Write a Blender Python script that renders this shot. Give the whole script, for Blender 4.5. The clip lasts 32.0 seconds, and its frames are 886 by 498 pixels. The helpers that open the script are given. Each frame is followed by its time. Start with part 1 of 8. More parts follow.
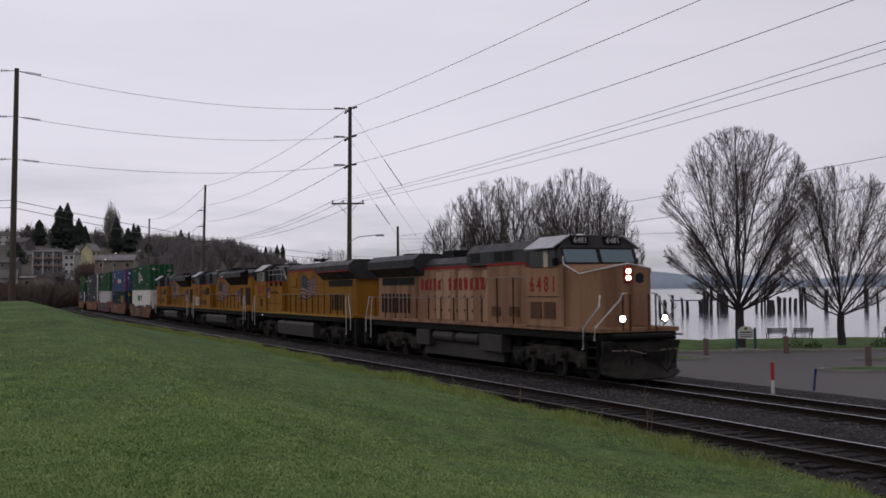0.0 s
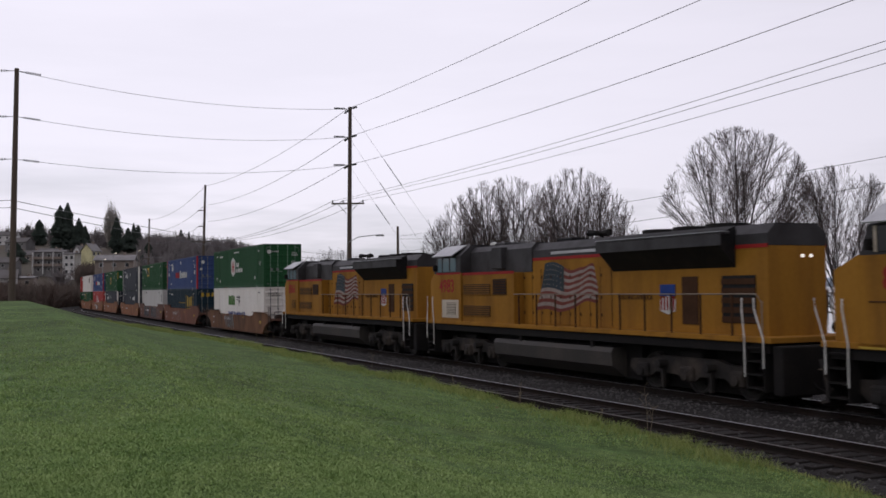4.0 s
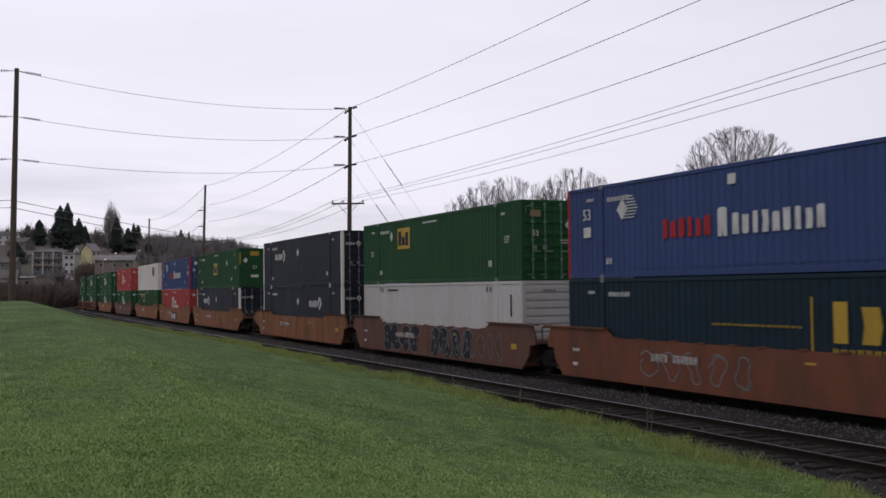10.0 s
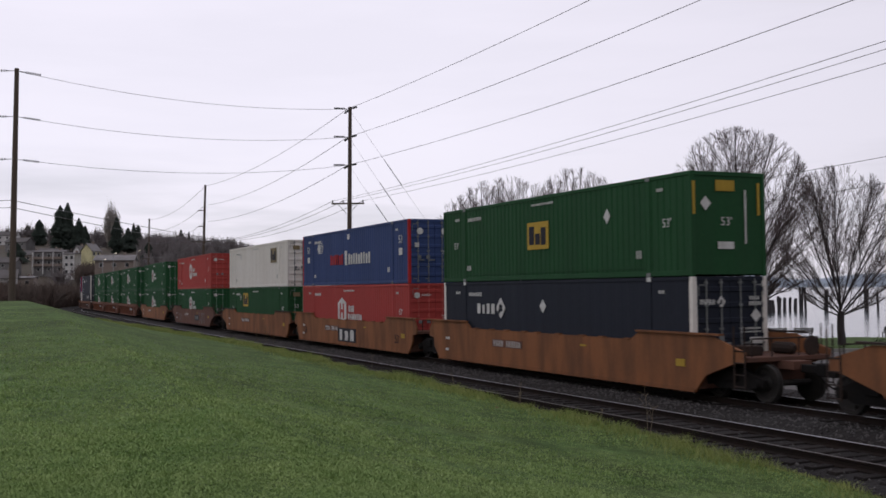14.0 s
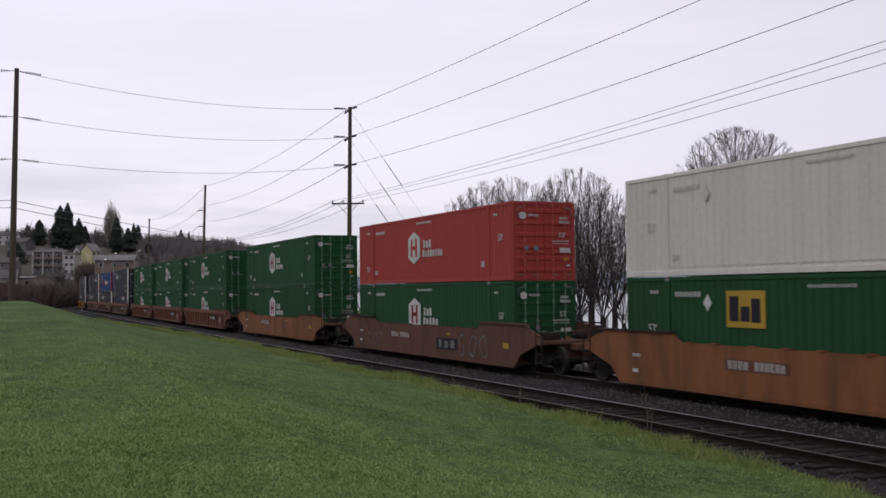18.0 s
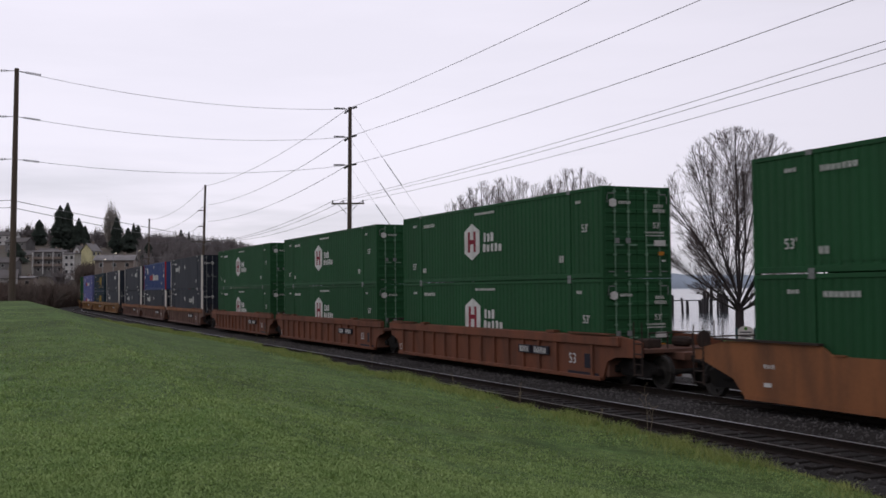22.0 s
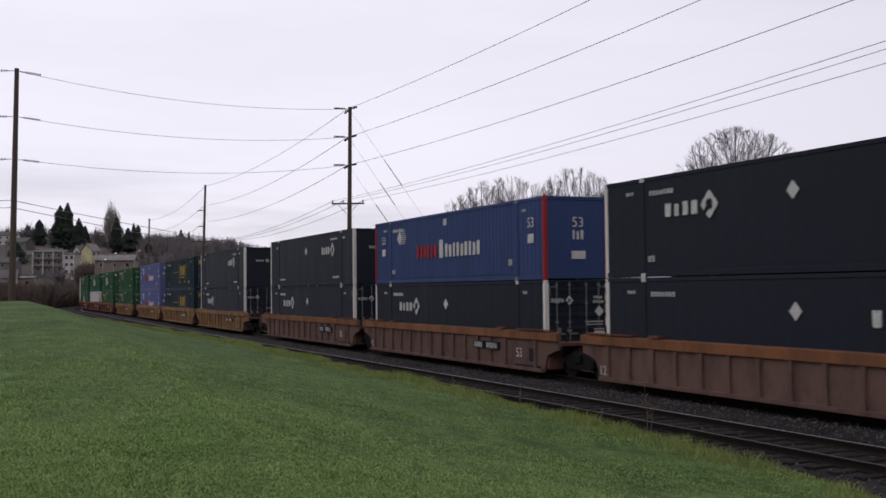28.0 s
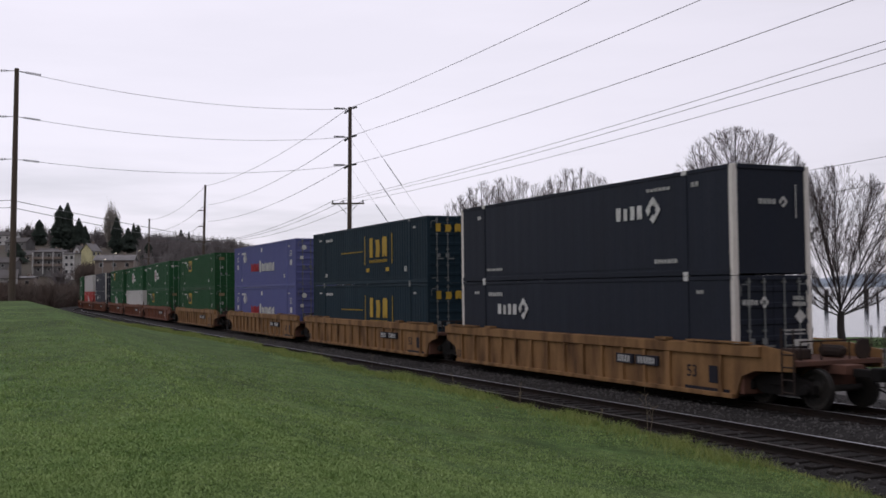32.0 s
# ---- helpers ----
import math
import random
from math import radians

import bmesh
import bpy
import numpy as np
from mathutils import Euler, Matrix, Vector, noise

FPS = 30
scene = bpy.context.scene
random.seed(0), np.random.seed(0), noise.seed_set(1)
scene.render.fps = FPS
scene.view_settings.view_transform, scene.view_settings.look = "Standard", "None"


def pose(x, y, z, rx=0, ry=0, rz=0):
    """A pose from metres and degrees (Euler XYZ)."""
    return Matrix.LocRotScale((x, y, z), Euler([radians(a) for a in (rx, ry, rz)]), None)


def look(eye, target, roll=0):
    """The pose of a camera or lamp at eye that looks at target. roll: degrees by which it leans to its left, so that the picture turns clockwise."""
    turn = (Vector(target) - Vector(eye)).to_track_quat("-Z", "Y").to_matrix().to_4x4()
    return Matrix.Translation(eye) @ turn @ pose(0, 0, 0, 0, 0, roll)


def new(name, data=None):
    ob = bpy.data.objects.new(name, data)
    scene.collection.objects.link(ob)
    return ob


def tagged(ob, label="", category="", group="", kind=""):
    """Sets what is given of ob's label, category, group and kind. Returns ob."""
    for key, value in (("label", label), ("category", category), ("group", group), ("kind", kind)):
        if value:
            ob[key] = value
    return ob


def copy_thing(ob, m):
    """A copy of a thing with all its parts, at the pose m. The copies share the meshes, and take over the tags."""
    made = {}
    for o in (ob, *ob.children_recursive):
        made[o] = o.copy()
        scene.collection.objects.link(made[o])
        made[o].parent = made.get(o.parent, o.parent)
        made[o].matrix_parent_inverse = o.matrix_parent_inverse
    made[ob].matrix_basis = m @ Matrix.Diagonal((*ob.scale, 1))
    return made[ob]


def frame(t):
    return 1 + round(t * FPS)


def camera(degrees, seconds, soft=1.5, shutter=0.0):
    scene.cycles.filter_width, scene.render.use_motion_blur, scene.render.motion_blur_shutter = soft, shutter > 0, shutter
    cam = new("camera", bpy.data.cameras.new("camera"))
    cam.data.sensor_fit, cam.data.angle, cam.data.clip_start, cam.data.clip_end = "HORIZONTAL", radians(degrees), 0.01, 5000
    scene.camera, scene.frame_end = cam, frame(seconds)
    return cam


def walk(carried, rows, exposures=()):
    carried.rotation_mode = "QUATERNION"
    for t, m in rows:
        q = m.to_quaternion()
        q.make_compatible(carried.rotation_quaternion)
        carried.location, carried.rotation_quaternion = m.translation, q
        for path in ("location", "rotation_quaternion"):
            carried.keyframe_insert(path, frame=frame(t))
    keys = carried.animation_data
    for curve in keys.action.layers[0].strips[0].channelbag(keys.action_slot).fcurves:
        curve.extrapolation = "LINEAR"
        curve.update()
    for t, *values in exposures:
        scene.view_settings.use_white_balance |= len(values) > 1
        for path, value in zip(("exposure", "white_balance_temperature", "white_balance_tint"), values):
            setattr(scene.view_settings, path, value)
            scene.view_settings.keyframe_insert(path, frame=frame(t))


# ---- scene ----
# ---- camera ----
cam = camera(46.09, 32.0, soft=1.6, shutter=0.2)
EYE = pose(0, 0, 2.96, 92.22, 0, 0) @ pose(0, 0, 0, 0, 0, -0.62)
walk(cam, [(0.0, EYE), (32.0, EYE)],
     exposures=[(0.0, -0.30), (0.9, -0.17), (1.2, -0.14), (3.0, -0.06), (6.0, 0.02), (9.0, -0.04), (20.0, -0.04), (32.0, -0.03)])

# ---- world and sun: a high overcast with darker bands low down ----
SUN_UP, SUN_TURN = radians(38), radians(150)
world = bpy.data.worlds.new("overcast_sky")
scene.world = world
world.use_nodes = True
wn, wl = world.node_tree.nodes, world.node_tree.links
wn.clear()


def wnode(kind, **values):
    nd = wn.new(kind)
    for k, v in values.items():
        nd.inputs[k].default_value = v
    return nd


sky = wn.new("ShaderNodeTexSky")
sky.sky_type = "NISHITA"
sky.sun_disc = False
sky.sun_elevation, sky.sun_rotation = SUN_UP, SUN_TURN
coords = wn.new("ShaderNodeTexCoord")
stretch = wn.new("ShaderNodeMapping")
stretch.inputs["Scale"].default_value = (1.0, 1.0, 7.0)
wl.new(coords.outputs["Generated"], stretch.inputs["Vector"])
clouds = wnode("ShaderNodeTexNoise", Scale=2.3, Detail=5.0, Roughness=0.55)
wl.new(stretch.outputs["Vector"], clouds.inputs["Vector"])
split = wn.new("ShaderNodeSeparateXYZ")
wl.new(coords.outputs["Generated"], split.inputs[0])
low = wn.new("ShaderNodeMapRange")
low.inputs["From Min"].default_value, low.inputs["From Max"].default_value = 0.03, 0.135
low.inputs["To Min"].default_value, low.inputs["To Max"].default_value = 1.0, 0.1
wl.new(split.outputs["Z"], low.inputs["Value"])
ramp = wn.new("ShaderNodeValToRGB")
ramp.color_ramp.elements[0].position, ramp.color_ramp.elements[0].color = 0.36, (0.43, 0.44, 0.49, 1)
ramp.color_ramp.elements[1].position, ramp.color_ramp.elements[1].color = 0.55, (0.905, 0.86, 0.965, 1)
wl.new(clouds.outputs["Fac"], ramp.inputs["Fac"])
high = wn.new("ShaderNodeMix")
high.data_type = "RGBA"
high.inputs[6].default_value = (0.982, 0.936, 1.058, 1)
wl.new(low.outputs["Result"], high.inputs[0])
wl.new(ramp.outputs["Color"], high.inputs[7])
side = wn.new("ShaderNodeMapRange")
side.inputs["From Min"].default_value, side.inputs["From Max"].default_value = -0.9, 0.9
side.inputs["To Min"].default_value, side.inputs["To Max"].default_value = 0.45, 1.0
wl.new(split.outputs["Y"], side.inputs["Value"])
seaward = wn.new("ShaderNodeMapRange")
seaward.inputs["From Min"].default_value, seaward.inputs["From Max"].default_value = 0.0, 0.9
seaward.inputs["To Min"].default_value, seaward.inputs["To Max"].default_value = 1.0, 0.72
wl.new(split.outputs["X"], seaward.inputs["Value"])
weight = wn.new("ShaderNodeMath")
weight.operation = "MULTIPLY"
wl.new(side.outputs["Result"], weight.inputs[0])
wl.new(seaward.outputs["Result"], weight.inputs[1])
cover = wn.new("ShaderNodeBackground")
wl.new(high.outputs[2], cover.inputs["Color"])
wl.new(weight.outputs[0], cover.inputs["Strength"])
blue = wnode("ShaderNodeBackground", Strength=0.1)
wl.new(sky.outputs["Color"], blue.inputs["Color"])
veil = wnode("ShaderNodeMixShader", Fac=0.92)
wl.new(blue.outputs[0], veil.inputs[1])
wl.new(cover.outputs[0], veil.inputs[2])
wout = wn.new("ShaderNodeOutputWorld")
wl.new(veil.outputs[0], wout.inputs["Surface"])

sun = bpy.data.lights.new("sun", "SUN")
sun.energy, sun.angle, sun.color = 0.25, radians(25), (1.0, 0.96, 0.9)
new("sun", sun).matrix_world = look((0, 0, 60), Vector((0, 0, 60)) - Vector((-0.5 * 0.79, -0.87 * 0.79, 0.62)))


# ---- materials ----
def surface(name, rgb, rough=0.6, metal=0.0, dirt=0.35, dirt_rgb=(0.06, 0.05, 0.04), grain=18.0, patch=0.7,
            streak=1.0, bump=0.02, coat=0.0, own=0.0, spec=0.5, uneven=0.28):
    """A painted or raw surface: base colour with patches of dirt (streaked downwards by streak) and fine grain."""
    m = bpy.data.materials.new(name)
    m.use_nodes = True
    n, l = m.node_tree.nodes, m.node_tree.links
    b = n["Principled BSDF"]
    b.inputs["Metallic"].default_value = metal
    b.inputs["Coat Weight"].default_value = coat
    b.inputs["Specular IOR Level"].default_value = spec
    tc = n.new("ShaderNodeTexCoord")
    mp = n.new("ShaderNodeMapping")
    mp.inputs["Scale"].default_value = (1, 1, 1 / streak)
    l.new(tc.outputs["Object"], mp.inputs["Vector"])
    big = n.new("ShaderNodeTexNoise")
    big.inputs["Scale"].default_value, big.inputs["Detail"].default_value = patch, 6
    l.new(mp.outputs["Vector"], big.inputs["Vector"])
    fine = n.new("ShaderNodeTexNoise")
    fine.inputs["Scale"].default_value, fine.inputs["Detail"].default_value = grain, 4
    l.new(tc.outputs["Object"], fine.inputs["Vector"])
    rng = n.new("ShaderNodeMapRange")
    rng.inputs["From Min"].default_value, rng.inputs["From Max"].default_value = 0.42, 0.78
    rng.inputs["To Max"].default_value = dirt
    l.new(big.outputs["Fac"], rng.inputs["Value"])
    mix = n.new("ShaderNodeMix")
    mix.data_type = "RGBA"
    mix.inputs[6].default_value, mix.inputs[7].default_value = (*rgb, 1), (*dirt_rgb, 1)
    l.new(rng.outputs["Result"], mix.inputs[0])
    hsv = n.new("ShaderNodeHueSaturation")
    l.new(mix.outputs[2], hsv.inputs["Color"])
    val = n.new("ShaderNodeMapRange")
    val.inputs["To Min"].default_value, val.inputs["To Max"].default_value = 1 - uneven, 1 + uneven
    l.new(fine.outputs["Fac"], val.inputs["Value"])
    if own:
        info = n.new("ShaderNodeObjectInfo")
        each = n.new("ShaderNodeMath")
        each.operation = "MULTIPLY_ADD"
        each.inputs[1].default_value, each.inputs[2].default_value = own, 1 - own / 2
        l.new(info.outputs["Random"], each.inputs[0])
        both = n.new("ShaderNodeMath")
        both.operation = "MULTIPLY"
        l.new(each.outputs[0], both.inputs[0])
        l.new(val.outputs["Result"], both.inputs[1])
        l.new(both.outputs[0], hsv.inputs["Value"])
    else:
        l.new(val.outputs["Result"], hsv.inputs["Value"])
    l.new(hsv.outputs["Color"], b.inputs["Base Color"])
    rr = n.new("ShaderNodeMapRange")
    rr.inputs["To Min"].default_value, rr.inputs["To Max"].default_value = max(rough - 0.15, 0.03), min(rough + 0.15, 1)
    l.new(big.outputs["Fac"], rr.inputs["Value"])
    l.new(rr.outputs["Result"], b.inputs["Roughness"])
    if bump:
        bp = n.new("ShaderNodeBump")
        bp.inputs["Distance"].default_value, bp.inputs["Strength"].default_value = bump, 0.6
        l.new(fine.outputs["Fac"], bp.inputs["Height"])
        l.new(bp.outputs["Normal"], b.inputs["Normal"])
    return m


def glow(name, rgb, strength):
    m = bpy.data.materials.new(name)
    m.use_nodes = True
    b = m.node_tree.nodes["Principled BSDF"]
    b.inputs["Base Color"].default_value = (*rgb, 1)
    b.inputs["Emission Color"].default_value, b.inputs["Emission Strength"].default_value = (*rgb, 1), strength
    return m


def glassy(name, rgb, rough=0.05):
    m = bpy.data.materials.new(name)
    m.use_nodes = True
    b = m.node_tree.nodes["Principled BSDF"]
    b.inputs["Base Color"].default_value, b.inputs["Roughness"].default_value = (*rgb, 1), rough
    b.inputs["Transmission Weight"].default_value, b.inputs["IOR"].default_value = 0.35, 1.45
    return m


# ---- mesh helpers ----
def mesh_from(name, verts, faces, smooth=False):
    me = bpy.data.meshes.new(name)
    me.from_pydata([tuple(v) for v in verts], [], faces)
    if smooth:
        me.polygons.foreach_set("use_smooth", [True] * len(me.polygons))
    me.update()
    return me


def part(name, bm, material, parent=None, label="", at=None):
    """Links a bmesh (or a ready mesh) as one object, under a parent if given."""
    if isinstance(bm, bpy.types.Mesh):
        me = bm
    else:
        me = bpy.data.meshes.new(name)
        bm.normal_update()
        bm.to_mesh(me)
        bm.free()
    if material is not None and not me.materials:
        me.materials.append(material)
    ob = new(name, me)
    if parent is not None:
        ob.parent = parent
    if at is not None:
        ob.matrix_basis = at
    if label:
        ob["label"] = label
    return ob


def box(bm, x0, x1, y0, y1, z0, z1, bevel=0.0):
    """A box between the given faces, with its edges bevelled if asked."""
    vs = [bm.verts.new((x, y, z)) for z in (z0, z1) for y in (y0, y1) for x in (x0, x1)]
    fs = [bm.faces.new([vs[i] for i in q]) for q in
          ((0, 2, 3, 1), (4, 5, 7, 6), (0, 1, 5, 4), (2, 6, 7, 3), (0, 4, 6, 2), (1, 3, 7, 5))]
    if bevel:
        es = list({e for f in fs for e in f.edges})
        bmesh.ops.bevel(bm, geom=es, offset=bevel, segments=1, affect="EDGES")
    return bm


def boxes(*rows, bevel=0.0):
    bm = bmesh.new()
    for r in rows:
        box(bm, *r, bevel=bevel)
    return bm


def prism(bm, outline, y0, y1):
    """An outline in x and z, drawn out from y0 to y1."""
    a = [bm.verts.new((x, y0, z)) for x, z in outline]
    b = [bm.verts.new((x, y1, z)) for x, z in outline]
    k = len(outline)
    bm.faces.new(a)
    bm.faces.new(b[::-1])
    for i in range(k):
        j = (i + 1) % k
        bm.faces.new((a[j], a[i], b[i], b[j]))
    bmesh.ops.recalc_face_normals(bm, faces=bm.faces)
    return bm


def sweep(bm, outline, x0, x1):
    """An outline in y and z, drawn out from x0 to x1."""
    a = [bm.verts.new((x0, y, z)) for y, z in outline]
    b = [bm.verts.new((x1, y, z)) for y, z in outline]
    k = len(outline)
    bm.faces.new(a)
    bm.faces.new(b[::-1])
    for i in range(k):
        j = (i + 1) % k
        bm.faces.new((a[j], a[i], b[i], b[j]))
    bmesh.ops.recalc_face_normals(bm, faces=bm.faces)
    return bm


def tube(bm, points, radius, sides=6, end_radius=None):
    """A pipe through the points, tapering to end_radius if given."""
    pts = [Vector(q) for q in points]
    rings = []
    for i, q in enumerate(pts):
        d = (pts[min(i + 1, len(pts) - 1)] - pts[max(i - 1, 0)]).normalized()
        u = d.cross(Vector((0, 0, 1)) if abs(d.z) < 0.9 else Vector((1, 0, 0))).normalized()
        v = d.cross(u)
        f = i / (len(pts) - 1)
        r = radius if end_radius is None else radius * (1 - f) + end_radius * f
        rings.append([bm.verts.new(q + r * (math.cos(2 * math.pi * k / sides) * u + math.sin(2 * math.pi * k / sides) * v))
                      for k in range(sides)])
    for a, b in zip(rings, rings[1:]):
        for k in range(sides):
            j = (k + 1) % sides
            bm.faces.new((a[k], a[j], b[j], b[k]))
    if sides > 2:
        bm.faces.new(rings[0][::-1])
        bm.faces.new(rings[-1])
    return bm


def lathe(bm, profile, axis, centre, sides=14):
    """A turned shape: profile of (along, radius) round an axis 'x', 'y' or 'z' through centre."""
    rings = []
    for a, r in profile:
        ring = []
        for k in range(sides):
            c, s = r * math.cos(2 * math.pi * k / sides), r * math.sin(2 * math.pi * k / sides)
            v = {"x": (a, c, s), "y": (s, a, c), "z": (c, s, a)}[axis]
            ring.append(bm.verts.new(Vector(v) + Vector(centre)))
        rings.append(ring)
    for a, b in zip(rings, rings[1:]):
        for k in range(sides):
            j = (k + 1) % sides
            bm.faces.new((a[k], a[j], b[j], b[k]))
    bm.faces.new(rings[0][::-1])
    bm.faces.new(rings[-1])
    return bm


LETTERS = {}


def lettering(text, size, squeeze=1.0, bold=0.0):
    """A thin mesh of a text in the built-in font, in x and z, centred, to be read from the -y side."""
    key = (text, size, squeeze, bold)
    if key not in LETTERS:
        cu = bpy.data.curves.new("letters", "FONT")
        cu.body, cu.size, cu.extrude, cu.offset = text, size, 0.003, bold
        cu.align_x, cu.align_y, cu.resolution_u = "CENTER", "CENTER", 3
        ob = new("letters", cu)
        bpy.context.view_layer.update()
        me = bpy.data.meshes.new_from_object(ob.evaluated_get(bpy.context.evaluated_depsgraph_get()))
        bpy.data.objects.remove(ob)
        me.transform(Matrix.Diagonal((squeeze, 1, 1, 1)))
        me.transform(Matrix.Rotation(radians(90), 4, "X"))
        LETTERS[key] = me
    return LETTERS[key].copy()


# ---- the line of the railway: distance s along it, offset n to its far side ----
BEND_S = np.array([-1000.0, -296.0, -290.0, -205.0, -195.0, -150.0, -100.0, -50.0, 0.0, 40.0, 1000.0])
BEND_K = np.array([0.0, 0.0, 4.8, 4.8, -0.2, -0.2, 0.17, 0.39, -0.53, -0.53, 0.0]) / 1000
BEND_K[-1] = 0.0
LINE_S = np.arange(-720.0, 450.01, 1.0)
_k = np.where(LINE_S > 40, 0.0, np.interp(LINE_S, BEND_S, BEND_K))
_ph = np.concatenate([[0], np.cumsum((_k[1:] + _k[:-1]) / 2)])
_i0 = 720
LINE_PHI = _ph - _ph[_i0] + radians(24.141)
_x = np.concatenate([[0], np.cumsum((np.sin(LINE_PHI[1:]) + np.sin(LINE_PHI[:-1])) / 2)])
_y = np.concatenate([[0], np.cumsum(-(np.cos(LINE_PHI[1:]) + np.cos(LINE_PHI[:-1])) / 2)])
LINE_X, LINE_Y = _x - _x[_i0] + 14.568, _y - _y[_i0] + 14.052


def on_line(s, n=0.0):
    """The place in x and y at distance s along the main track and n metres to its far side."""
    ph = np.interp(s, LINE_S, LINE_PHI)
    return np.interp(s, LINE_S, LINE_X) + n * np.cos(ph), np.interp(s, LINE_S, LINE_Y) + n * np.sin(ph)


def riding(s, half, z=0.0):
    """The pose of a vehicle whose middle is at s, carried at s - half and s + half; its x axis points forwards."""
    ax, ay = on_line(s - half)
    bx, by = on_line(s + half)
    return pose((ax + bx) / 2, (ay + by) / 2, z, 0, 0, math.degrees(math.atan2(by - ay, bx - ax)))


# straight frame of the near stretch, used for the ground
AX, AY = np.array([0.409, -0.9125]), np.array([0.9125, 0.409])
ORIGIN = np.array([14.568, 14.052])


def plan(s, n):
    return ORIGIN[0] + s * AX[0] + n * AY[0], ORIGIN[1] + s * AX[1] + n * AY[1]


# ---- materials of the setting ----
GRASS = surface("grass", (0.070, 0.120, 0.036), 0.95, dirt=0.95, dirt_rgb=(0.115, 0.163, 0.056), grain=26, patch=0.9, bump=0.03, spec=0.1)


def mottle(mat, scales, lo, hi):
    """Breaks a surface's colour up by soft blotches at several scales."""
    n, l = mat.node_tree.nodes, mat.node_tree.links
    b = n["Principled BSDF"]
    tc = n.new("ShaderNodeTexCoord")
    for sc in scales:
        src = b.inputs["Base Color"].links[0].from_socket
        mp = n.new("ShaderNodeMapping")
        mp.inputs["Scale"].default_value = (sc, sc * 0.8, sc)
        l.new(tc.outputs["Object"], mp.inputs["Vector"])
        nz = n.new("ShaderNodeTexNoise")
        nz.inputs["Scale"].default_value, nz.inputs["Detail"].default_value, nz.inputs["Roughness"].default_value = 1.0, 4, 0.6
        l.new(mp.outputs["Vector"], nz.inputs["Vector"])
        rp = n.new("ShaderNodeValToRGB")
        rp.color_ramp.elements[0].position, rp.color_ramp.elements[0].color = 0.32, (lo, lo, lo * 0.96, 1)
        rp.color_ramp.elements[1].position, rp.color_ramp.elements[1].color = 0.68, (hi, hi, hi, 1)
        l.new(nz.outputs["Fac"], rp.inputs["Fac"])
        mx = n.new("ShaderNodeMix")
        mx.data_type, mx.blend_type = "RGBA", "MULTIPLY"
        mx.inputs[0].default_value = 1.0
        l.new(src, mx.inputs[6])
        l.new(rp.outputs["Color"], mx.inputs[7])
        l.new(mx.outputs[2], b.inputs["Base Color"])


mottle(GRASS, (0.30, 1.3, 4.5, 14.0), 0.72, 1.27)
BALLAST = surface("ballast", (0.036, 0.034, 0.033), 0.95, dirt=0.7, dirt_rgb=(0.016, 0.014, 0.014), grain=14, patch=1.2, bump=0.06, spec=0.1)
ASPHALT = surface("asphalt", (0.092, 0.085, 0.080), 0.8, dirt=0.55, dirt_rgb=(0.13, 0.12, 0.115), grain=40, patch=0.25, bump=0.01)
RAIL_STEEL = surface("rail_steel", (0.017, 0.013, 0.011), 0.9, dirt=0.6, dirt_rgb=(0.026, 0.015, 0.011), spec=0.15, grain=8, patch=1.0, bump=0.0)
RAIL_TOP = surface("polished_rail", (0.50, 0.50, 0.53), 0.5, metal=0.8, dirt=0.2, grain=5, patch=0.5, bump=0.0)
DULL_TOP = surface("dull_rail_head", (0.16, 0.145, 0.14), 0.6, metal=0.5, dirt=0.6, dirt_rgb=(0.06, 0.045, 0.04), grain=5, patch=0.8, bump=0.0)
TIE_WOOD = surface("sleeper_wood", (0.022, 0.019, 0.018), 0.9, dirt=0.6, dirt_rgb=(0.034, 0.029, 0.026), grain=25, patch=3, bump=0.02, own=0.5, spec=0.15)
POLE_WOOD = surface("pole_wood", (0.095, 0.068, 0.052), 0.85, dirt=0.5, dirt_rgb=(0.05, 0.05, 0.05), grain=30, patch=0.8, streak=6, bump=0.01)
WIRE = surface("wire", (0.13, 0.13, 0.135), 0.6, bump=0.0)
INSULATOR = surface("insulator", (0.10, 0.10, 0.11), 0.4, bump=0.0)
GALVANISED = surface("galvanised_steel", (0.38, 0.39, 0.40), 0.5, metal=0.6, bump=0.0)
KERB = surface("kerb_concrete", (0.30, 0.29, 0.28), 0.85, dirt=0.6, dirt_rgb=(0.12, 0.12, 0.10), grain=30)


def smooth(a, b, v):
    t = np.clip((v - a) / (b - a), 0, 1)
    return t * t * (3 - 2 * t)


LIP_S = [-400, -160, -100, -67, -41, -27, -21, -16, -10.5, -8.7, -6.5, -4.6, 20, 60]
LIP_Z = [0.1, 0.2, 0.06, 0.28, 0.36, 0.20, 0.19, 0.09, 0.02, -0.10, -0.11, -0.20, -0.3, -0.3]
HILL_B = [-180, -60, -40, -23, -18, -14.7, -11.2, -8.8, -7, -5.5, 180]
HILL_E = [0, 0, 0.045, 0.046, 0.044, 0.041, 0.035, 0.022, 0.008, -0.006, -0.006]


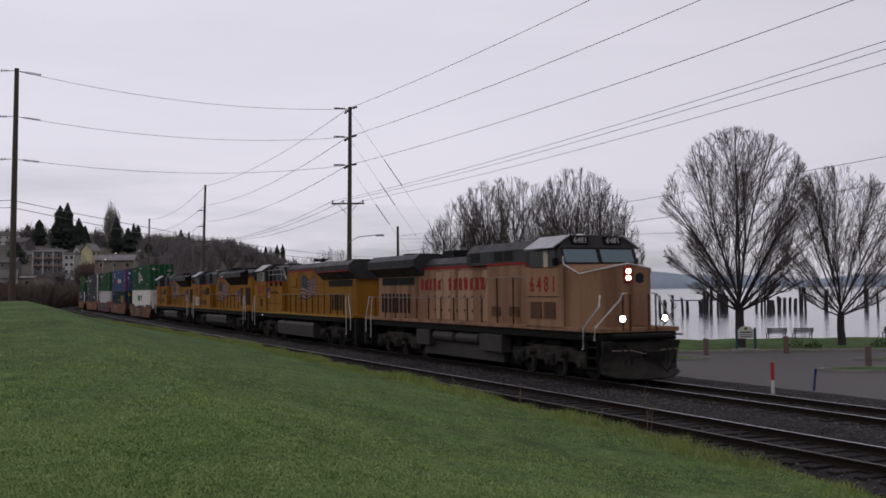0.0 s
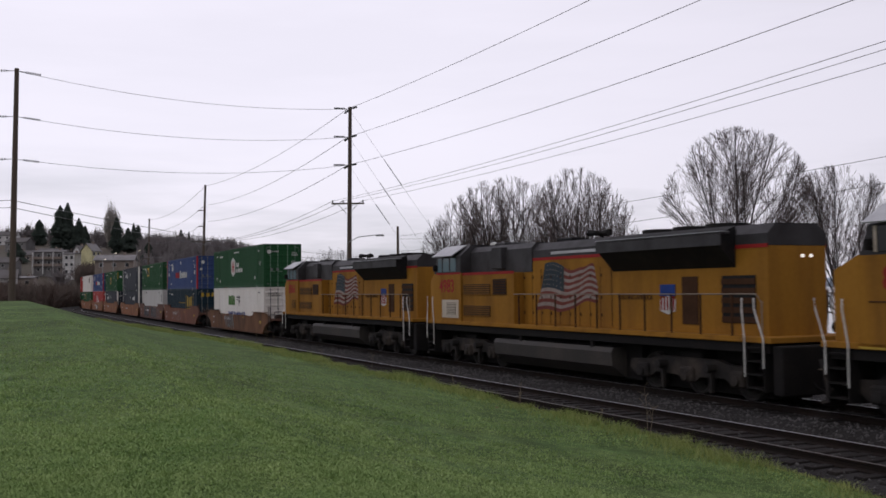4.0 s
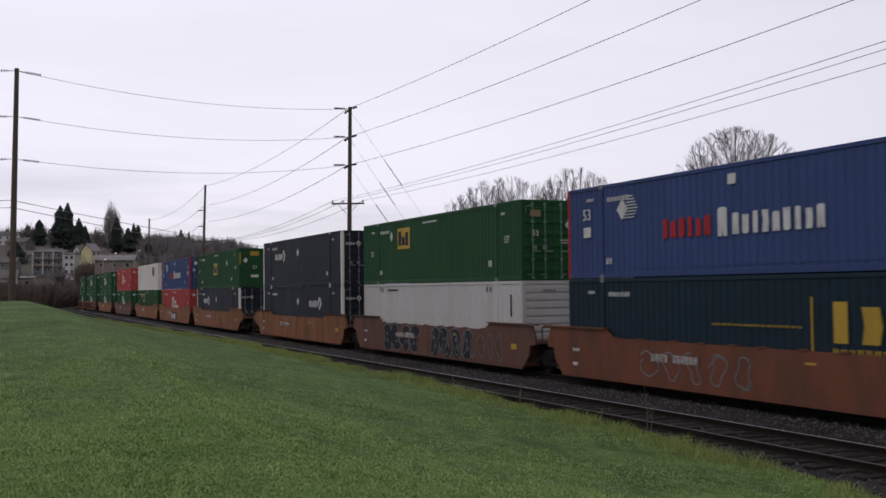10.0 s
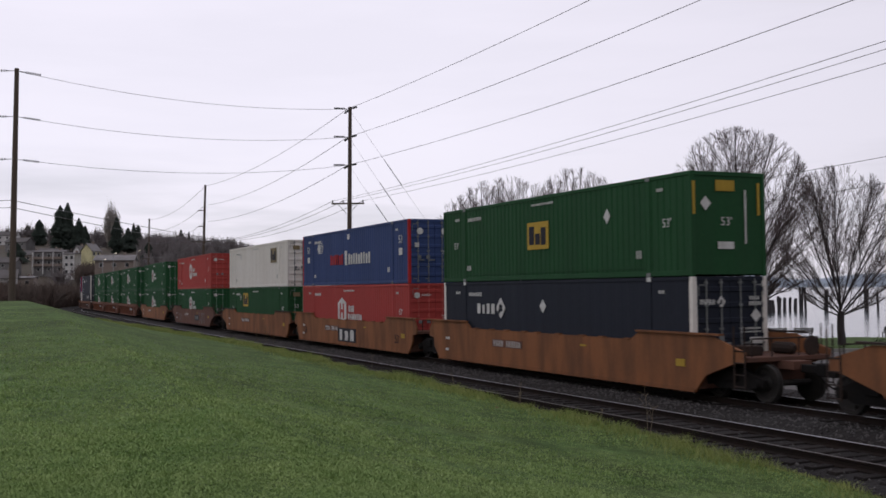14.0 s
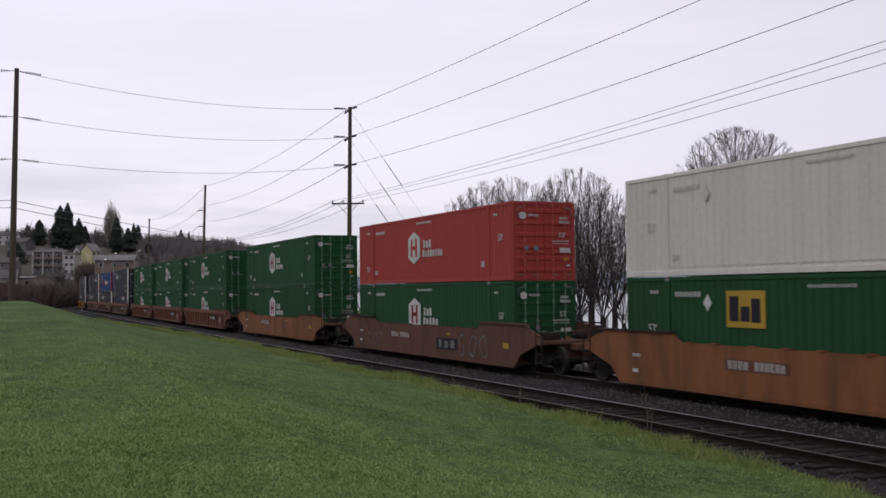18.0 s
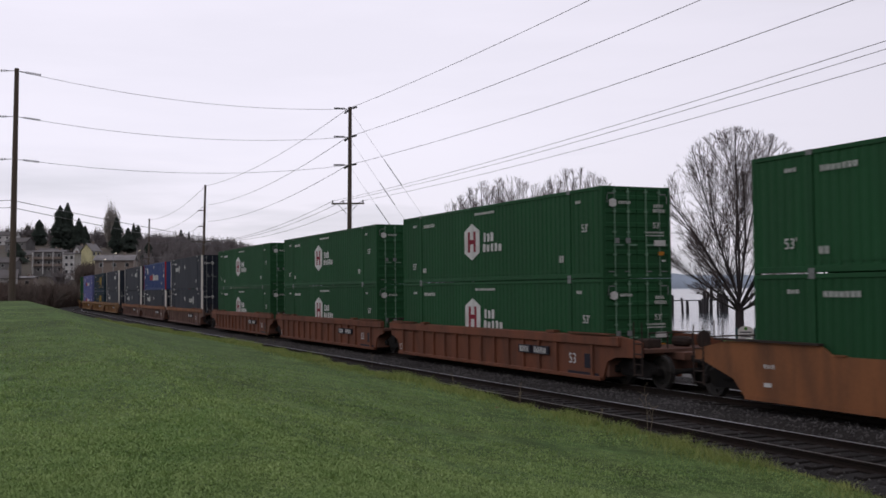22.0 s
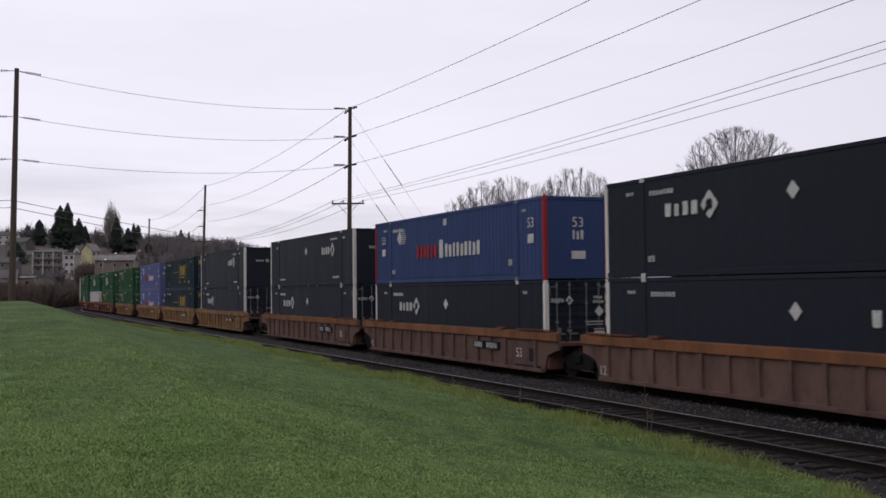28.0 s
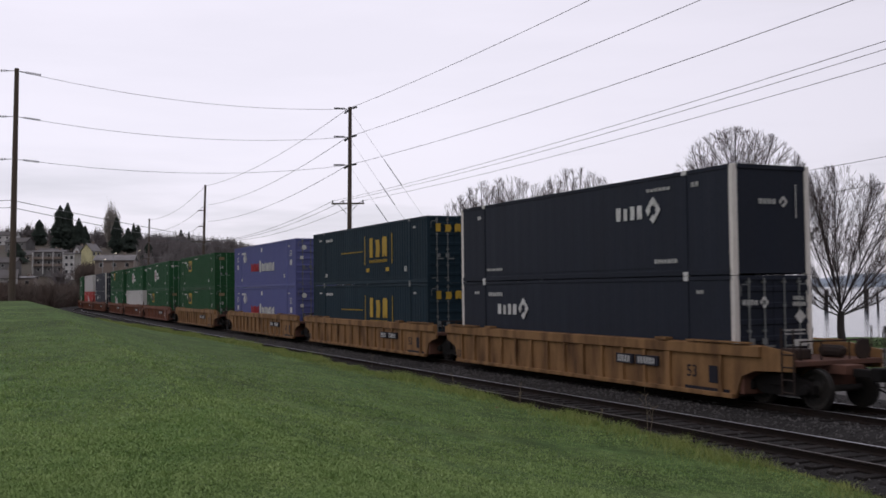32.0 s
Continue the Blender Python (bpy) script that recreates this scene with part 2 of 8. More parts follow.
def height(x, y):
    """The ground's height: lawn bank, track bed, park, shore and the far hill."""
    x, y = np.asarray(x, float), np.asarray(y, float)
    s = (x - ORIGIN[0]) * AX[0] + (y - ORIGIN[1]) * AX[1]
    n = (x - ORIGIN[0]) * AY[0] + (y - ORIGIN[1]) * AY[1]
    shore = np.minimum(y - 63.6 - 4.0 * np.maximum(0, 12 - x), n - 12.0)
    far_side = -0.42 + 0.22 * smooth(51.3, 52.6, y + 1.2 * np.maximum(0, 10 - x)) * smooth(4.8, 6.0, n) - 4.2 * smooth(0, 4, shore)
    lip = np.interp(s, LIP_S, LIP_Z)
    crest = np.interp(s, [-140, -95, -72, -58, -35, -10, 7, 40], [0.3, 0.7, 2.1, 2.62, 2.3, 1.6, 1.3, 1.2])
    up = np.clip((-6.8 - n) / 9.5, 0, 1.6)
    bank = lip + (crest - lip) * np.minimum(up, 1) ** 1.45
    bank = bank + 0.05 * np.sin(s * 0.21 + n * 0.13) * np.clip(up * 3, 0, 1)
    near_side = -0.55 + (bank + 0.55) * smooth(-5.95, -6.8, n)
    z = np.where(n > -3, far_side, np.where(n < -5.9, near_side, -0.55))
    d, b = np.hypot(x, y), np.degrees(np.arctan2(x, y))
    hill = -4.5 + (np.interp(b, HILL_B, HILL_E) * 750 + 4.5) * smooth(240, 760, d) + 1.2 * np.sin(x * 0.031) * np.sin(y * 0.027) * smooth(300, 500, d)
    hill = np.where(np.abs(b) < 60, hill, -5)
    z = np.maximum(z, hill)
    near = np.full(x.shape, 1e9)
    for i in range(0, len(LINE_S), 8):
        near = np.minimum(near, np.hypot(x - LINE_X[i], y - LINE_Y[i]))
    bed = np.minimum(z, -0.5)
    return np.where((np.abs(n) > 20) | (s < -190) | (s > 60), bed + (z - bed) * smooth(9, 26, near), z)


def spread(lo, hi, step, reach, growth):
    """Even steps from lo to hi, then growing ones out to reach on both sides."""
    mid = list(np.arange(lo, hi + 1e-6, step))
    out, d = [], step
    while (out[-1] if out else 0) < reach:
        d *= growth
        out.append((out[-1] if out else 0) + d)
    return np.array([lo - v for v in out[::-1]] + mid + [hi + v for v in out])


def sheet(name, us, vs, at, material, smoothed=True):
    """A sheet over a grid of u and v, at(u, v) giving x, y, z."""
    U, V = np.meshgrid(us, vs, indexing="ij")
    X, Y, Z = at(U, V)
    w = len(vs)
    i = np.arange((len(us) - 1) * w).reshape(-1, w)[:, :-1].ravel()
    quads = np.stack([i, i + w, i + w + 1, i + 1], 1)
    me = mesh_from(name, np.stack([X.ravel(), Y.ravel(), Z.ravel()], 1).tolist(), quads.tolist(), smoothed)
    return part(name, me, material)


def ground_at(U, V):
    x, y = plan(U, V)
    return x, y, height(x, y)


ground = sheet("ground", spread(-125, 25, 1.5, 3400, 1.05), spread(-26, 40, 0.4, 3400, 1.07), ground_at, GRASS)
# far slope's base colour is raised to include distance haze
HILLSIDE = surface("winter_hillside", (0.095, 0.085, 0.068), 0.95, dirt=0.8, dirt_rgb=(0.12, 0.09, 0.075), grain=0.5, patch=0.02, bump=0.0, spec=0.1)
ground.data.materials.append(HILLSIDE)
_c = np.zeros(len(ground.data.polygons) * 3)
ground.data.polygons.foreach_get("center", _c)
_c = _c.reshape(-1, 3)
ground.data.polygons.foreach_set("material_index", (np.hypot(_c[:, 0], _c[:, 1]) > 190).astype(np.int32))
tagged(ground, "green lawn bank, park ground and far hillside", "ground", kind="structure")

# ---- sea ----
WATER = bpy.data.materials.new("sea_water")
WATER.use_nodes = True
_n, _l = WATER.node_tree.nodes, WATER.node_tree.links
_b = _n["Principled BSDF"]
_b.inputs["Base Color"].default_value, _b.inputs["Roughness"].default_value = (0.10, 0.12, 0.13, 1), 0.12
_w = _n.new("ShaderNodeTexNoise")
_w.inputs["Scale"].default_value, _w.inputs["Detail"].default_value = 1.4, 5
_c = _n.new("ShaderNodeTexCoord")
_l.new(_c.outputs["Object"], _w.inputs["Vector"])
_p = _n.new("ShaderNodeBump")
_p.inputs["Strength"].default_value, _p.inputs["Distance"].default_value = 0.35, 0.12
_l.new(_w.outputs["Fac"], _p.inputs["Height"])
_l.new(_p.outputs["Normal"], _b.inputs["Normal"])
water = part("water", mesh_from("water", [(-600, 40, -2.5), (4200, 40, -2.5), (4200, 4600, -2.5), (-600, 4600, -2.5)], [(0, 1, 2, 3)]), WATER)
tagged(water, "calm grey sea water under an overcast sky", "water", kind="structure")

# ---- tracks ----
NEAR_N = -4.7


def siding_n(s):
    """The siding's offset: it joins the main line at a far turnout."""
    return NEAR_N * smooth(-235, -165, s)


bed_n = [-7.3, -6.3, -5.9, -3.4, -2.9, -1.7, 1.7, 2.6, 4.6]
bed_z = [-0.5, -0.26, -0.175, -0.175, -0.21, -0.165, -0.165, -0.27, -0.318]


def bed_at(U, V):
    x, y = on_line(U, V)
    z = np.interp(V, bed_n, bed_z) + 0.012 * np.sin(U * 3.1 + V * 2.3) * np.sin(U * 1.7 - V * 4.1)
    return x, y, z


bed = sheet("track_bed", np.concatenate([np.arange(-420, -80, 4.0), np.arange(-80, 60, 0.7), np.arange(60, 430, 8.0)]),
            np.array([-7.3, -6.8, -6.3, -5.9, -5.2, -4.7, -4.2, -3.4, -2.9, -2.2, -1.7, -1, 0, 1, 1.7, 2.2, 2.6, 3.4, 4.4, 4.6]), bed_at, BALLAST)
tagged(bed, "dark grey crushed stone ballast under two tracks", "ballast", kind="structure")


def rail_mesh(off, o0, lo, hi):
    prof = [(-0.07, -0.17), (0.07, -0.17), (0.07, -0.15), (0.012, -0.12), (0.012, -0.05), (0.036, -0.035), (0.034, 0.0), (-0.034, 0.0), (-0.036, -0.035),
            (-0.012, -0.05), (-0.012, -0.12), (-0.07, -0.15)]
    ss = np.arange(lo, hi, 5.0)
    vs, fs, k = [], [], len(prof)
    for s in ss:
        for o, z in prof:
            x, y = on_line(s, off(s) + o0 + o)
            vs.append((float(x), float(y), z))
    for i in range(len(ss) - 1):
        for j in range(k):
            m = (j + 1) % k
            fs.append((i * k + j, i * k + m, (i + 1) * k + m, (i + 1) * k + j))
    me = mesh_from("rail", vs, fs)
    me.materials.append(RAIL_STEEL)
    me.materials.append(RAIL_TOP)
    for q in range(len(ss) - 1):
        me.polygons[q * k + 6].material_index = 1
    return me


tracks = {}
for nm, off, lab in (("main_track", lambda s: 0.0, "railway track with polished rails on wooden sleepers"),
                    ("siding_track", siding_n, "second railway track with dull rails beside the lawn")):
    tr = tagged(new(nm), lab, "railway track", kind="structure")
    tracks[nm] = tr
    for o in (-0.7525, 0.7525):
        me = rail_mesh(off, o, -420 if nm == "main_track" else -230, 430)
        if nm == "siding_track" and o < 0:
            me.materials[1] = DULL_TOP
        part("rail", me, None, tr, "worn steel rail")

# ---- poles and wires ----


def pole(base, top, label, kind, lean=(0, 0)):
    """A tapered wooden pole from base up to the height top, with its fittings."""
    x, y, z = base
    th = tagged(new("utility_pole"), label, "utility pole", "poles along the railway")
    th.matrix_basis = pose(x, y, z)
    h = top - z
    bm = tube(bmesh.new(), [(0, 0, -0.4), (lean[0] * 0.5, lean[1] * 0.5, h * 0.5), (lean[0], lean[1], h)], 0.21, 10, 0.135)
    part("shaft", bm, POLE_WOOD, th)
    return th


POLES = {"near": (-26.6, 64.2), "mid": (-7.2, 79.1), "far": (-31.5, 135.8), "last": (-55.9, 197.0), "side": (18.2, 22.6), "behind": (-75.0, 40.0)}


def insulators(th, z, dirs, lean):
    """Strings of insulators at height z, one towards each of the given directions."""
    for d in dirs:
        v = Vector((*d, -0.06)).normalized()
        o = Vector((lean[0] * z / 15, lean[1] * z / 15, z))
        bm = bmesh.new()
        for k in range(7):
            q = o + v * (0.55 + 0.14 * k)
            tube(bm, [q, q + v * 0.07], 0.085, 8, 0.05)
        tube(bm, [o, o + v * 0.55], 0.02, 5)
        part("insulator", bm, INSULATOR, th, "grey insulator string")


def wire_between(a, b, sag, radius=0.014):
    """A hanging wire."""
    a, b = Vector(a), Vector(b)
    pts = []
    for i in range(25):
        f = i / 24
        q = a.lerp(b, f)
        q.z -= sag * 4 * f * (1 - f)
        pts.append(q)
    ob = part("overhead_wire", tube(bmesh.new(), pts, radius, 5), WIRE)
    return tagged(ob, "dark overhead power line wire strung between poles", "power line", "overhead wires")


def unit(a, b):
    v = Vector((b[0] - a[0], b[1] - a[1], 0)).normalized()
    return v.x, v.y


zn = float(height(*POLES["near"]))
p_near = pole((*POLES["near"], zn), 2.96 + 14.0, "tall weathered wooden utility pole on the lawn bank", "near", (0.25, 0))
p_mid = pole((*POLES["mid"], -0.4), 2.96 + 14.0, "tall wooden utility pole with insulators and a crossarm", "mid", (0.22, 0))
p_far = pole((*POLES["far"], -0.4), 2.96 + 14.0, "wooden utility pole further along the railway", "far", (0.5, 0))
p_last = pole((*POLES["last"], -0.4), 2.96 + 14.0, "distant wooden utility pole beside the railway", "last", (0.3, 0))
p_side = pole((*POLES["side"], -0.4), 2.96 + 14.0, "tall wooden utility pole beside the road", "side")
LEV = (0.0, -2.15, -4.3)
NEAR_LEV = (0.0, -2.85, -5.5)
TOPZ = 2.96 + 13.85
along = (-0.388, 0.9217)
for i, dz in enumerate(LEV):
    z = TOPZ + dz
    zq = TOPZ + NEAR_LEV[i]
    insulators(p_near, zq - zn, [unit(POLES["near"], POLES["mid"]), unit(POLES["near"], POLES["behind"])], (0.25, 0))
    insulators(p_mid, z + 0.4, [unit(POLES["mid"], POLES["near"]), (-along[0], -along[1]), along], (0.22, 0))
    wire_between((POLES["near"][0] + 0.2, POLES["near"][1], zq), (*POLES["mid"], z), 0.75)
    wire_between((*POLES["near"], zq), (*POLES["behind"], zq - 0.6), 1.2)
    wire_between((*POLES["mid"], z), (*POLES["side"], z), 0.55, 0.016)
    wire_between((*POLES["mid"], z), (POLES["far"][0] + (0.5, 0.9, 0.9)[i], POLES["far"][1], z - (0.0, 0.35, 0.35)[i]), 0.9, 0.02)
    wire_between((POLES["far"][0] + 0.5, POLES["far"][1], z - (0.0, 0.35, 0.35)[i]), (*POLES["last"], z), 1.2, 0.024)
for th, at_z, wide in ((p_mid, 9.96, 2.5), (p_far, 9.9, 2.6), (p_far, 14.0, 0.9), (p_far, 11.9, 0.9), (p_side, 9.96, 2.5), (p_last, 9.8, 2.4)):
    bm = boxes((-wide / 2, wide / 2, -0.16, -0.05, at_z - 0.06, at_z + 0.06), bevel=0.01)
    part("crossarm", bm, POLE_WOOD, th)
    if wide > 2:
        bm = bmesh.new()
        for sx in (-1, 1):
            tube(bm, [(sx * 0.75, -0.1, at_z - 0.05), (0.1 * sx, -0.1, at_z - 0.75)], 0.025, 5)
        part("brace", bm, GALVANISED, th)
        for sx in (-1.15, -0.35, 1.15):
            part("pin_insulator", lathe(bmesh.new(), [(0, 0.03), (0.08, 0.06), (0.2, 0.05)], "z", (sx, -0.1, at_z + 0.06), 8), INSULATOR, th)
for i, off in enumerate((-1.15, -0.35, 1.15)):
    zc = -0.4 + 9.96 + 0.22
    wire_between((POLES["mid"][0] + off, POLES["mid"][1], zc), (POLES["side"][0] + off * 0.9, POLES["side"][1] + off * 0.4, zc + 0.8), 0.45, 0.012)
    wire_between((POLES["mid"][0] + off, POLES["mid"][1], zc), (POLES["far"][0] + off, POLES["far"][1], zc), 1.1, 0.018)
    wire_between((POLES["far"][0] + off, POLES["far"][1], zc), (POLES["last"][0] + off, POLES["last"][1], zc), 1.1, 0.022)

# wires at a lower level: along the lawn side, and along the park road
p_end = pole((-5.0, 186.0, -0.4), 9.4, "short distant utility pole behind bare trees", "end")
p_park = pole((-5.0, 115.4, -0.4), 10.0, "wooden utility pole behind the shore trees", "park")
p_road = pole((30.3, 12.0, -0.4), 10.0, "wooden utility pole beside the road", "road")
for dz, sag in ((0.0, 1.3), (-0.45, 1.5)):
    wire_between((POLES["near"][0], POLES["near"][1], 8.75 + dz), (-5.0, 186.0, 8.9 + dz), sag, 0.022)
    wire_between((POLES["near"][0], POLES["near"][1], 8.75 + dz), (*POLES["behind"], 8.6 + dz), 0.8, 0.018)
wire_between((-5.0, 115.4, 8.9), (30.3, 12.0, 8.9), 0.5, 0.014)
wire_between((-5.0, 115.4, 7.2), (30.3, 12.0, 8.0), 0.5, 0.014)
wire_between((-5.0, 115.4, 8.6), (62.0, 78.0, 8.9), 0.6, 0.016)


# ---- the train: paints ----
DARK = surface("black_underframe", (0.011, 0.010, 0.010), 0.8, dirt=0.6, dirt_rgb=(0.026, 0.022, 0.02), grain=15, patch=1.5, bump=0.01, spec=0.15)
WHEEL = surface("wheel_steel", (0.018, 0.016, 0.015), 0.75, metal=0.2, dirt=0.5, grain=12, patch=3, bump=0.0)
WHITE = surface("white_marking", (0.62, 0.62, 0.60), 0.6, dirt=0.45, dirt_rgb=(0.30, 0.28, 0.25), grain=20, patch=2.5, bump=0.0)


def paint(name, rgb, dirt=0.4, rough=0.6, dirt_rgb=None, streak=7.0, patch=1.3):
    d = dirt_rgb or tuple(0.45 * c + 0.02 for c in rgb)
    return surface(name, rgb, rough, dirt=dirt, dirt_rgb=d, grain=9, patch=patch, streak=streak, bump=0.003, own=0.16, spec=0.1, uneven=0.13)


GREEN = paint("green_container_paint", (0.021, 0.086, 0.035))
EMP_GREEN = paint("deep_green_paint", (0.021, 0.080, 0.032))
RED = paint("faded_red_container_paint", (0.40, 0.062, 0.056), dirt_rgb=(0.30, 0.075, 0.07))
BLUE = paint("blue_container_paint", (0.046, 0.074, 0.190))
TEAL = paint("dark_teal_container_paint", (0.015, 0.032, 0.046))
NAVY = paint("dark_navy_container_paint", (0.0210, 0.0250, 0.037))
PALE = paint("pale_grey_container_paint", (0.52, 0.51, 0.50), dirt_rgb=(0.36, 0.32, 0.27))
CREAM = paint("white_reefer_paint", (0.76, 0.725, 0.68), dirt_rgb=(0.54, 0.48, 0.41))
MARK_RED = paint("red_marking", (0.42, 0.030, 0.030))
MAROON = paint("maroon_marking", (0.22, 0.020, 0.035))
MARK_YELLOW = paint("yellow_marking", (0.47, 0.31, 0.05))
MARK_GREEN = paint("green_marking", (0.08, 0.22, 0.04))
MARK_DARK = paint("dark_marking", (0.025, 0.025, 0.035))
MARK_BLUE = paint("blue_marking", (0.02, 0.05, 0.22))
ORANGE = paint("orange_sticker", (0.55, 0.22, 0.03))
ROD = surface("grey_lock_rod", (0.20, 0.21, 0.21), 0.5, metal=0.4, bump=0.0)
GREEN_ROD = paint("pale_green_lock_rod", (0.16, 0.27, 0.19))
RED_ROD = paint("pale_red_lock_rod", (0.52, 0.12, 0.10))

# ---- moving things ----
SPEED = 13.104
MOVING, WHEELS = [], {}


def rides(ob, s, half, z=0.0, flip=False):
    """Notes that a thing runs with the train: its middle at s when 19 s have passed."""
    MOVING.append((ob, s, half, z, flip))
    return ob


# ---- containers ----
CL, CW, CH = 16.15, 2.59, 2.885
HL, HW = CL / 2, CW / 2


def corrugated(bm, u0, u1, z0, z1, face, deep=0.022, pitch=0.29):
    """A corrugated wall along x at y = face, folded inwards by deep."""
    inn = face - math.copysign(deep, face)
    k = max(2, round((u1 - u0) / pitch))
    p = (u1 - u0) / k
    pts = []
    for i in range(k):
        a = u0 + i * p
        pts += [(a, face), (a + 0.42 * p, face), (a + 0.52 * p, inn), (a + 0.90 * p, inn)]
    pts.append((u1, face))
    lo = [bm.verts.new((x, y, z0)) for x, y in pts]
    hi = [bm.verts.new((x, y, z1)) for x, y in pts]
    for i in range(len(pts) - 1):
        q = (lo[i], lo[i + 1], hi[i + 1], hi[i])
        bm.faces.new(q if face < 0 else q[::-1])


SHELLS = {}


def shell_mesh(smooth_sides):
    """Walls, floor and roof of a container."""
    if smooth_sides not in SHELLS:
        bm = bmesh.new()
        for f in (-HW + 0.02, HW - 0.02):
            if smooth_sides:
                corrugated(bm, -HL + 0.1, HL - 0.1, 0.12, CH - 0.1, f, 0.003, 0.6)
            else:
                corrugated(bm, -HL + 0.1, HL - 0.1, 0.12, CH - 0.1, f)
        box(bm, -HL + 0.03, -HL + 0.08, -HW + 0.03, HW - 0.03, 0.05, CH - 0.05)
        box(bm, -HL + 0.05, HL - 0.1, -HW + 0.05, HW - 0.05, 0.06, 0.12)
        box(bm, -HL + 0.05, HL - 0.1, -HW + 0.04, HW - 0.04, CH - 0.10, CH - 0.03)
        me = bpy.data.meshes.new("shell")
        bm.to_mesh(me)
        bm.free()
        SHELLS[smooth_sides] = me
    return SHELLS[smooth_sides].copy()


def flat_shape(bm, pts, d=0.012):
    """A thin plate with the given outline in x and z, its front d in front of y = 0."""
    a = [bm.verts.new((x, -d, z)) for x, z in pts]
    b = [bm.verts.new((x, 0.004, z)) for x, z in pts]
    bm.faces.new(a)
    for i in range(len(pts)):
        j = (i + 1) % len(pts)
        bm.faces.new((a[j], a[i], b[i], b[j]))
    bmesh.ops.recalc_face_normals(bm, faces=bm.faces)


def mark_mesh(m):
    """The mesh of one painted mark: ('bar', u0, u1, z0, z1), ('word', u0, u1, z0, z1, letters), ('hex' or 'dia' or 'disc', u, z, w, h), ('text', words, u, z, size)."""
    kind = m[0]
    if kind == "text":
        me = lettering(m[1], m[4])
        me.transform(Matrix.Translation((m[2], -0.012, m[3])))
        return me
    bm = bmesh.new()
    if kind == "bar":
        flat_shape(bm, [(m[1], m[3]), (m[2], m[3]), (m[2], m[4]), (m[1], m[4])])
    elif kind == "word":
        k = m[5]
        w = (m[2] - m[1]) / k
        for i in range(k):
            t = (0.0, 0.10, 0.0, 0.06, 0.0)[(i * 3 + k) % 5] * (m[4] - m[3]) if i else 0.0
            for p0, p1 in ((0.10, 0.30), (0.52, 0.72)):
                flat_shape(bm, [(m[1] + (i + p0) * w, m[3]), (m[1] + (i + p1) * w, m[3]), (m[1] + (i + p1) * w, m[4] - t), (m[1] + (i + p0) * w, m[4] - t)])
    elif kind == "block":
        # a plain chamfered block with one notch, standing for a character of a trade mark
        u0, u1, z0, z1, v = m[1:6]
        w, h = u1 - u0, z1 - z0
        c, d = 0.18 * w, 0.14 * w
        if v == 0:
            pts = [(c, 0), (w - c, 0), (w, c), (w, h), (0.62 * w, h), (0.5 * w, 0.74 * h), (0.38 * w, h), (0, h), (0, c)]
        elif v == 1:
            pts = [(0, 0), (0.38 * w, 0), (0.5 * w, 0.26 * h), (0.62 * w, 0), (w, 0), (w, h - c), (w - c, h), (c, h), (0, h - c)]
        elif v == 2:
            pts = [(0, 0), (w - d, 0), (w, h * 0.5), (w - d, h), (0, h), (d, h * 0.5)]
        else:
            pts = [(0.14 * w, 0), (0.86 * w, 0), (0.86 * w, h), (0.14 * w, h)]
        flat_shape(bm, [(u0 + x, z0 + z) for x, z in pts])
    elif kind == "hex":
        u, z, w, h = m[1:5]
        flat_shape(bm, [(u - w / 2, z - h * 0.3), (u, z - h / 2), (u + w / 2, z - h * 0.3), (u + w / 2, z + h * 0.3), (u, z + h / 2), (u - w / 2, z + h * 0.3)])
    elif kind == "dia":
        u, z, w, h = m[1:5]
        flat_shape(bm, [(u - w / 2, z), (u, z - h / 2), (u + w / 2, z), (u, z + h / 2)])
    elif kind == "disc":
        u, z, w, h = m[1:5]
        flat_shape(bm, [(u + w / 2 * math.cos(i * math.pi / 9), z + h / 2 * math.sin(i * math.pi / 9)) for i in range(18)])
    me = bpy.data.meshes.new("mark")
    bm.to_mesh(me)
    bm.free()
    return me


def joined(meshes):
    bm = bmesh.new()
    for me in meshes:
        bm.from_mesh(me)
        bpy.data.meshes.remove(me)
    return bm


def marks(th, entries, place, lift=0.0):
    """Puts marks on a face: entries of (part name, material, lift, marks...), turned to the face by place."""
    for name, mat, up, *shapes in entries:
        m = place @ Matrix.Translation((0, -up, 0))
        small = []
        for q in shapes:
            if q[0] != "word" or q[4] - q[3] < 0.25:
                small.append(q)
                continue
            w = (q[2] - q[1]) / q[5]
            for i in range(q[5]):
                low = 0.12 * (q[4] - q[3]) * (i % 3 == 1)
                me = mark_mesh(("block", q[1] + (i + 0.14) * w, q[1] + (i + 0.78) * w, q[3], q[4] - low, (i * 3 + q[5]) % 4))
                me.transform(m)
                part(name, me, mat, th)
        if small:
            bm = joined([mark_mesh(q) for q in small])
            bmesh.ops.transform(bm, matrix=m, verts=bm.verts)
            ob = part(name, bm, mat, th)
            if len(small) > 1 or small[0][0] in ("word", "text"):
                tagged(ob, kind="stuff")


RIGHT = pose(0, -HW, 0)
LEFT = pose(0, 0, 0, 0, 0, 180) @ pose(0, -HW, 0)
DOOR_END = pose(0, 0, 0, 0, 0, 90) @ pose(0, -HL - 0.035, 0)
BLANK_END = pose(0, 0, 0, 0, 0, -90) @ pose(0, -HL, 0)


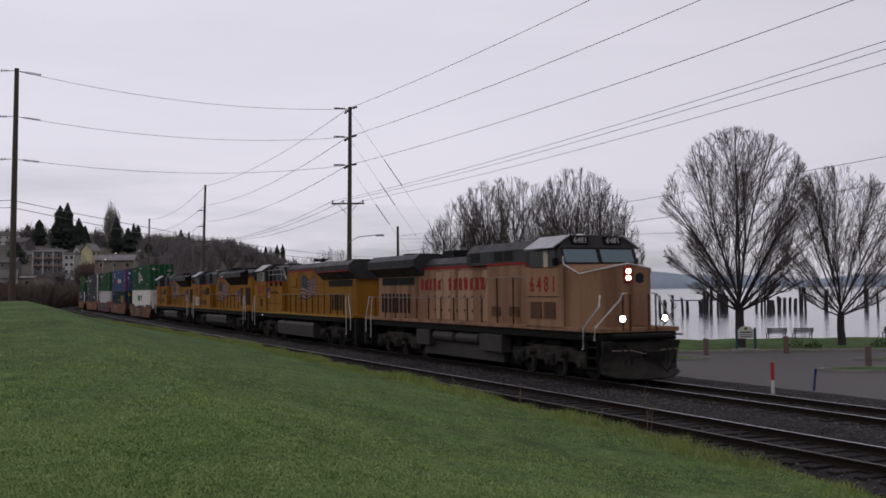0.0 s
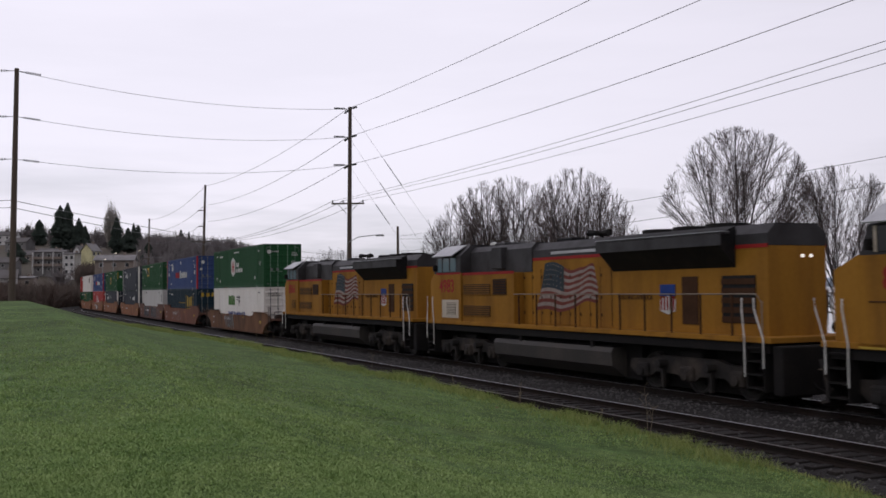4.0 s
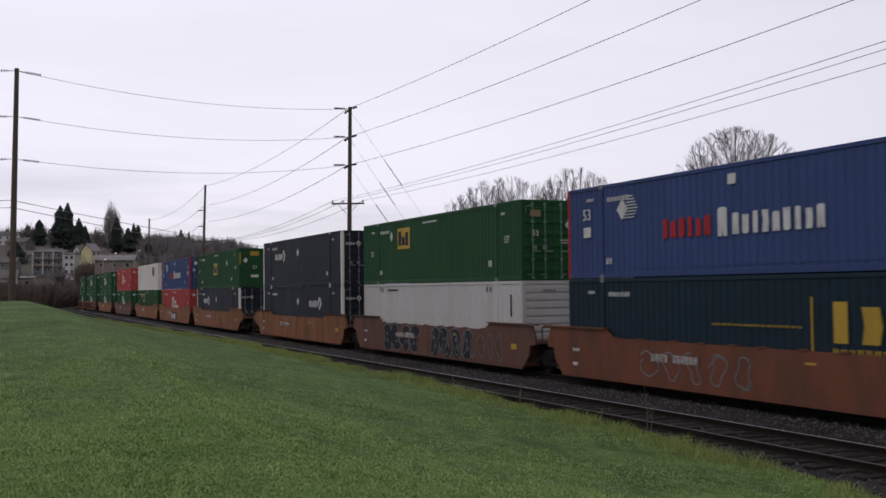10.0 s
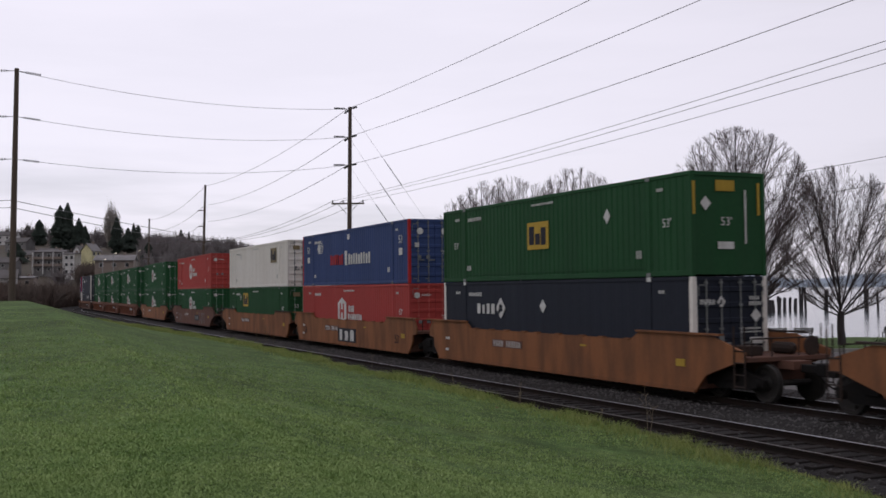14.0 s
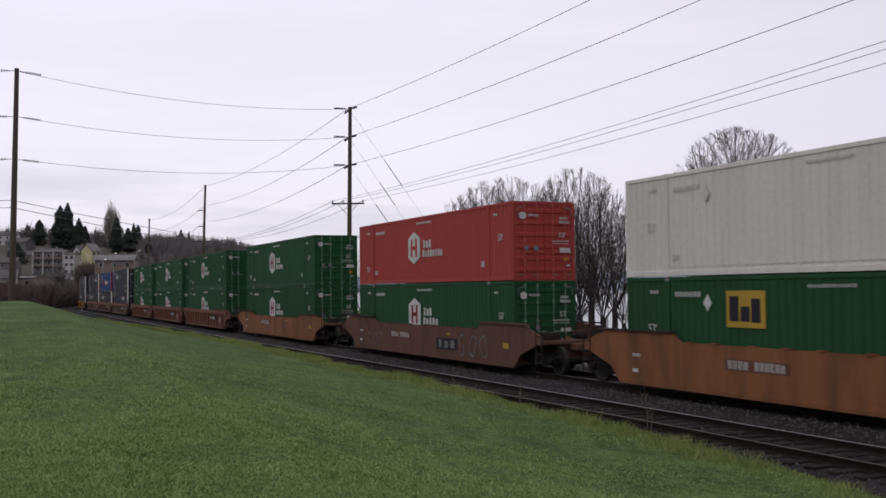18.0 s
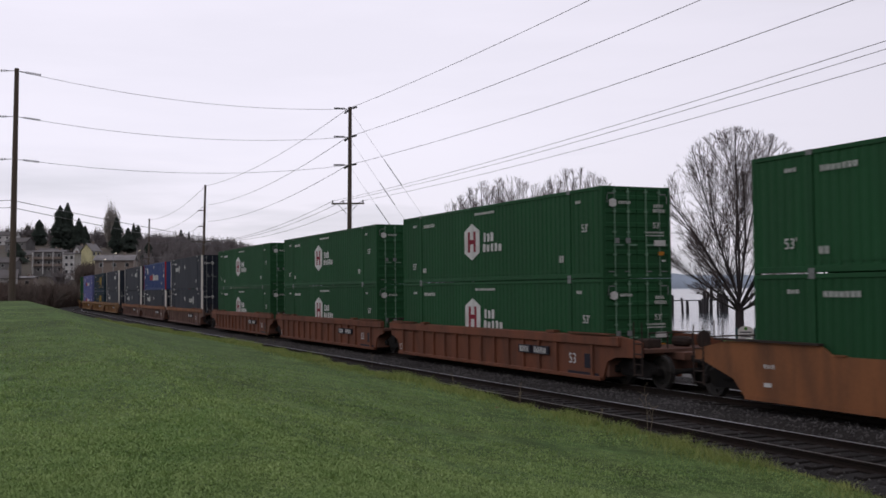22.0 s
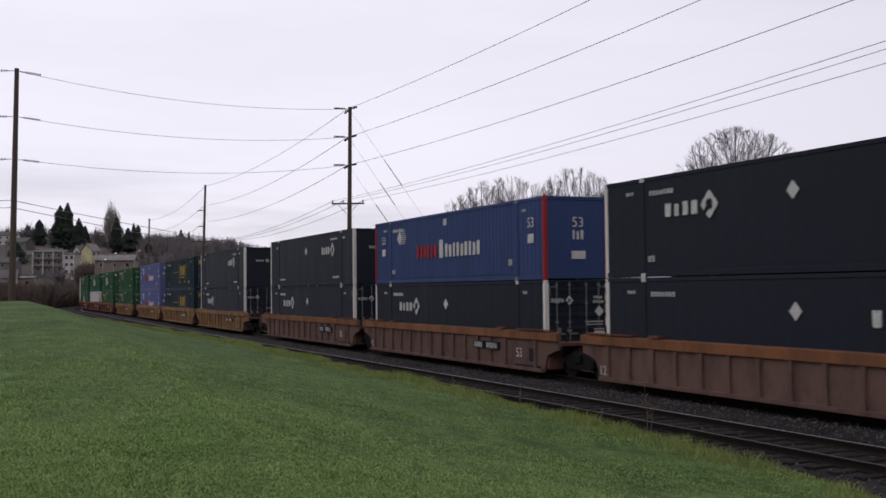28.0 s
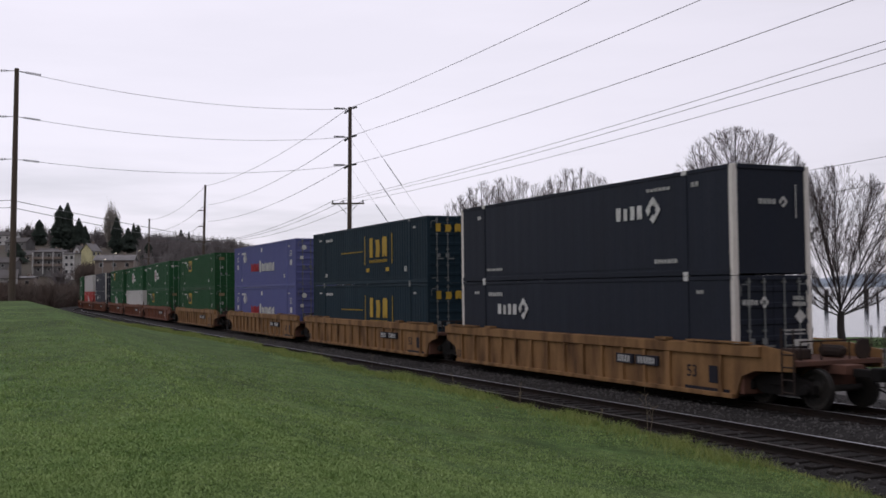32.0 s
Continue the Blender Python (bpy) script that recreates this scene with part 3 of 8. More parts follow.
def container(body, label, side, door_marks, post=None, rod=ROD, left=None, end_marks=(), smooth_sides=False, band=None):
    """A 53-foot container with its doors at +x."""
    th = tagged(new("shipping_container"), label, "container", "stacked containers on the train")
    post = post or body
    part("shell", shell_mesh(smooth_sides), body, th)
    for sx in (-1, 1):
        for sy in (-1, 1):
            w = 0.13 if band is None else 0.16
            part("corner_post", boxes((min(sx * HL, sx * (HL - w)), max(sx * HL, sx * (HL - w)), min(sy * HW, sy * (HW - w)), max(sy * HW, sy * (HW - w)), 0.0, CH), bevel=0.012),
                 post, th)
            x, y = sx * 6.1, sy * (HW - 0.04)
            part("lifting_post", boxes((x - 0.09, x + 0.09, y - 0.045, y + 0.043, 0.0, CH + 0.01), bevel=0.008), body, th)
            for z0, z1 in ((CH - 0.12, CH + 0.005), (0.0, 0.12)):
                part("corner_casting", boxes((x - 0.10, x + 0.10, y - 0.05, y + 0.055, z0, z1)), WHITE if body is NAVY else ROD if body in (BLUE, TEAL, GREEN, EMP_GREEN) else body, th)
    for sy in (-1, 1):
        y = sy * (HW - 0.035)
        part("top_rail", boxes((-HL + 0.1, HL - 0.1, y - 0.035, y + 0.035, CH - 0.11, CH), bevel=0.008), body, th)
        part("bottom_rail", boxes((-HL + 0.1, HL - 0.1, y - 0.035, y + 0.035, 0.02, 0.17), bevel=0.008), body, th)
        part("sill_strip", boxes((-6.0, 6.0, y - 0.02, y + 0.03, 0.26, 0.30)), body, th)
    part("door_header", boxes((HL - 0.14, HL, -HW + 0.12, HW - 0.12, CH - 0.12, CH - 0.0), bevel=0.008), body, th)
    part("door_sill", boxes((HL - 0.14, HL, -HW + 0.12, HW - 0.12, 0.0, 0.13), bevel=0.008), body, th)
    part("front_header", boxes((-HL, -HL + 0.12, -HW + 0.12, HW - 0.12, CH - 0.12, CH), bevel=0.008), body, th)
    for sy in (-1, 1):
        y0, y1 = (0.012, HW - 0.13) if sy > 0 else (-HW + 0.13, -0.012)
        fold = [(HL - 0.08, CH - 0.12), (HL - 0.08, 0.13), (HL - 0.035, 0.13)]
        for k in range(6):
            z = 0.30 + k * 0.43
            fold += [(HL - 0.035, z), (HL - 0.005, z + 0.03), (HL - 0.005, z + 0.14), (HL - 0.035, z + 0.17)]
        dr = part("door", prism(bmesh.new(), fold + [(HL - 0.035, CH - 0.12)], y0, y1), body, th)
        for f in (0.28, 0.72):
            y = y0 + (y1 - y0) * f
            bm = tube(bmesh.new(), [(HL + 0.02, y, 0.06), (HL + 0.02, y, CH - 0.06)], 0.022, 6)
            for z in (0.1, 0.75, 1.45, 2.1, 2.72):
                box(bm, HL - 0.03, HL + 0.04, y - 0.05, y + 0.05, z - 0.03, z + 0.03)
            box(bm, HL + 0.0, HL + 0.045, y - 0.02, y + 0.30, 1.02, 1.07)
            part("lock_rod", bm, rod, dr)
    marks(th, side, RIGHT)
    marks(th, side if left is None else left, LEFT)
    marks(th, door_marks, DOOR_END)
    marks(th, end_marks, BLANK_END)
    return th


def stencils(extra=()):
    """The small white stencilled lines that most containers carry on their sides."""
    return ("stencil", WHITE, 0.0, ("word", -6.9, -6.5, 2.42, 2.52, 3), ("word", -5.75, -4.6, 2.34, 2.48, 7), ("word", -5.85, -5.5, 0.44, 0.62, 2),
            ("word", 6.55, 6.85, 2.42, 2.52, 3), ("word", 5.5, 5.8, 0.55, 0.78, 2)) + tuple(extra)


def door_stickers(extra=(), number=True):
    rows = [("stencil", WHITE, 0.0, ("word", 0.62, 0.98, 2.24, 2.34, 4), ("word", 0.60, 1.05, 2.08, 2.19, 6), ("bar", 0.62, 1.05, 1.02, 1.20), ("word", 0.3, 1.0, 1.42, 1.47, 10),
             ("word", 0.3, 1.0, 1.33, 1.37, 9), ("bar", 0.9, 1.02, 0.52, 0.58))]
    rows.append(("sticker", ROD, 0.0, ("bar", -0.85, -0.70, 1.10, 1.26), ("bar", -0.45, -0.28, 1.10, 1.26)))
    rows.append(("hazard_sticker", ORANGE, 0.0, ("bar", 0.78, 0.98, 0.72, 0.84)))
    rows.append(("reflector", ROD, 0.0, ("bar", -1.10, -0.86, 2.64, 2.67), ("bar", 0.86, 1.10, 2.64, 2.67), ("bar", -1.13, -1.11, 2.36, 2.62), ("bar", 1.11, 1.13, 2.36, 2.62),
                 ("bar", -1.1, -0.9, 0.2, 0.23), ("bar", -0.5, -0.3, 0.2, 0.23), ("bar", 0.9, 1.1, 0.2, 0.23), ("bar", 0.3, 0.5, 0.2, 0.23)))
    return rows + list(extra)


def badge(u, z, w=1.3, h=1.42, inner=MAROON):
    return [("badge", WHITE, 0.0, ("hex", u, z, w, h)),
            ("badge_stroke", inner, 0.006, ("bar", u - 0.26 * w, u - 0.12 * w, z - 0.28 * h, z + 0.28 * h), ("bar", u + 0.12 * w, u + 0.26 * w, z - 0.28 * h, z + 0.28 * h),
             ("bar", u - 0.12 * w, u + 0.12 * w, z - 0.06 * h, z + 0.06 * h))]


def hub(body, words, inner, rod, label):
    side = badge(-1.06, 1.54, inner=inner) + [
        ("wordmark", WHITE, 0.0, ("word", -0.1, 0.8, 1.50, 1.84, 3), ("word", -0.15, words, 1.12, 1.42, 5 if words < 1.6 else 8), ("word", -0.8, 0.85, 2.55, 2.64, 12)),
        stencils(), ("length_mark", WHITE, 0.0, ("text", "53'", 7.1, 1.6, 0.36), ("text", "53'", -6.75, 0.7, 0.36))]
    ends = door_stickers([("small_badge", WHITE, 0.0, ("hex", -0.92, 2.36, 0.26, 0.28), ("word", -0.7, -0.25, 2.33, 2.42, 6)),
                          ("length_mark", WHITE, 0.0, ("text", "53'", 0.72, 1.66, 0.26))])
    return container(body, label, side, ends, rod=rod)


def umax(label, late=False, placard=True):
    def ring(u, z, w=0.7, h=0.76):
        return [("dia", u, z + 0.33 * h, 0.42 * w, 0.34 * h), ("dia", u, z - 0.33 * h, 0.42 * w, 0.34 * h), ("dia", u + 0.33 * w, z, 0.34 * w, 0.42 * h), ("dia", u - 0.33 * w, z, 0.34 * w, 0.42 * h),
                ("dia", u - 0.2 * w, z + 0.2 * h, 0.22 * w, 0.22 * h), ("dia", u + 0.2 * w, z - 0.2 * h, 0.22 * w, 0.22 * h), ("dia", u + 0.2 * w, z + 0.2 * h, 0.22 * w, 0.22 * h)]
    q = 7.3 if late else 0.0
    right = [("wordmark", WHITE, 0.0, ("word", -5.05 + q, -3.5 + q, 1.68, 2.06, 4), *ring(-3.08 + q, 1.9)), stencils()]
    left = [("wordmark", WHITE, 0.0, ("word", 2.76, 4.2, 1.7, 2.1, 4), *ring(4.66, 1.92)),
            ("stencil", WHITE, 0.0, ("word", 4.36, 5.5, 2.44, 2.54, 6), ("word", 6.4, 6.75, 2.42, 2.55, 2), ("word", 4.7, 5.76, 0.38, 0.5, 7), ("word", -5.85, -4.6, 0.38, 0.48, 7),
             ("word", -6.6, -6.3, 2.36, 2.5, 2))]
    if placard:
        right.append(("placard", WHITE, 0.0, ("dia", 0.0, 2.0, 0.42, 0.46)))
        left.append(("placard", WHITE, 0.0, ("dia", -0.2, 2.0, 0.42, 0.46)))
    ends = door_stickers([("wordmark", WHITE, 0.0, ("word", -1.08, -0.55, 2.12, 2.26, 4), *ring(-0.36, 2.19, 0.28, 0.32)), ("placard", WHITE, 0.0, ("dia", 0.84, 1.80, 0.36, 0.38))])
    front = [("wordmark", WHITE, 0.0, ("word", -0.45, 0.15, 1.86, 2.0, 4), *ring(0.38, 1.93, 0.28, 0.3)), ("stencil", WHITE, 0.0, ("bar", 0.8, 0.82, 1.5, 2.4))]
    return container(NAVY, label, right, ends, post=CREAM, left=left, end_marks=front, smooth_sides=True, band=True)


# the blue paint again, lightened towards lavender for haze at a distance
HAZED_BLUE = paint("sun_faded_blue_paint", (0.115, 0.125, 0.300), dirt_rgb=(0.15, 0.15, 0.27))


def stack(label, body=BLUE):
    bars = [("bar", -5.0 + 0.05 * i, -4.15 - 0.06 * abs(i - 3), 1.78 + 0.09 * i, 1.815 + 0.09 * i) for i in range(8)]
    side = [("wordmark", WHITE, 0.0, ("word", -0.65, -0.1, 1.02, 1.78, 1), ("word", -0.05, 3.25, 1.05, 1.6, 9)), ("red_wordmark", MARK_RED, 0.0, ("word", -3.0, -0.8, 1.08, 1.62, 6)),
            ("badge", WHITE, 0.0, ("dia", -4.95, 2.06, 0.55, 0.62), *bars), stencils(), ("length_mark", WHITE, 0.0, ("text", "53", 7.15, 2.0, 0.5), ("bar", 6.95, 7.35, 1.3, 1.62),
             ("text", "53", -6.9, 2.0, 0.5), ("bar", -7.1, -6.7, 1.3, 1.62), ("bar", -0.15, 0.15, 2.35, 2.62))]
    ends = door_stickers([("small_badge", WHITE, 0.0, ("disc", -0.75, 2.34, 0.30, 0.30), ("disc", 0.45, 2.34, 0.30, 0.30), ("bar", -1.0, -0.8, 1.62, 1.82))])
    front = [("length_mark", WHITE, 0.0, ("text", "53", 0.05, 1.98, 0.5), ("word", -0.2, 0.3, 1.4, 1.72, 3), ("bar", -0.22, 0.34, 0.72, 1.0))]
    return container(body, label, side, ends, post=MARK_RED if body is BLUE else body, end_marks=front)


DULL_YELLOW = paint("dirty_yellow_marking", (0.24, 0.19, 0.11))


def emp(body, label, u=-2.87, badge_mat=MARK_YELLOW):
    ink = MARK_DARK
    side = [("badge", badge_mat, 0.0, ("bar", u - 0.72, u + 0.72, 1.56, 2.5)), ("badge_stroke", ink, 0.006, ("bar", u - 0.6, u - 0.25, 1.72, 2.36), ("bar", u - 0.18, u + 0.16, 1.72, 2.1), ("bar", u + 0.22, u + 0.55, 1.7, 2.3)),
            stencils(), ("placard", WHITE, 0.0, ("dia", -4.35, 2.18, 0.34, 0.46)), ("length_mark", WHITE, 0.0, ("text", "53'", 7.0, 1.5, 0.36), ("text", "53'", -6.8, 1.42, 0.36), ("word", -0.7, 0.8, 2.56, 2.64, 10))]
    ends = door_stickers([("badge", DULL_YELLOW, 0.0, ("bar", -0.95, -0.52, 2.28, 2.52)), ("length_mark", WHITE, 0.0, ("text", "53", -0.75, 1.68, 0.3)), ("placard", WHITE, 0.0, ("dia", 0.65, 2.0, 0.34, 0.36))])
    front = [("placard", WHITE, 0.0, ("dia", -0.8, 2.0, 0.36, 0.4)), ("badge", MARK_YELLOW, 0.0, ("bar", -0.45, 0.2, 2.35, 2.65)), ("length_mark", WHITE, 0.0, ("text", "53'", -0.1, 1.5, 0.34), ("bar", -0.4, 0.15, 0.75, 0.95), ("bar", 0.55, 0.6, 0.9, 2.4)),
             ("band", MARK_YELLOW, 0.0, ("bar", -1.24, -1.16, 1.7, 2.6), ("bar", 1.0, 1.08, 1.7, 2.6))]
    left = [(r if r[0] not in ("badge", "badge_stroke") else (r[0], r[1], r[2], *[("bar", m[1] - u - 0.27, m[2] - u - 0.27, m[3] - 0.5, m[4] - 0.5) for m in r[3:]])) for r in side]
    left = [(r if r[0] != "placard" else (r[0], r[1], r[2], ("dia", 4.0, 1.9, 0.34, 0.46))) for r in left]
    return container(body, label, side, ends, rod=GREEN_ROD if body is EMP_GREEN else ROD, left=left, end_marks=front)


def csx(label, u):
    side = [("badge_frame", MARK_YELLOW, 0.0, ("bar", u - 1.84, u - 1.78, 0.95, 2.35), ("bar", u + 1.78, u + 1.84, 0.95, 2.35), ("bar", u - 1.6, u - 1.2, 0.6, 0.78), ("bar", u + 1.0, u + 1.4, 0.6, 0.78)),
            ("wordmark", MARK_YELLOW, 0.0, ("word", u - 1.35, u + 1.35, 1.3, 2.24, 3), ("word", u - 1.2, u + 1.2, 1.04, 1.18, 10), ("word", u - 5.4, u - 2.1, 1.60, 1.66, 16)), stencils()]
    ends = door_stickers([("wordmark", MARK_YELLOW, 0.0, ("word", -1.0, 0.4, 2.2, 2.55, 3))])
    return container(TEAL, label, side, ends)


def reefer(label):
    side = [("wordmark", MARK_GREEN, 0.0, ("word", -2.7, -0.55, 1.62, 2.34, 5)), ("animal_badge", MARK_DARK, 0.0, ("hex", 0.75, 1.98, 0.10, 0.75), ("dia", 0.3, 2.2, 0.8, 0.12), ("dia", 0.25, 2.02, 0.7, 0.1), ("dia", 0.9, 1.9, 0.5, 0.16), ("dia", 0.9, 2.2, 0.5, 0.14)),
            ("second_wordmark", MARK_BLUE, 0.0, ("word", -2.7, -1.15, 0.62, 1.14, 4), ("word", -0.95, 2.8, 0.62, 1.14, 7)), ("stencil", MARK_DARK, 0.0, ("word", 6.5, 7.0, 2.5, 2.56, 5))]
    ends = [("stencil", MARK_DARK, 0.0, ("word", -1.0, -0.35, 2.45, 2.53, 5), ("word", -1.0, -0.1, 2.3, 2.38, 8), ("word", 0.2, 1.0, 2.42, 2.5, 8))]
    return container(CREAM, label, side, ends, smooth_sides=True)


def pale_box(label):
    th = container(PALE, label, [("stencil", MARK_DARK, 0.0, ("bar", -5.75, -5.68, 2.5, 2.7), ("bar", -5.5, -5.43, 2.5, 2.7), ("bar", 5.3, 5.37, 2.5, 2.7), ("bar", 5.6, 5.67, 2.5, 2.7), ("word", -4.9, -3.6, 2.56, 2.64, 8), ("bar", 7.2, 7.28, 1.6, 2.4))], [], rod=PALE,
                   end_marks=[("stencil", MARK_DARK, 0.0, ("word", -0.45, 0.1, 2.48, 2.58, 4))])
    bm = bmesh.new()
    for k in range(9):
        box(bm, -HL - 0.01, -HL + 0.04, -HW + 0.16, HW - 0.16, 0.25 + k * 0.28, 0.41 + k * 0.28)
    part("end_ribs", bm, PALE, th)
    return th


LOADS = {}


def load(kind):
    """The first container of a kind is built, the next ones are copied from it."""
    makers = {
        "hg": lambda: hub(GREEN, 1.45, MAROON, GREEN_ROD, "green corrugated steel container with white hexagon badge"),
        "hi": lambda: hub(GREEN, 1.95, MARK_RED, GREEN_ROD, "green steel container with white badge and longer wordmark"),
        "hr": lambda: hub(RED, 1.95, RED, RED_ROD, "faded red corrugated container with white hexagon badge"),
        "um": lambda: umax("dark navy container with white corner posts and badge"),
        "ul": lambda: umax("dark navy container with white corner posts and a late badge", late=True),
        "un": lambda: umax("dark navy container with white corner posts and no placard", placard=False),
        "st": lambda: stack("blue container with red corner posts and white lettering"),
        "sf": lambda: stack("blue container paled to lavender by painted haze, with white lettering", HAZED_BLUE),
        "eg": lambda: emp(EMP_GREEN, "deep green container with yellow square badge"),
        "ew": lambda: emp(CREAM, "rust-stained white container with a dirty yellow square badge", 4.77, badge_mat=DULL_YELLOW),
        "cx": lambda: csx("dark teal container with framed yellow block lettering", 2.2),
        "cy": lambda: csx("dark teal container with large yellow block lettering", 4.5),
        "tc": lambda: reefer("white refrigerated container with green and blue wordmarks"),
        "pg": lambda: pale_box("plain pale grey corrugated container with ribbed end")}
    if kind in LOADS:
        return copy_thing(LOADS[kind], Matrix())
    LOADS[kind] = makers[kind]()
    return LOADS[kind]


# ---- wheels and trucks ----
def wheelset(radius, parent, x, name="wheelset", inner=0.0):
    """An axle with two wheels; its turning is keyed later."""
    bm = bmesh.new()
    for sy in (-1, 1):
        lathe(bm, [(sy * 0.66, radius + 0.025), (sy * 0.685, radius + 0.025), (sy * 0.69, radius), (sy * 0.80, radius - 0.004), (sy * 0.80, radius - 0.07), (sy * 0.76, radius - 0.11),
                   (sy * 0.75, 0.20), (sy * 0.80, 0.14), (sy * 0.80, 0.10)], "y", (0, 0, 0), 20)
    lathe(bm, [(-1.0, 0.08), (1.0, 0.08)], "y", (0, 0, 0), 10)
    for sy in (-1, 1):
        for k in range(4):
            a = k * math.pi / 2
            c = Vector((0.31 * math.cos(a), sy * 0.775, 0.31 * math.sin(a)))
            box(bm, c.x - 0.035, c.x + 0.035, c.y - 0.02, c.y + 0.02, c.z - 0.035, c.z + 0.035)
    bmesh.ops.recalc_face_normals(bm, faces=bm.faces)
    ob = part(name, bm, WHEEL, parent, "worn steel wheelset", at=pose(x, 0, radius))
    WHEELS.setdefault((round(radius, 3), round(x, 2)), []).append(ob)
    return ob




def freight_truck(parent, x):
    """A two-axle freight truck under a well car."""
    R = 0.483
    bm = boxes((-0.22, 0.22, -1.15, 1.15, 0.52, 0.80), (-0.35, 0.35, -0.4, 0.4, 0.78, 0.98), bevel=0.02)
    for sx in (-1, 1):
        box(bm, sx * 0.55 - 0.05, sx * 0.55 + 0.05, -0.95, 0.95, 0.38, 0.48)
    tr = part("truck", bm, DARK, parent, "black cast steel truck", at=pose(x, 0, 0))
    for sy in (-1, 1):
        bm = bmesh.new()
        prism(bm, [(-1.12, 0.40), (-0.80, 0.40), (-0.62, 0.30), (0.62, 0.30), (0.80, 0.40), (1.12, 0.40), (1.14, 0.60), (0.80, 0.70), (0.42, 0.86), (-0.42, 0.86), (-0.80, 0.70), (-1.14, 0.60)],
              sy * 0.98 - 0.07, sy * 0.98 + 0.07)
        for sx in (-1, 1):
            lathe(bm, [(sy * 1.04, 0.13), (sy * 1.16, 0.12), (sy * 1.17, 0.06)], "y", (sx * 0.915, 0, R), 10)
        part("side_frame", bm, DARK, tr)
        bm = bmesh.new()
        for dx in (-0.2, 0.0, 0.2):
            lathe(bm, [(0.36, 0.075), (0.58, 0.075)], "z", (dx, sy * 0.98, 0), 8)
        part("spring_nest", bm, RAIL_STEEL, tr)
    for sx in (-1, 1):
        wheelset(R, tr, sx * 0.915)
    return tr


# ---- well cars ----
CAR_BROWN = paint("red_brown_car_paint", (0.185, 0.072, 0.042), 0.8, 0.65, (0.075, 0.048, 0.04), streak=3)
CAR_TAN = paint("orange_brown_car_paint", (0.262, 0.110, 0.050), 0.95, 0.65, (0.085, 0.050, 0.036), streak=4)
CAR_YELLOW = paint("weathered_yellow_car_paint", (0.285, 0.160, 0.072), 1.0, 0.65, (0.075, 0.040, 0.025), streak=4, patch=1.9)
CAR_GRIME = paint("grimy_brown_car_paint", (0.150, 0.075, 0.055), 0.7, 0.75, (0.07, 0.05, 0.045), streak=3)
WORN_PANEL = paint("scraped_grey_brown_panel", (0.17, 0.105, 0.085), 0.8, 0.75, (0.085, 0.055, 0.047), streak=2, patch=2.4)
CAR_RUST = paint("sooty_rust_brown_car_paint", (0.175, 0.086, 0.046), 1.0, 0.75, (0.055, 0.038, 0.030), streak=2, patch=0.9)
SOOT = surface("grimy_metal", (0.035, 0.026, 0.023), 0.8, dirt=0.6, dirt_rgb=(0.075, 0.045, 0.032), grain=12, patch=1.4, bump=0.005, spec=0.2)


def loops(bm, u0, u1, z0, z1, k, rng, width=0.035):
    """Rounded painted strokes side by side, as of spray paint."""
    for i in range(k):
        c = u0 + (i + 0.5) * (u1 - u0) / k
        w, h = (u1 - u0) / k * 0.46, (z1 - z0) / 2
        a0, tilt = rng.uniform(0, 6), rng.uniform(-0.3, 0.3)
        turns = rng.uniform(4.5, 8.5)
        pts = []
        for j in range(18):
            a = a0 + turns * j / 17
            r = 0.65 + 0.35 * math.sin(2.3 * j / 17 * turns)
            pts.append((c + w * r * math.cos(a) + tilt * h * math.sin(a), (z0 + z1) / 2 + h * math.sin(a) * (0.75 + 0.25 * r)))
        for (xa, za), (xb, zb) in zip(pts, pts[1:]):
            d = Vector((xb - xa, zb - za))
            if d.length < 1e-4:
                continue
            o = Vector((-d.y, d.x)).normalized() * width
            vs = [bm.verts.new((x, -0.006, z)) for x, z in ((xa - o.x, za - o.y), (xb - o.x, zb - o.y), (xb + o.x, zb + o.y), (xa + o.x, za + o.y))]
            bm.faces.new(vs)


def blob_mesh(c, z0, blobs, grow, y):
    """Overlapping rounded patches of paint on a car's side."""
    bm = bmesh.new()
    for k, (du, dz, rw, rh) in enumerate(blobs):
        bm.faces.new([bm.verts.new((c + du + (rw + grow) * math.cos(a * math.pi / 8), y - 0.0004 * k, z0 + dz + (rh + grow) * math.sin(a * math.pi / 8))) for a in range(16)])
    return bm


def coupler(parent, x, sx):
    bm = boxes((min(x, x + sx * 0.75), max(x, x + sx * 0.75), -0.09, 0.09, 0.78, 0.98), bevel=0.02)
    box(bm, min(x + sx * 0.6, x + sx * 0.92), max(x + sx * 0.6, x + sx * 0.92), -0.17, 0.15, 0.72, 1.04, 0.03)
    part("coupler", bm, DARK, parent)
    part("air_hose", tube(bmesh.new(), [(x, 0.45, 0.8), (x + sx * 0.3, 0.45, 0.5), (x + sx * 0.6, 0.42, 0.38), (x + sx * 0.85, 0.40, 0.55)], 0.025, 6), DARK, parent)


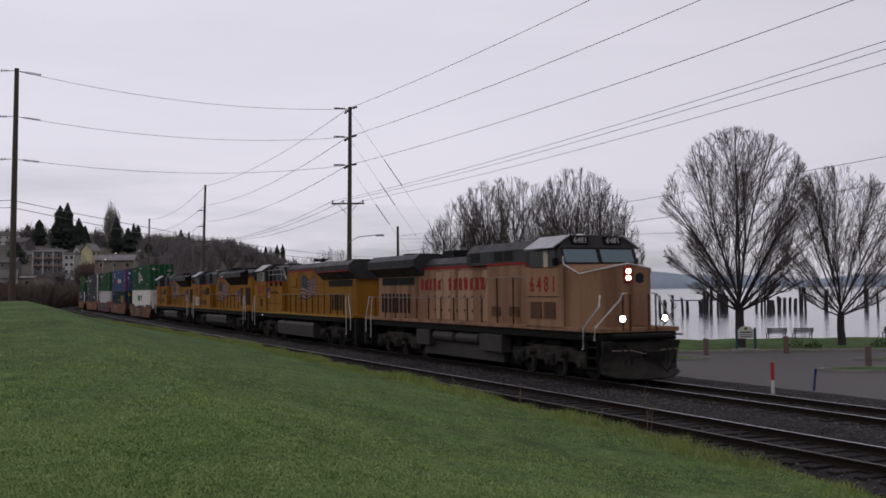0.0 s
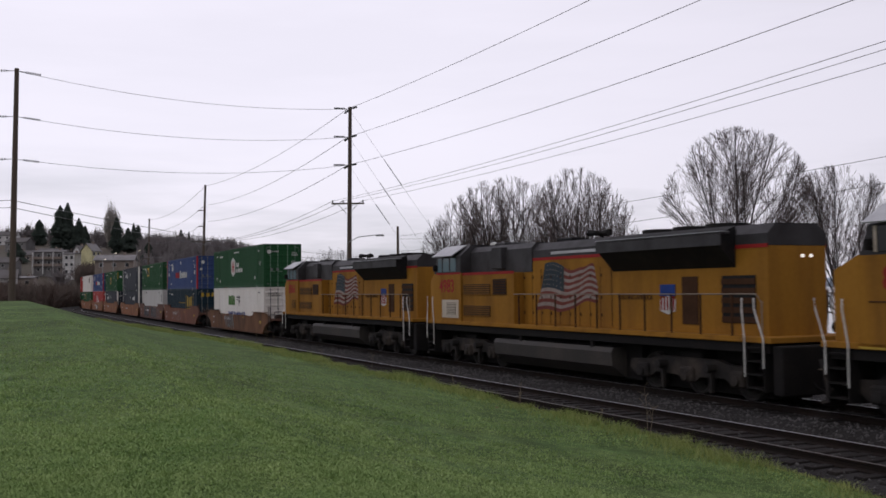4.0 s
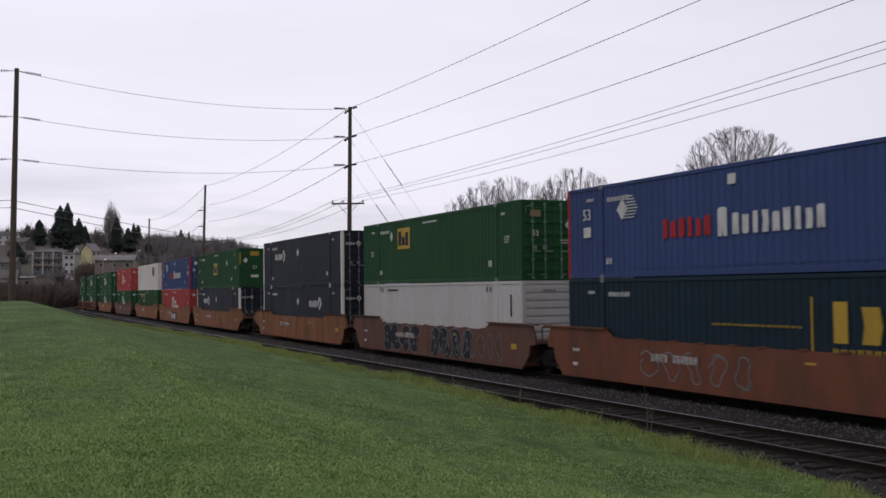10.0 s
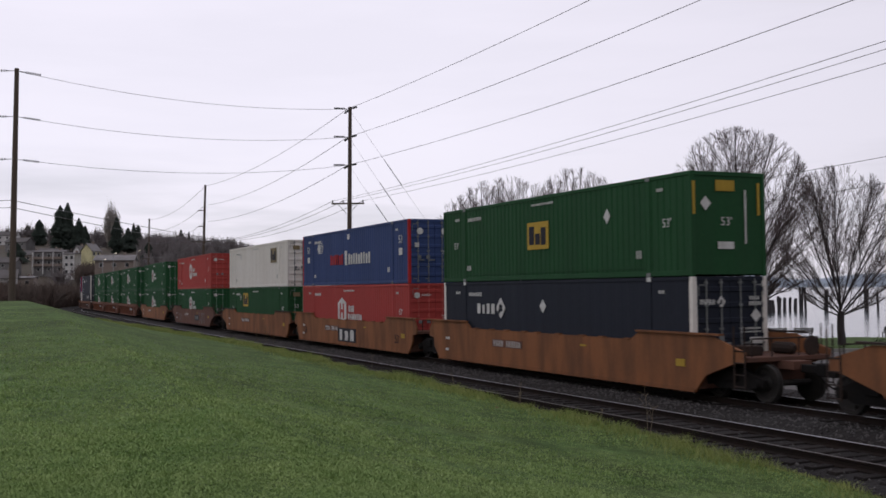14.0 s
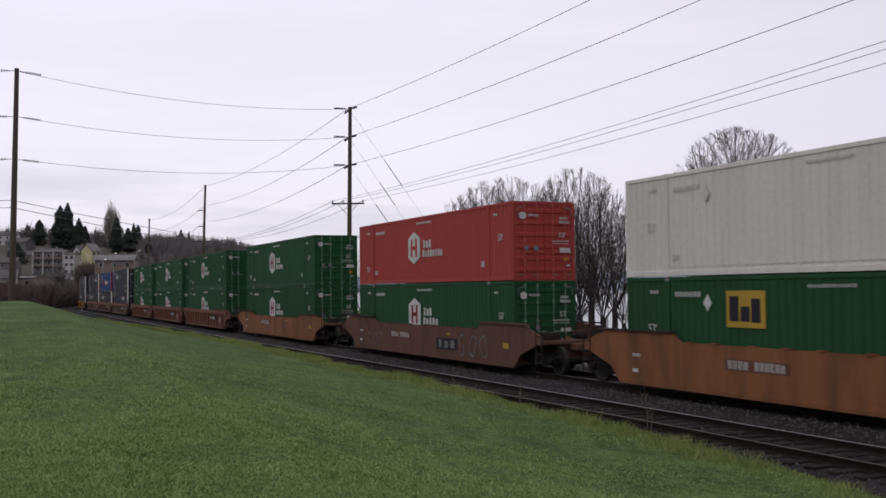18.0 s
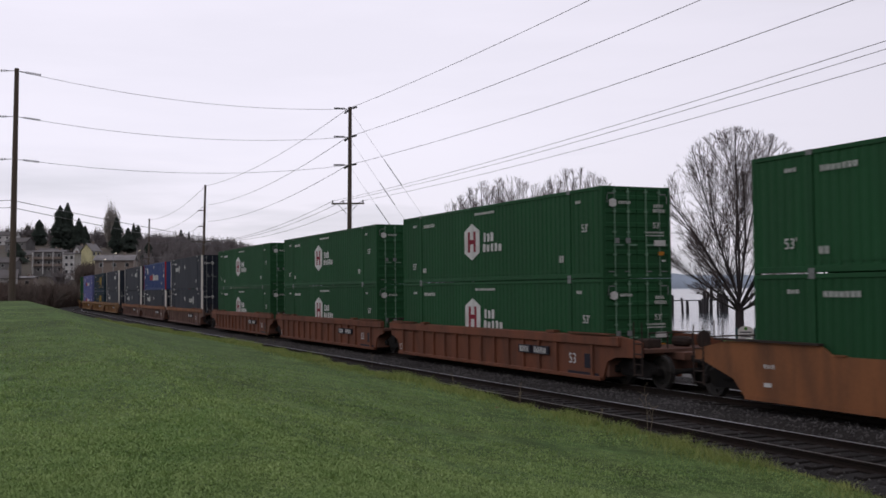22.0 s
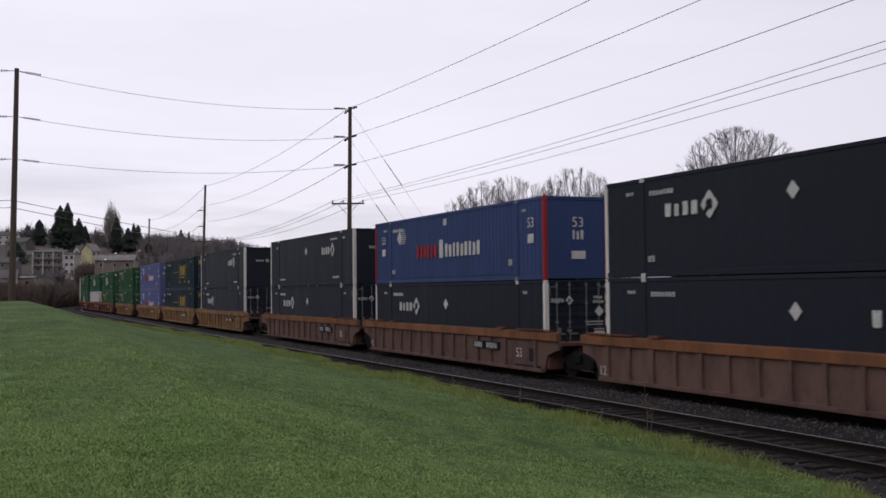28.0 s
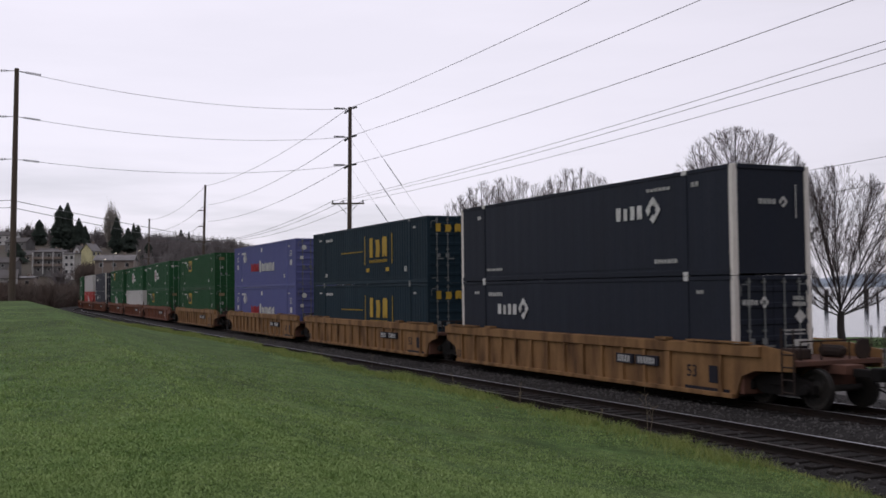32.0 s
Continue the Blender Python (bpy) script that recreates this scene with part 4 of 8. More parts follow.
def well_car(style, paint_mat, label, lead, trail, seed, graffiti=(), bubbles=(), plates=(), cut=1.44, worn=False, top=1.70, lengths=False):
    """A double-stack well car. lead and trail: 'coupler', 'truck' (shared truck on this end) or 'link' (carried by the next unit's truck)."""
    rng = random.Random(seed)
    th = tagged(new("well_car"), label, "well car", "well cars of the train")
    ext = {"coupler": 10.75, "truck": 9.72, "link": 9.72}
    hx = ext[lead], ext[trail]
    for sy in (-1, 1):
        bm = bmesh.new()
        y0, y1 = sy * 1.37, sy * 1.45
        if style == "smooth":
            out = [(-8.3, 0.16), (8.3, 0.16), (8.75, 0.62), (hx[0] - 0.9, 0.98), (hx[0] - 0.5, 1.02), (hx[0] - 0.5, 1.30), (9.0, top - 0.04), (5.8, top), (5.35, cut), (-5.35, cut), (-5.8, top), (-9.0, top - 0.04),
                   (-hx[1] + 0.5, 1.30), (-hx[1] + 0.5, 1.02), (-hx[1] + 0.9, 0.98), (-8.75, 0.62)]
        else:
            out = [(-8.2, 0.14), (8.2, 0.14), (8.45, 0.70), (8.9, 0.86), (hx[0] - 0.5, 0.92), (hx[0] - 0.5, 1.36), (9.2, 1.50), (-9.2, 1.50), (-hx[1] + 0.5, 1.36), (-hx[1] + 0.5, 0.92), (-8.9, 0.86), (-8.45, 0.70)]
        prism(bm, out, min(y0, y1), max(y0, y1))
        part("side_plate", bm, WORN_PANEL if worn else paint_mat, th)
        f0, f1 = (sy * 1.36, sy * 1.53)
        if style == "smooth":
            for sx in (-1, 1):
                part("top_flange", boxes((min(sx * 5.7, sx * 9.4), max(sx * 5.7, sx * 9.4), min(f0, f1), max(f0, f1), top - 0.02, top + 0.03)), SOOT if rng.random() < 0.5 else paint_mat, th)
            part("side_sill", boxes((-8.3, 8.3, min(f0, sy * 1.475), max(f0, sy * 1.475), 0.14, 0.24)), paint_mat, th)
            for k in range(9):
                u = -5.0 + 1.25 * k + rng.uniform(-0.2, 0.2)
                part("edge_tab", boxes((u - 0.14, u + 0.14, min(f0, sy * 1.49), max(f0, sy * 1.49), cut, cut + 0.035)), paint_mat, th)
        else:
            part("top_chord", boxes((-9.2, 9.2, min(f0, sy * 1.55), max(f0, sy * 1.55), 1.20, 1.48), bevel=0.015), CAR_TAN if worn else paint_mat, th)
            part("side_sill", boxes((-8.2, 8.2, min(f0, sy * 1.54), max(f0, sy * 1.54), 0.12, 0.24), bevel=0.01), WORN_PANEL if worn else paint_mat, th)
            for k in range(15):
                u = -7.7 + 1.1 * k
                if k == 13:
                    continue
                w = 0.05 if k not in (2, 12) else 0.10
                q = w + 0.03
                part("rib", prism(bmesh.new(), [(u - q, 1.22), (u - w, 1.02), (u - w, 0.46), (u - q, 0.23), (u + q, 0.23), (u + w, 0.46), (u + w, 1.02), (u + q, 1.22)], min(sy * 1.44, sy * 1.53), max(sy * 1.44, sy * 1.53)), WORN_PANEL if worn else paint_mat, th)
            for sx in (-1, 1):
                bm = boxes((sx * 5.3 - 0.25, sx * 5.3 + 0.25, min(f0, sy * 1.60), max(f0, sy * 1.60), 1.52, 1.58), (sx * 7.6 - 1.2, sx * 7.6 + 1.2, min(f0, sy * 1.58), max(f0, sy * 1.58), 1.525, 1.56))
                part("guide_plate", bm, paint_mat, th)
    part("well_floor", boxes((-8.2, 8.2, -1.38, 1.38, 0.16, 0.24), (-8.0, -7.6, -1.38, 1.38, 0.24, 0.346), (7.6, 8.0, -1.38, 1.38, 0.24, 0.346), (-6.3, -5.9, -1.38, 1.38, 0.24, 0.346), (5.9, 6.3, -1.38, 1.38, 0.24, 0.346)), SOOT, th)
    for sx, end, h in ((1, lead, hx[0]), (-1, trail, hx[1])):
        a, b = (8.3, h - 0.45)
        part("end_platform", boxes((min(sx * a, sx * b), max(sx * a, sx * b), -1.38, 1.38, 1.04, 1.16), (min(sx * 8.3, sx * 8.45), max(sx * 8.3, sx * 8.45), -1.38, 1.38, 0.24, 1.16),
                                   (min(sx * a, sx * (h + 0.0)), max(sx * a, sx * (h + 0.0)), -0.30, 0.30, 0.84, 1.06), (min(sx * 8.5, sx * (h - 0.6)), max(sx * 8.5, sx * (h - 0.6)), -0.62, 0.62, 0.42, 1.03), bevel=0.01), CAR_GRIME, th)
        bm = bmesh.new()
        for yy in (-1.1, -0.45, 0.45, 1.1):
            tube(bm, [(sx * (b - 0.15), yy, 1.16), (sx * (b - 0.15), yy, 1.62)], 0.022, 5)
        tube(bm, [(sx * (b - 0.15), -1.1, 1.62), (sx * (b - 0.15), 1.1, 1.62)], 0.022, 5)
        part("end_rail", bm, SOOT, th)
        if end == "coupler":
            for sy in (-1, 1):
                bm = bmesh.new()
                for zz in (0.42, 0.72, 1.02, 1.32):
                    tube(bm, [(sx * 9.9, sy * 1.46, zz), (sx * 10.3, sy * 1.46, zz)], 0.018, 5)
                for xx in (9.9, 10.3):
                    tube(bm, [(sx * xx, sy * 1.46, 0.36), (sx * xx, sy * 1.46, 1.95)], 0.022, 5)
                part("ladder", bm, SOOT, th)
            part("brake_gear", boxes((min(sx * 9.2, sx * 9.8), max(sx * 9.2, sx * 9.8), -0.9, -0.4, 1.16, 1.42), bevel=0.03), SOOT, th)
            part("air_tank", lathe(bmesh.new(), [(sx * 9.1, 0.08), (sx * 9.2, 0.16), (sx * 9.8, 0.16), (sx * 9.9, 0.08)], "x", (0, 0.55, 1.32), 10), SOOT, th)
            part("brake_wheel", lathe(bmesh.new(), [(0, 0.25), (0.03, 0.27), (0.06, 0.25)], "x", (sx * (b - 0.1), 0.8, 1.40), 14), SOOT, th)
            coupler(th, sx * h, sx)
            freight_truck(th, sx * 9.35)
        elif end == "truck":
            freight_truck(th, sx * 9.78)
            part("drawbar", boxes((min(sx * 9.3, sx * 10.1), max(sx * 9.3, sx * 10.1), -0.35, 0.35, 0.98, 1.10), bevel=0.03), DARK, th)
    face = Matrix.Translation((0, -1.453, 0))
    back = Matrix.Rotation(math.pi, 4, "Z") @ Matrix.Translation((0, -1.453, 0))
    num = [("marking_panel", CAR_GRIME, -0.0015, ("bar", -3.5, -1.2, 0.83, 1.11)), ("reporting_mark", WHITE, 0.0, ("word", -3.4, -2.6, 0.86, 1.08, 4), ("word", -2.4, -1.3, 0.86, 1.08, 6)), ("stencil", WHITE, 0.0, ("word", -7.6, -7.2, 0.95, 1.05, 3), ("bar", -7.6, -7.35, 0.5, 0.6)),
           ("warning_label", MARK_YELLOW, 0.0, ("bar", 7.5, 7.9, 0.8, 1.0), ("bar", 2.6, 2.95, 1.12, 1.18))]
    if lengths:
        num.append(("length_mark", MARK_DARK, 0.0, ("text", "53", 7.0, 0.72, 0.52), ("text", "53", -7.0, 0.72, 0.52)))
    if style == "ribbed":
        for sy in (-1, 1):
            for u0, u1 in ((3.0, 3.85), (4.0, 5.05)):
                c0, c1 = sorted((sy * u0, sy * u1))
                part("marking_plate", boxes((-c1, -c0, min(sy * 1.44, sy * 1.533), max(sy * 1.44, sy * 1.533), 0.74, 1.02), bevel=0.006), MARK_DARK, th)
        num = [("reporting_mark", WHITE, 0.0745, ("word", 3.1, 3.75, 0.78, 0.98, 4), ("word", 4.1, 4.95, 0.78, 0.98, 6)), ("length_mark", WHITE if paint_mat is not CAR_YELLOW else MARK_DARK, 0.0, ("text", "53", 6.5, 0.70, 0.46), ("text", "125", -7.95, 0.42, 0.4)),
               ("marking_panel", MARK_DARK, 0.004, ("bar", 7.2, 7.55, 0.45, 0.9), ("bar", 6.2, 8.0, 0.24, 0.32))]
    for fc in (face, back):
        marks(th, num, fc)
    for u0, u1, z0, z1, k, mat, w in graffiti:
        bm = bmesh.new()
        loops(bm, u0, u1, z0, z1, k, rng, w)
        bmesh.ops.transform(bm, matrix=Matrix.Translation((0, -1.458 - 0.004 * rng.random(), 0)), verts=bm.verts)
        tagged(part("graffiti", bm, mat, th, "sprayed graffiti strokes"), "sprayed graffiti strokes", kind="stuff")
    for u0, u1, z0, z1, k in bubbles:
        for i in range(k):
            c, w = u0 + (i + 0.5) * (u1 - u0) / k, (u1 - u0) / k
            blobs = [(rng.uniform(-0.18, 0.18) * w, f * (z1 - z0), rng.uniform(0.30, 0.46) * w, rng.uniform(0.16, 0.22) * (z1 - z0)) for f in (0.22, 0.45, 0.62, 0.80)]
            letter = part("graffiti_outline", blob_mesh(c, z0, blobs, 0.045, -1.4585), ROD, th, "pale sprayed outline of a graffiti letter")
            part("graffiti_fill", blob_mesh(c, z0, blobs, 0.0, -1.4625), MARK_DARK, letter, "black sprayed graffiti letter")
            part("graffiti_counter", blob_mesh(c, z0, [(0.0, blobs[2][1], 0.07 * w, 0.06 * (z1 - z0)), (0.06 * w, blobs[1][1] - 0.1, 0.05 * w, 0.09)], 0.0, -1.4655), ROD, letter)
    for u0, u1, z0, z1, mat, k in plates:
        marks(th, [("sign_panel", MARK_DARK, 0.0, ("bar", u0, u1, z0, z1)), ("wordmark", mat, 0.008, ("word", u0 + 0.12, u1 - 0.12, z0 + 0.07, z1 - 0.07, k))], face)
    return th


CARS = {1: 127.2, 2: 103.5, 3: 84.2, 4: 64.66, 5: 41.31, 6: 21.41, 7: 1.96, 8: -21.24, 9: -44.94, 10: -67.88, 11: -87.44, 12: -107.02,
        13: -130.2, 14: -150.07, 15: -169.32, 16: -192.86, 17: -212.4, 18: -232.2, 19: -255.6, 20: -278.6, 21: -298.3, 22: -318.0, 23: -341.6,
        24: -361.2, 25: -380.8}
# car: upper load, upper turned, lower load, lower turned
STACKS = {1: ("hi", 0, "tc", 0), 2: ("st", 0, "cy", 0), 3: ("eg", 0, "pg", 1), 4: ("um", 0, "ul", 0), 5: ("eg", 1, "um", 0), 6: ("st", 0, "hr", 0), 7: ("ew", 0, "eg", 0),
          8: ("hr", 0, "hg", 0), 9: ("hg", 0, "hg", 0), 10: ("hg", 0, "hg", 0), 11: ("hg", 0, "hg", 0), 12: ("hg", 0, "hg", 0), 13: ("um", 0, "ul", 0), 14: ("st", 1, "um", 0),
          15: ("um", 1, "um", 0), 16: ("un", 1, "un", 0), 17: ("cx", 0, "cx", 0), 18: ("sf", 0, "sf", 0), 19: ("eg", 0, "eg", 0), 20: ("hg", 0, "eg", 0), 21: ("hg", 0, "pg", 1),
          22: ("eg", 0, "hg", 0), 23: ("um", 0, "um", 0), 24: ("pg", 1, "hr", 0), 25: ("hg", 0, "hg", 0)}
SMOOTH, RIBBED = "smooth", "ribbed"
BUILD = {
    1: (SMOOTH, CAR_RUST, "coupler", "coupler", "rusty brown well car with sprayed graffiti", dict(cut=1.26, top=1.54, graffiti=[(-3.2, -0.2, 0.25, 1.25, 5, ROD, 0.05), (-3.1, -0.3, 0.3, 1.2, 6, MARK_DARK, 0.03)])),
    2: (SMOOTH, CAR_BROWN, "coupler", "link", "red-brown well car with pale scrawled graffiti", dict(graffiti=[(-4.0, 1.0, 0.35, 1.2, 5, ROD, 0.022)])),
    3: (SMOOTH, CAR_GRIME, "truck", "link", "grimy well car covered in black and white graffiti", dict(graffiti=[(0.2, 7.0, 0.3, 1.3, 9, ROD, 0.02)], bubbles=[(-5.1, -0.9, 0.2, 1.42, 4), (0.3, 4.4, 0.2, 1.40, 4)])),
    4: (SMOOTH, CAR_TAN, "truck", "coupler", "orange-brown smooth-sided well car", dict()),
    5: (SMOOTH, CAR_TAN, "coupler", "link", "orange-brown smooth-sided well car", dict()),
    6: (SMOOTH, CAR_TAN, "truck", "link", "orange-brown well car with a dark sign panel", dict(lengths=True, plates=[(-1.3, 1.5, 0.32, 1.02, WHITE, 3)])),
    7: (SMOOTH, CAR_TAN, "truck", "coupler", "orange-brown smooth-sided well car", dict()),
    8: (SMOOTH, CAR_GRIME, "coupler", "coupler", "dark brown well car with faded graffiti", dict(graffiti=[(3.6, 6.4, 0.35, 1.2, 3, ROD, 0.03), (-6.5, -4.6, 0.3, 1.0, 3, ROD, 0.02)], plates=[(1.6, 3.6, 0.52, 0.98, ROD, 3)])),
    9: (SMOOTH, CAR_TAN, "coupler", "coupler", "orange-brown smooth-sided well car", dict(cut=1.36, top=1.60)),
    10: (RIBBED, CAR_BROWN, "coupler", "link", "red-brown rib-sided well car", dict()),
    11: (RIBBED, CAR_BROWN, "truck", "link", "red-brown rib-sided well car", dict()),
    12: (RIBBED, CAR_BROWN, "truck", "coupler", "red-brown rib-sided well car", dict()),
    13: (RIBBED, CAR_BROWN, "coupler", "link", "red-brown rib-sided well car with scraped ribs", dict(worn=True)),
    14: (RIBBED, CAR_BROWN, "truck", "link", "red-brown rib-sided well car with scraped ribs", dict(worn=True)),
    15: (RIBBED, CAR_BROWN, "truck", "coupler", "red-brown rib-sided well car with scraped ribs", dict(worn=True)),
    16: (RIBBED, CAR_YELLOW, "coupler", "link", "weathered yellow rib-sided well car", dict()),
    17: (RIBBED, CAR_YELLOW, "truck", "link", "weathered yellow rib-sided well car", dict()),
    18: (RIBBED, CAR_YELLOW, "truck", "coupler", "weathered yellow rib-sided well car", dict())}
for i, s in CARS.items():
    if i in BUILD:
        style, mat, lead, trail, lab, more = BUILD[i]
        car = well_car(style, mat, lab, lead, trail, i, **more)
    else:
        car = well_car(RIBBED, CAR_YELLOW if i == 19 else CAR_BROWN, "distant weathered rib-sided well car", "coupler", "coupler" if i != 20 else "link", i)
    rides(car, s, 7.0)
    up, ut, low, lt = STACKS[i]
    rides(load(up), s, 7.0, 3.242, bool(ut))
    rides(load(low), s, 7.0, 0.348, bool(lt))


# ---- locomotives ----
YELLOW = paint("armour_yellow_paint", (0.31, 0.146, 0.021), 0.7, 0.75, (0.13, 0.06, 0.02), streak=6)
PEACH = paint("sun_faded_peach_paint", (0.345, 0.195, 0.120), 0.95, 0.75, (0.13, 0.068, 0.042), streak=8, patch=1.7)
PEACH_PALE = paint("chalky_peach_door_paint", (0.45, 0.275, 0.185), 0.75, 0.65, (0.27, 0.15, 0.09), streak=9, patch=2.0)
ROOF_GREY = paint("grimy_roof_paint", (0.052, 0.050, 0.053), 0.7, 0.5, (0.020, 0.018, 0.018), streak=1)
LOCO_RED = paint("red_loco_lettering", (0.29, 0.022, 0.020), 0.3)
FLAG_RED = paint("faded_flag_red", (0.165, 0.050, 0.040), 0.6, 0.8, (0.11, 0.05, 0.04), patch=3)
FLAG_WHITE = paint("faded_flag_white", (0.29, 0.24, 0.215), 0.6, 0.8, (0.16, 0.12, 0.10), patch=3)
FLAG_BLUE = paint("faded_flag_blue", (0.035, 0.048, 0.062), 0.6, 0.7, (0.055, 0.06, 0.04), patch=3)
BLACK = surface("matt_black", (0.008, 0.008, 0.009), 0.75, dirt=0.3, grain=14, patch=2, bump=0.0, spec=0.2)
TRUCK_GREY = surface("dusty_truck_casting", (0.022, 0.020, 0.019), 0.85, dirt=0.8, dirt_rgb=(0.085, 0.068, 0.056), grain=12, patch=1.4, bump=0.006, spec=0.2)
TANK = surface("fuel_tank_paint", (0.040, 0.036, 0.033), 0.65, dirt=0.7, dirt_rgb=(0.085, 0.072, 0.062), grain=14, patch=1.1, bump=0.003, spec=0.3)
RAIL_WHITE = surface("white_handrail", (0.66, 0.65, 0.62), 0.5, dirt=0.4, grain=10, patch=2, bump=0.0)
RAIL_BROWN = surface("brown_handrail", (0.062, 0.030, 0.016), 0.8, dirt=0.5, dirt_rgb=(0.03, 0.018, 0.012), grain=10, patch=2, bump=0.0, spec=0.1)
# pale blue base stands for sky reflected in and seen through the panes
GLASS = glassy("cab_glass", (0.22, 0.32, 0.36))
# near-black pane standing for the shade inside the open cab window
DARK_GLASS = glassy("dark_cab_glass", (0.006, 0.007, 0.008), 0.3)
LAMP = glow("lit_lamp", (1.0, 0.93, 0.82), 9.0)
SMALL_LAMP = glow("small_lit_lamp", (1.0, 0.93, 0.85), 0.9)
RAIL_DULL = surface("worn_handrail", (0.20, 0.16, 0.12), 0.6, dirt=0.5, dirt_rgb=(0.09, 0.06, 0.04), grain=8, patch=2, bump=0.0)
AWNING = paint("pale_awning_sheet", (0.52, 0.52, 0.54), 0.4)
YELLOW_GRIME = paint("oily_yellow_paint", (0.19, 0.088, 0.02), 0.6, 0.7, (0.07, 0.035, 0.015), streak=4)
PEACH_GRIME = paint("oily_peach_paint", (0.22, 0.115, 0.07), 0.7, 0.7, (0.10, 0.05, 0.03), streak=4)
PALE_PANEL = paint("pale_louvre_paint", (0.60, 0.52, 0.42), 0.4)


def loco_truck(parent, x, sign):
    """A three-axle power truck with cast side frames."""
    R = 0.533
    tr = part("truck", boxes((-2.75, 2.75, -0.62, 0.62, 0.09, 1.27), (-0.5, 0.5, -1.1, 1.1, 0.85, 1.2), bevel=0.03), DARK, parent, "dusty cast steel power truck", at=pose(x, 0, 0))
    for sy in (-1, 1):
        y0, y1 = sy * 0.98, sy * 1.18
        bm = prism(bmesh.new(), [(-2.75, 0.62), (-2.45, 0.40), (-1.75, 0.40), (-1.5, 0.55), (-0.45, 0.52), (-0.3, 0.40), (0.3, 0.40), (0.45, 0.52), (1.5, 0.55), (1.75, 0.40), (2.45, 0.40),
                                 (2.75, 0.62), (2.7, 0.86), (1.6, 0.92), (1.2, 1.02), (-1.2, 1.02), (-1.6, 0.92), (-2.7, 0.86)], min(y0, y1), max(y0, y1))
        part("side_frame", bm, TRUCK_GREY, tr)
        for ax in (-2.05, 0.0, 2.05):
            bm = boxes((ax - 0.26, ax + 0.26, min(sy * 1.1, sy * 1.30), max(sy * 1.1, sy * 1.30), 0.36, 0.78), bevel=0.05)
            lathe(bm, [(sy * 1.28, 0.15), (sy * 1.36, 0.13), (sy * 1.37, 0.05)], "y", (ax, 0, R), 10)
            part("journal_box", bm, TRUCK_GREY, tr)
        for ax in (-1.05, 1.05):
            bm = bmesh.new()
            lathe(bm, [(sy * 1.16, 0.12), (sy * 1.46, 0.12), (sy * 1.47, 0.05)], "y", (ax, 0, 0.80), 10)
            box(bm, ax - 0.05, ax + 0.05, sy * 1.25 - 0.05, sy * 1.25 + 0.05, 0.15, 0.72)
            part("brake_cylinder", bm, TRUCK_GREY, tr)
        part("sand_pipe", tube(bmesh.new(), [(-2.85, sy * 0.9, 1.2), (-2.85, sy * 0.85, 0.5), (-2.7, sy * 0.75, 0.2)], 0.03, 6), DARK, tr)
    for ax in (-2.05, 0.0, 2.05):
        w = wheelset(R, tr, ax)
        WHEELS[(round(R, 3), round(ax, 2))].remove(w)
        WHEELS.setdefault((round(R, 3), round(ax, 2), sign), []).append(w)
    return tr


def hood(x0, x1, half, z0, z1, cut=0.22):
    """A hood with chamfered roof edges."""
    return sweep(bmesh.new(), [(-half, z0), (half, z0), (half, z1 - cut), (half - cut, z1), (-half + cut, z1), (-half, z1 - cut)], x0, x1)


def flag(th, x0, x1, z0, z1, place):
    """A painted waving flag: stripes and a starred corner."""
    def at(f, g):
        x = x0 + (x1 - x0) * f - 0.55 * g * (1 - f) + 0.15 * g * f + 0.06 * math.sin(11 * f + 5 * g)
        left, right = z1 + (z0 - z1) * g, z1 - 0.22 + (z0 - z1 + 0.55) * g
        z = left + (right - left) * f + 0.135 * math.sin(8.2 * f + 0.2 + 0.8 * g) * (0.6 + 0.4 * f) + 0.035 * math.sin(21 * f + 4 * g) * f
        return x, z
    n = 28
    for name, mat, rows in (("red_stripes", FLAG_RED, range(0, 13, 2)), ("white_stripes", FLAG_WHITE, range(1, 13, 2))):
        bm = bmesh.new()
        for r in rows:
            lo = 0 if r > 6 else 0.42
            for i in range(n):
                a, b = lo + (1 - lo) * i / n, lo + (1 - lo) * (i + 1) / n
                bm.faces.new([bm.verts.new((x, -0.008, z)) for x, z in (at(a, (r + 1) / 13), at(b, (r + 1) / 13), at(b, r / 13), at(a, r / 13))])
        bmesh.ops.transform(bm, matrix=place, verts=bm.verts)
        part(name, bm, mat, th)
    bm = bmesh.new()
    for i in range(6):
        a, b = 0.42 * i / 6, 0.42 * (i + 1) / 6
        bm.faces.new([bm.verts.new((x, -0.008, z)) for x, z in (at(a, 7 / 13), at(b, 7 / 13), at(b, 0), at(a, 0))])
    bmesh.ops.transform(bm, matrix=place, verts=bm.verts)
    part("canton", bm, FLAG_BLUE, th)
    bm = bmesh.new()
    for i in range(6):
        for j in range(5):
            x, z = at(0.05 + 0.064 * i, (0.7 + 1.35 * j) / 13)
            flat_shape(bm, [(x - 0.026, z), (x, z - 0.03), (x + 0.026, z), (x, z + 0.03)], 0.012)
    bmesh.ops.transform(bm, matrix=place, verts=bm.verts)
    part("stars", bm, FLAG_WHITE, th)


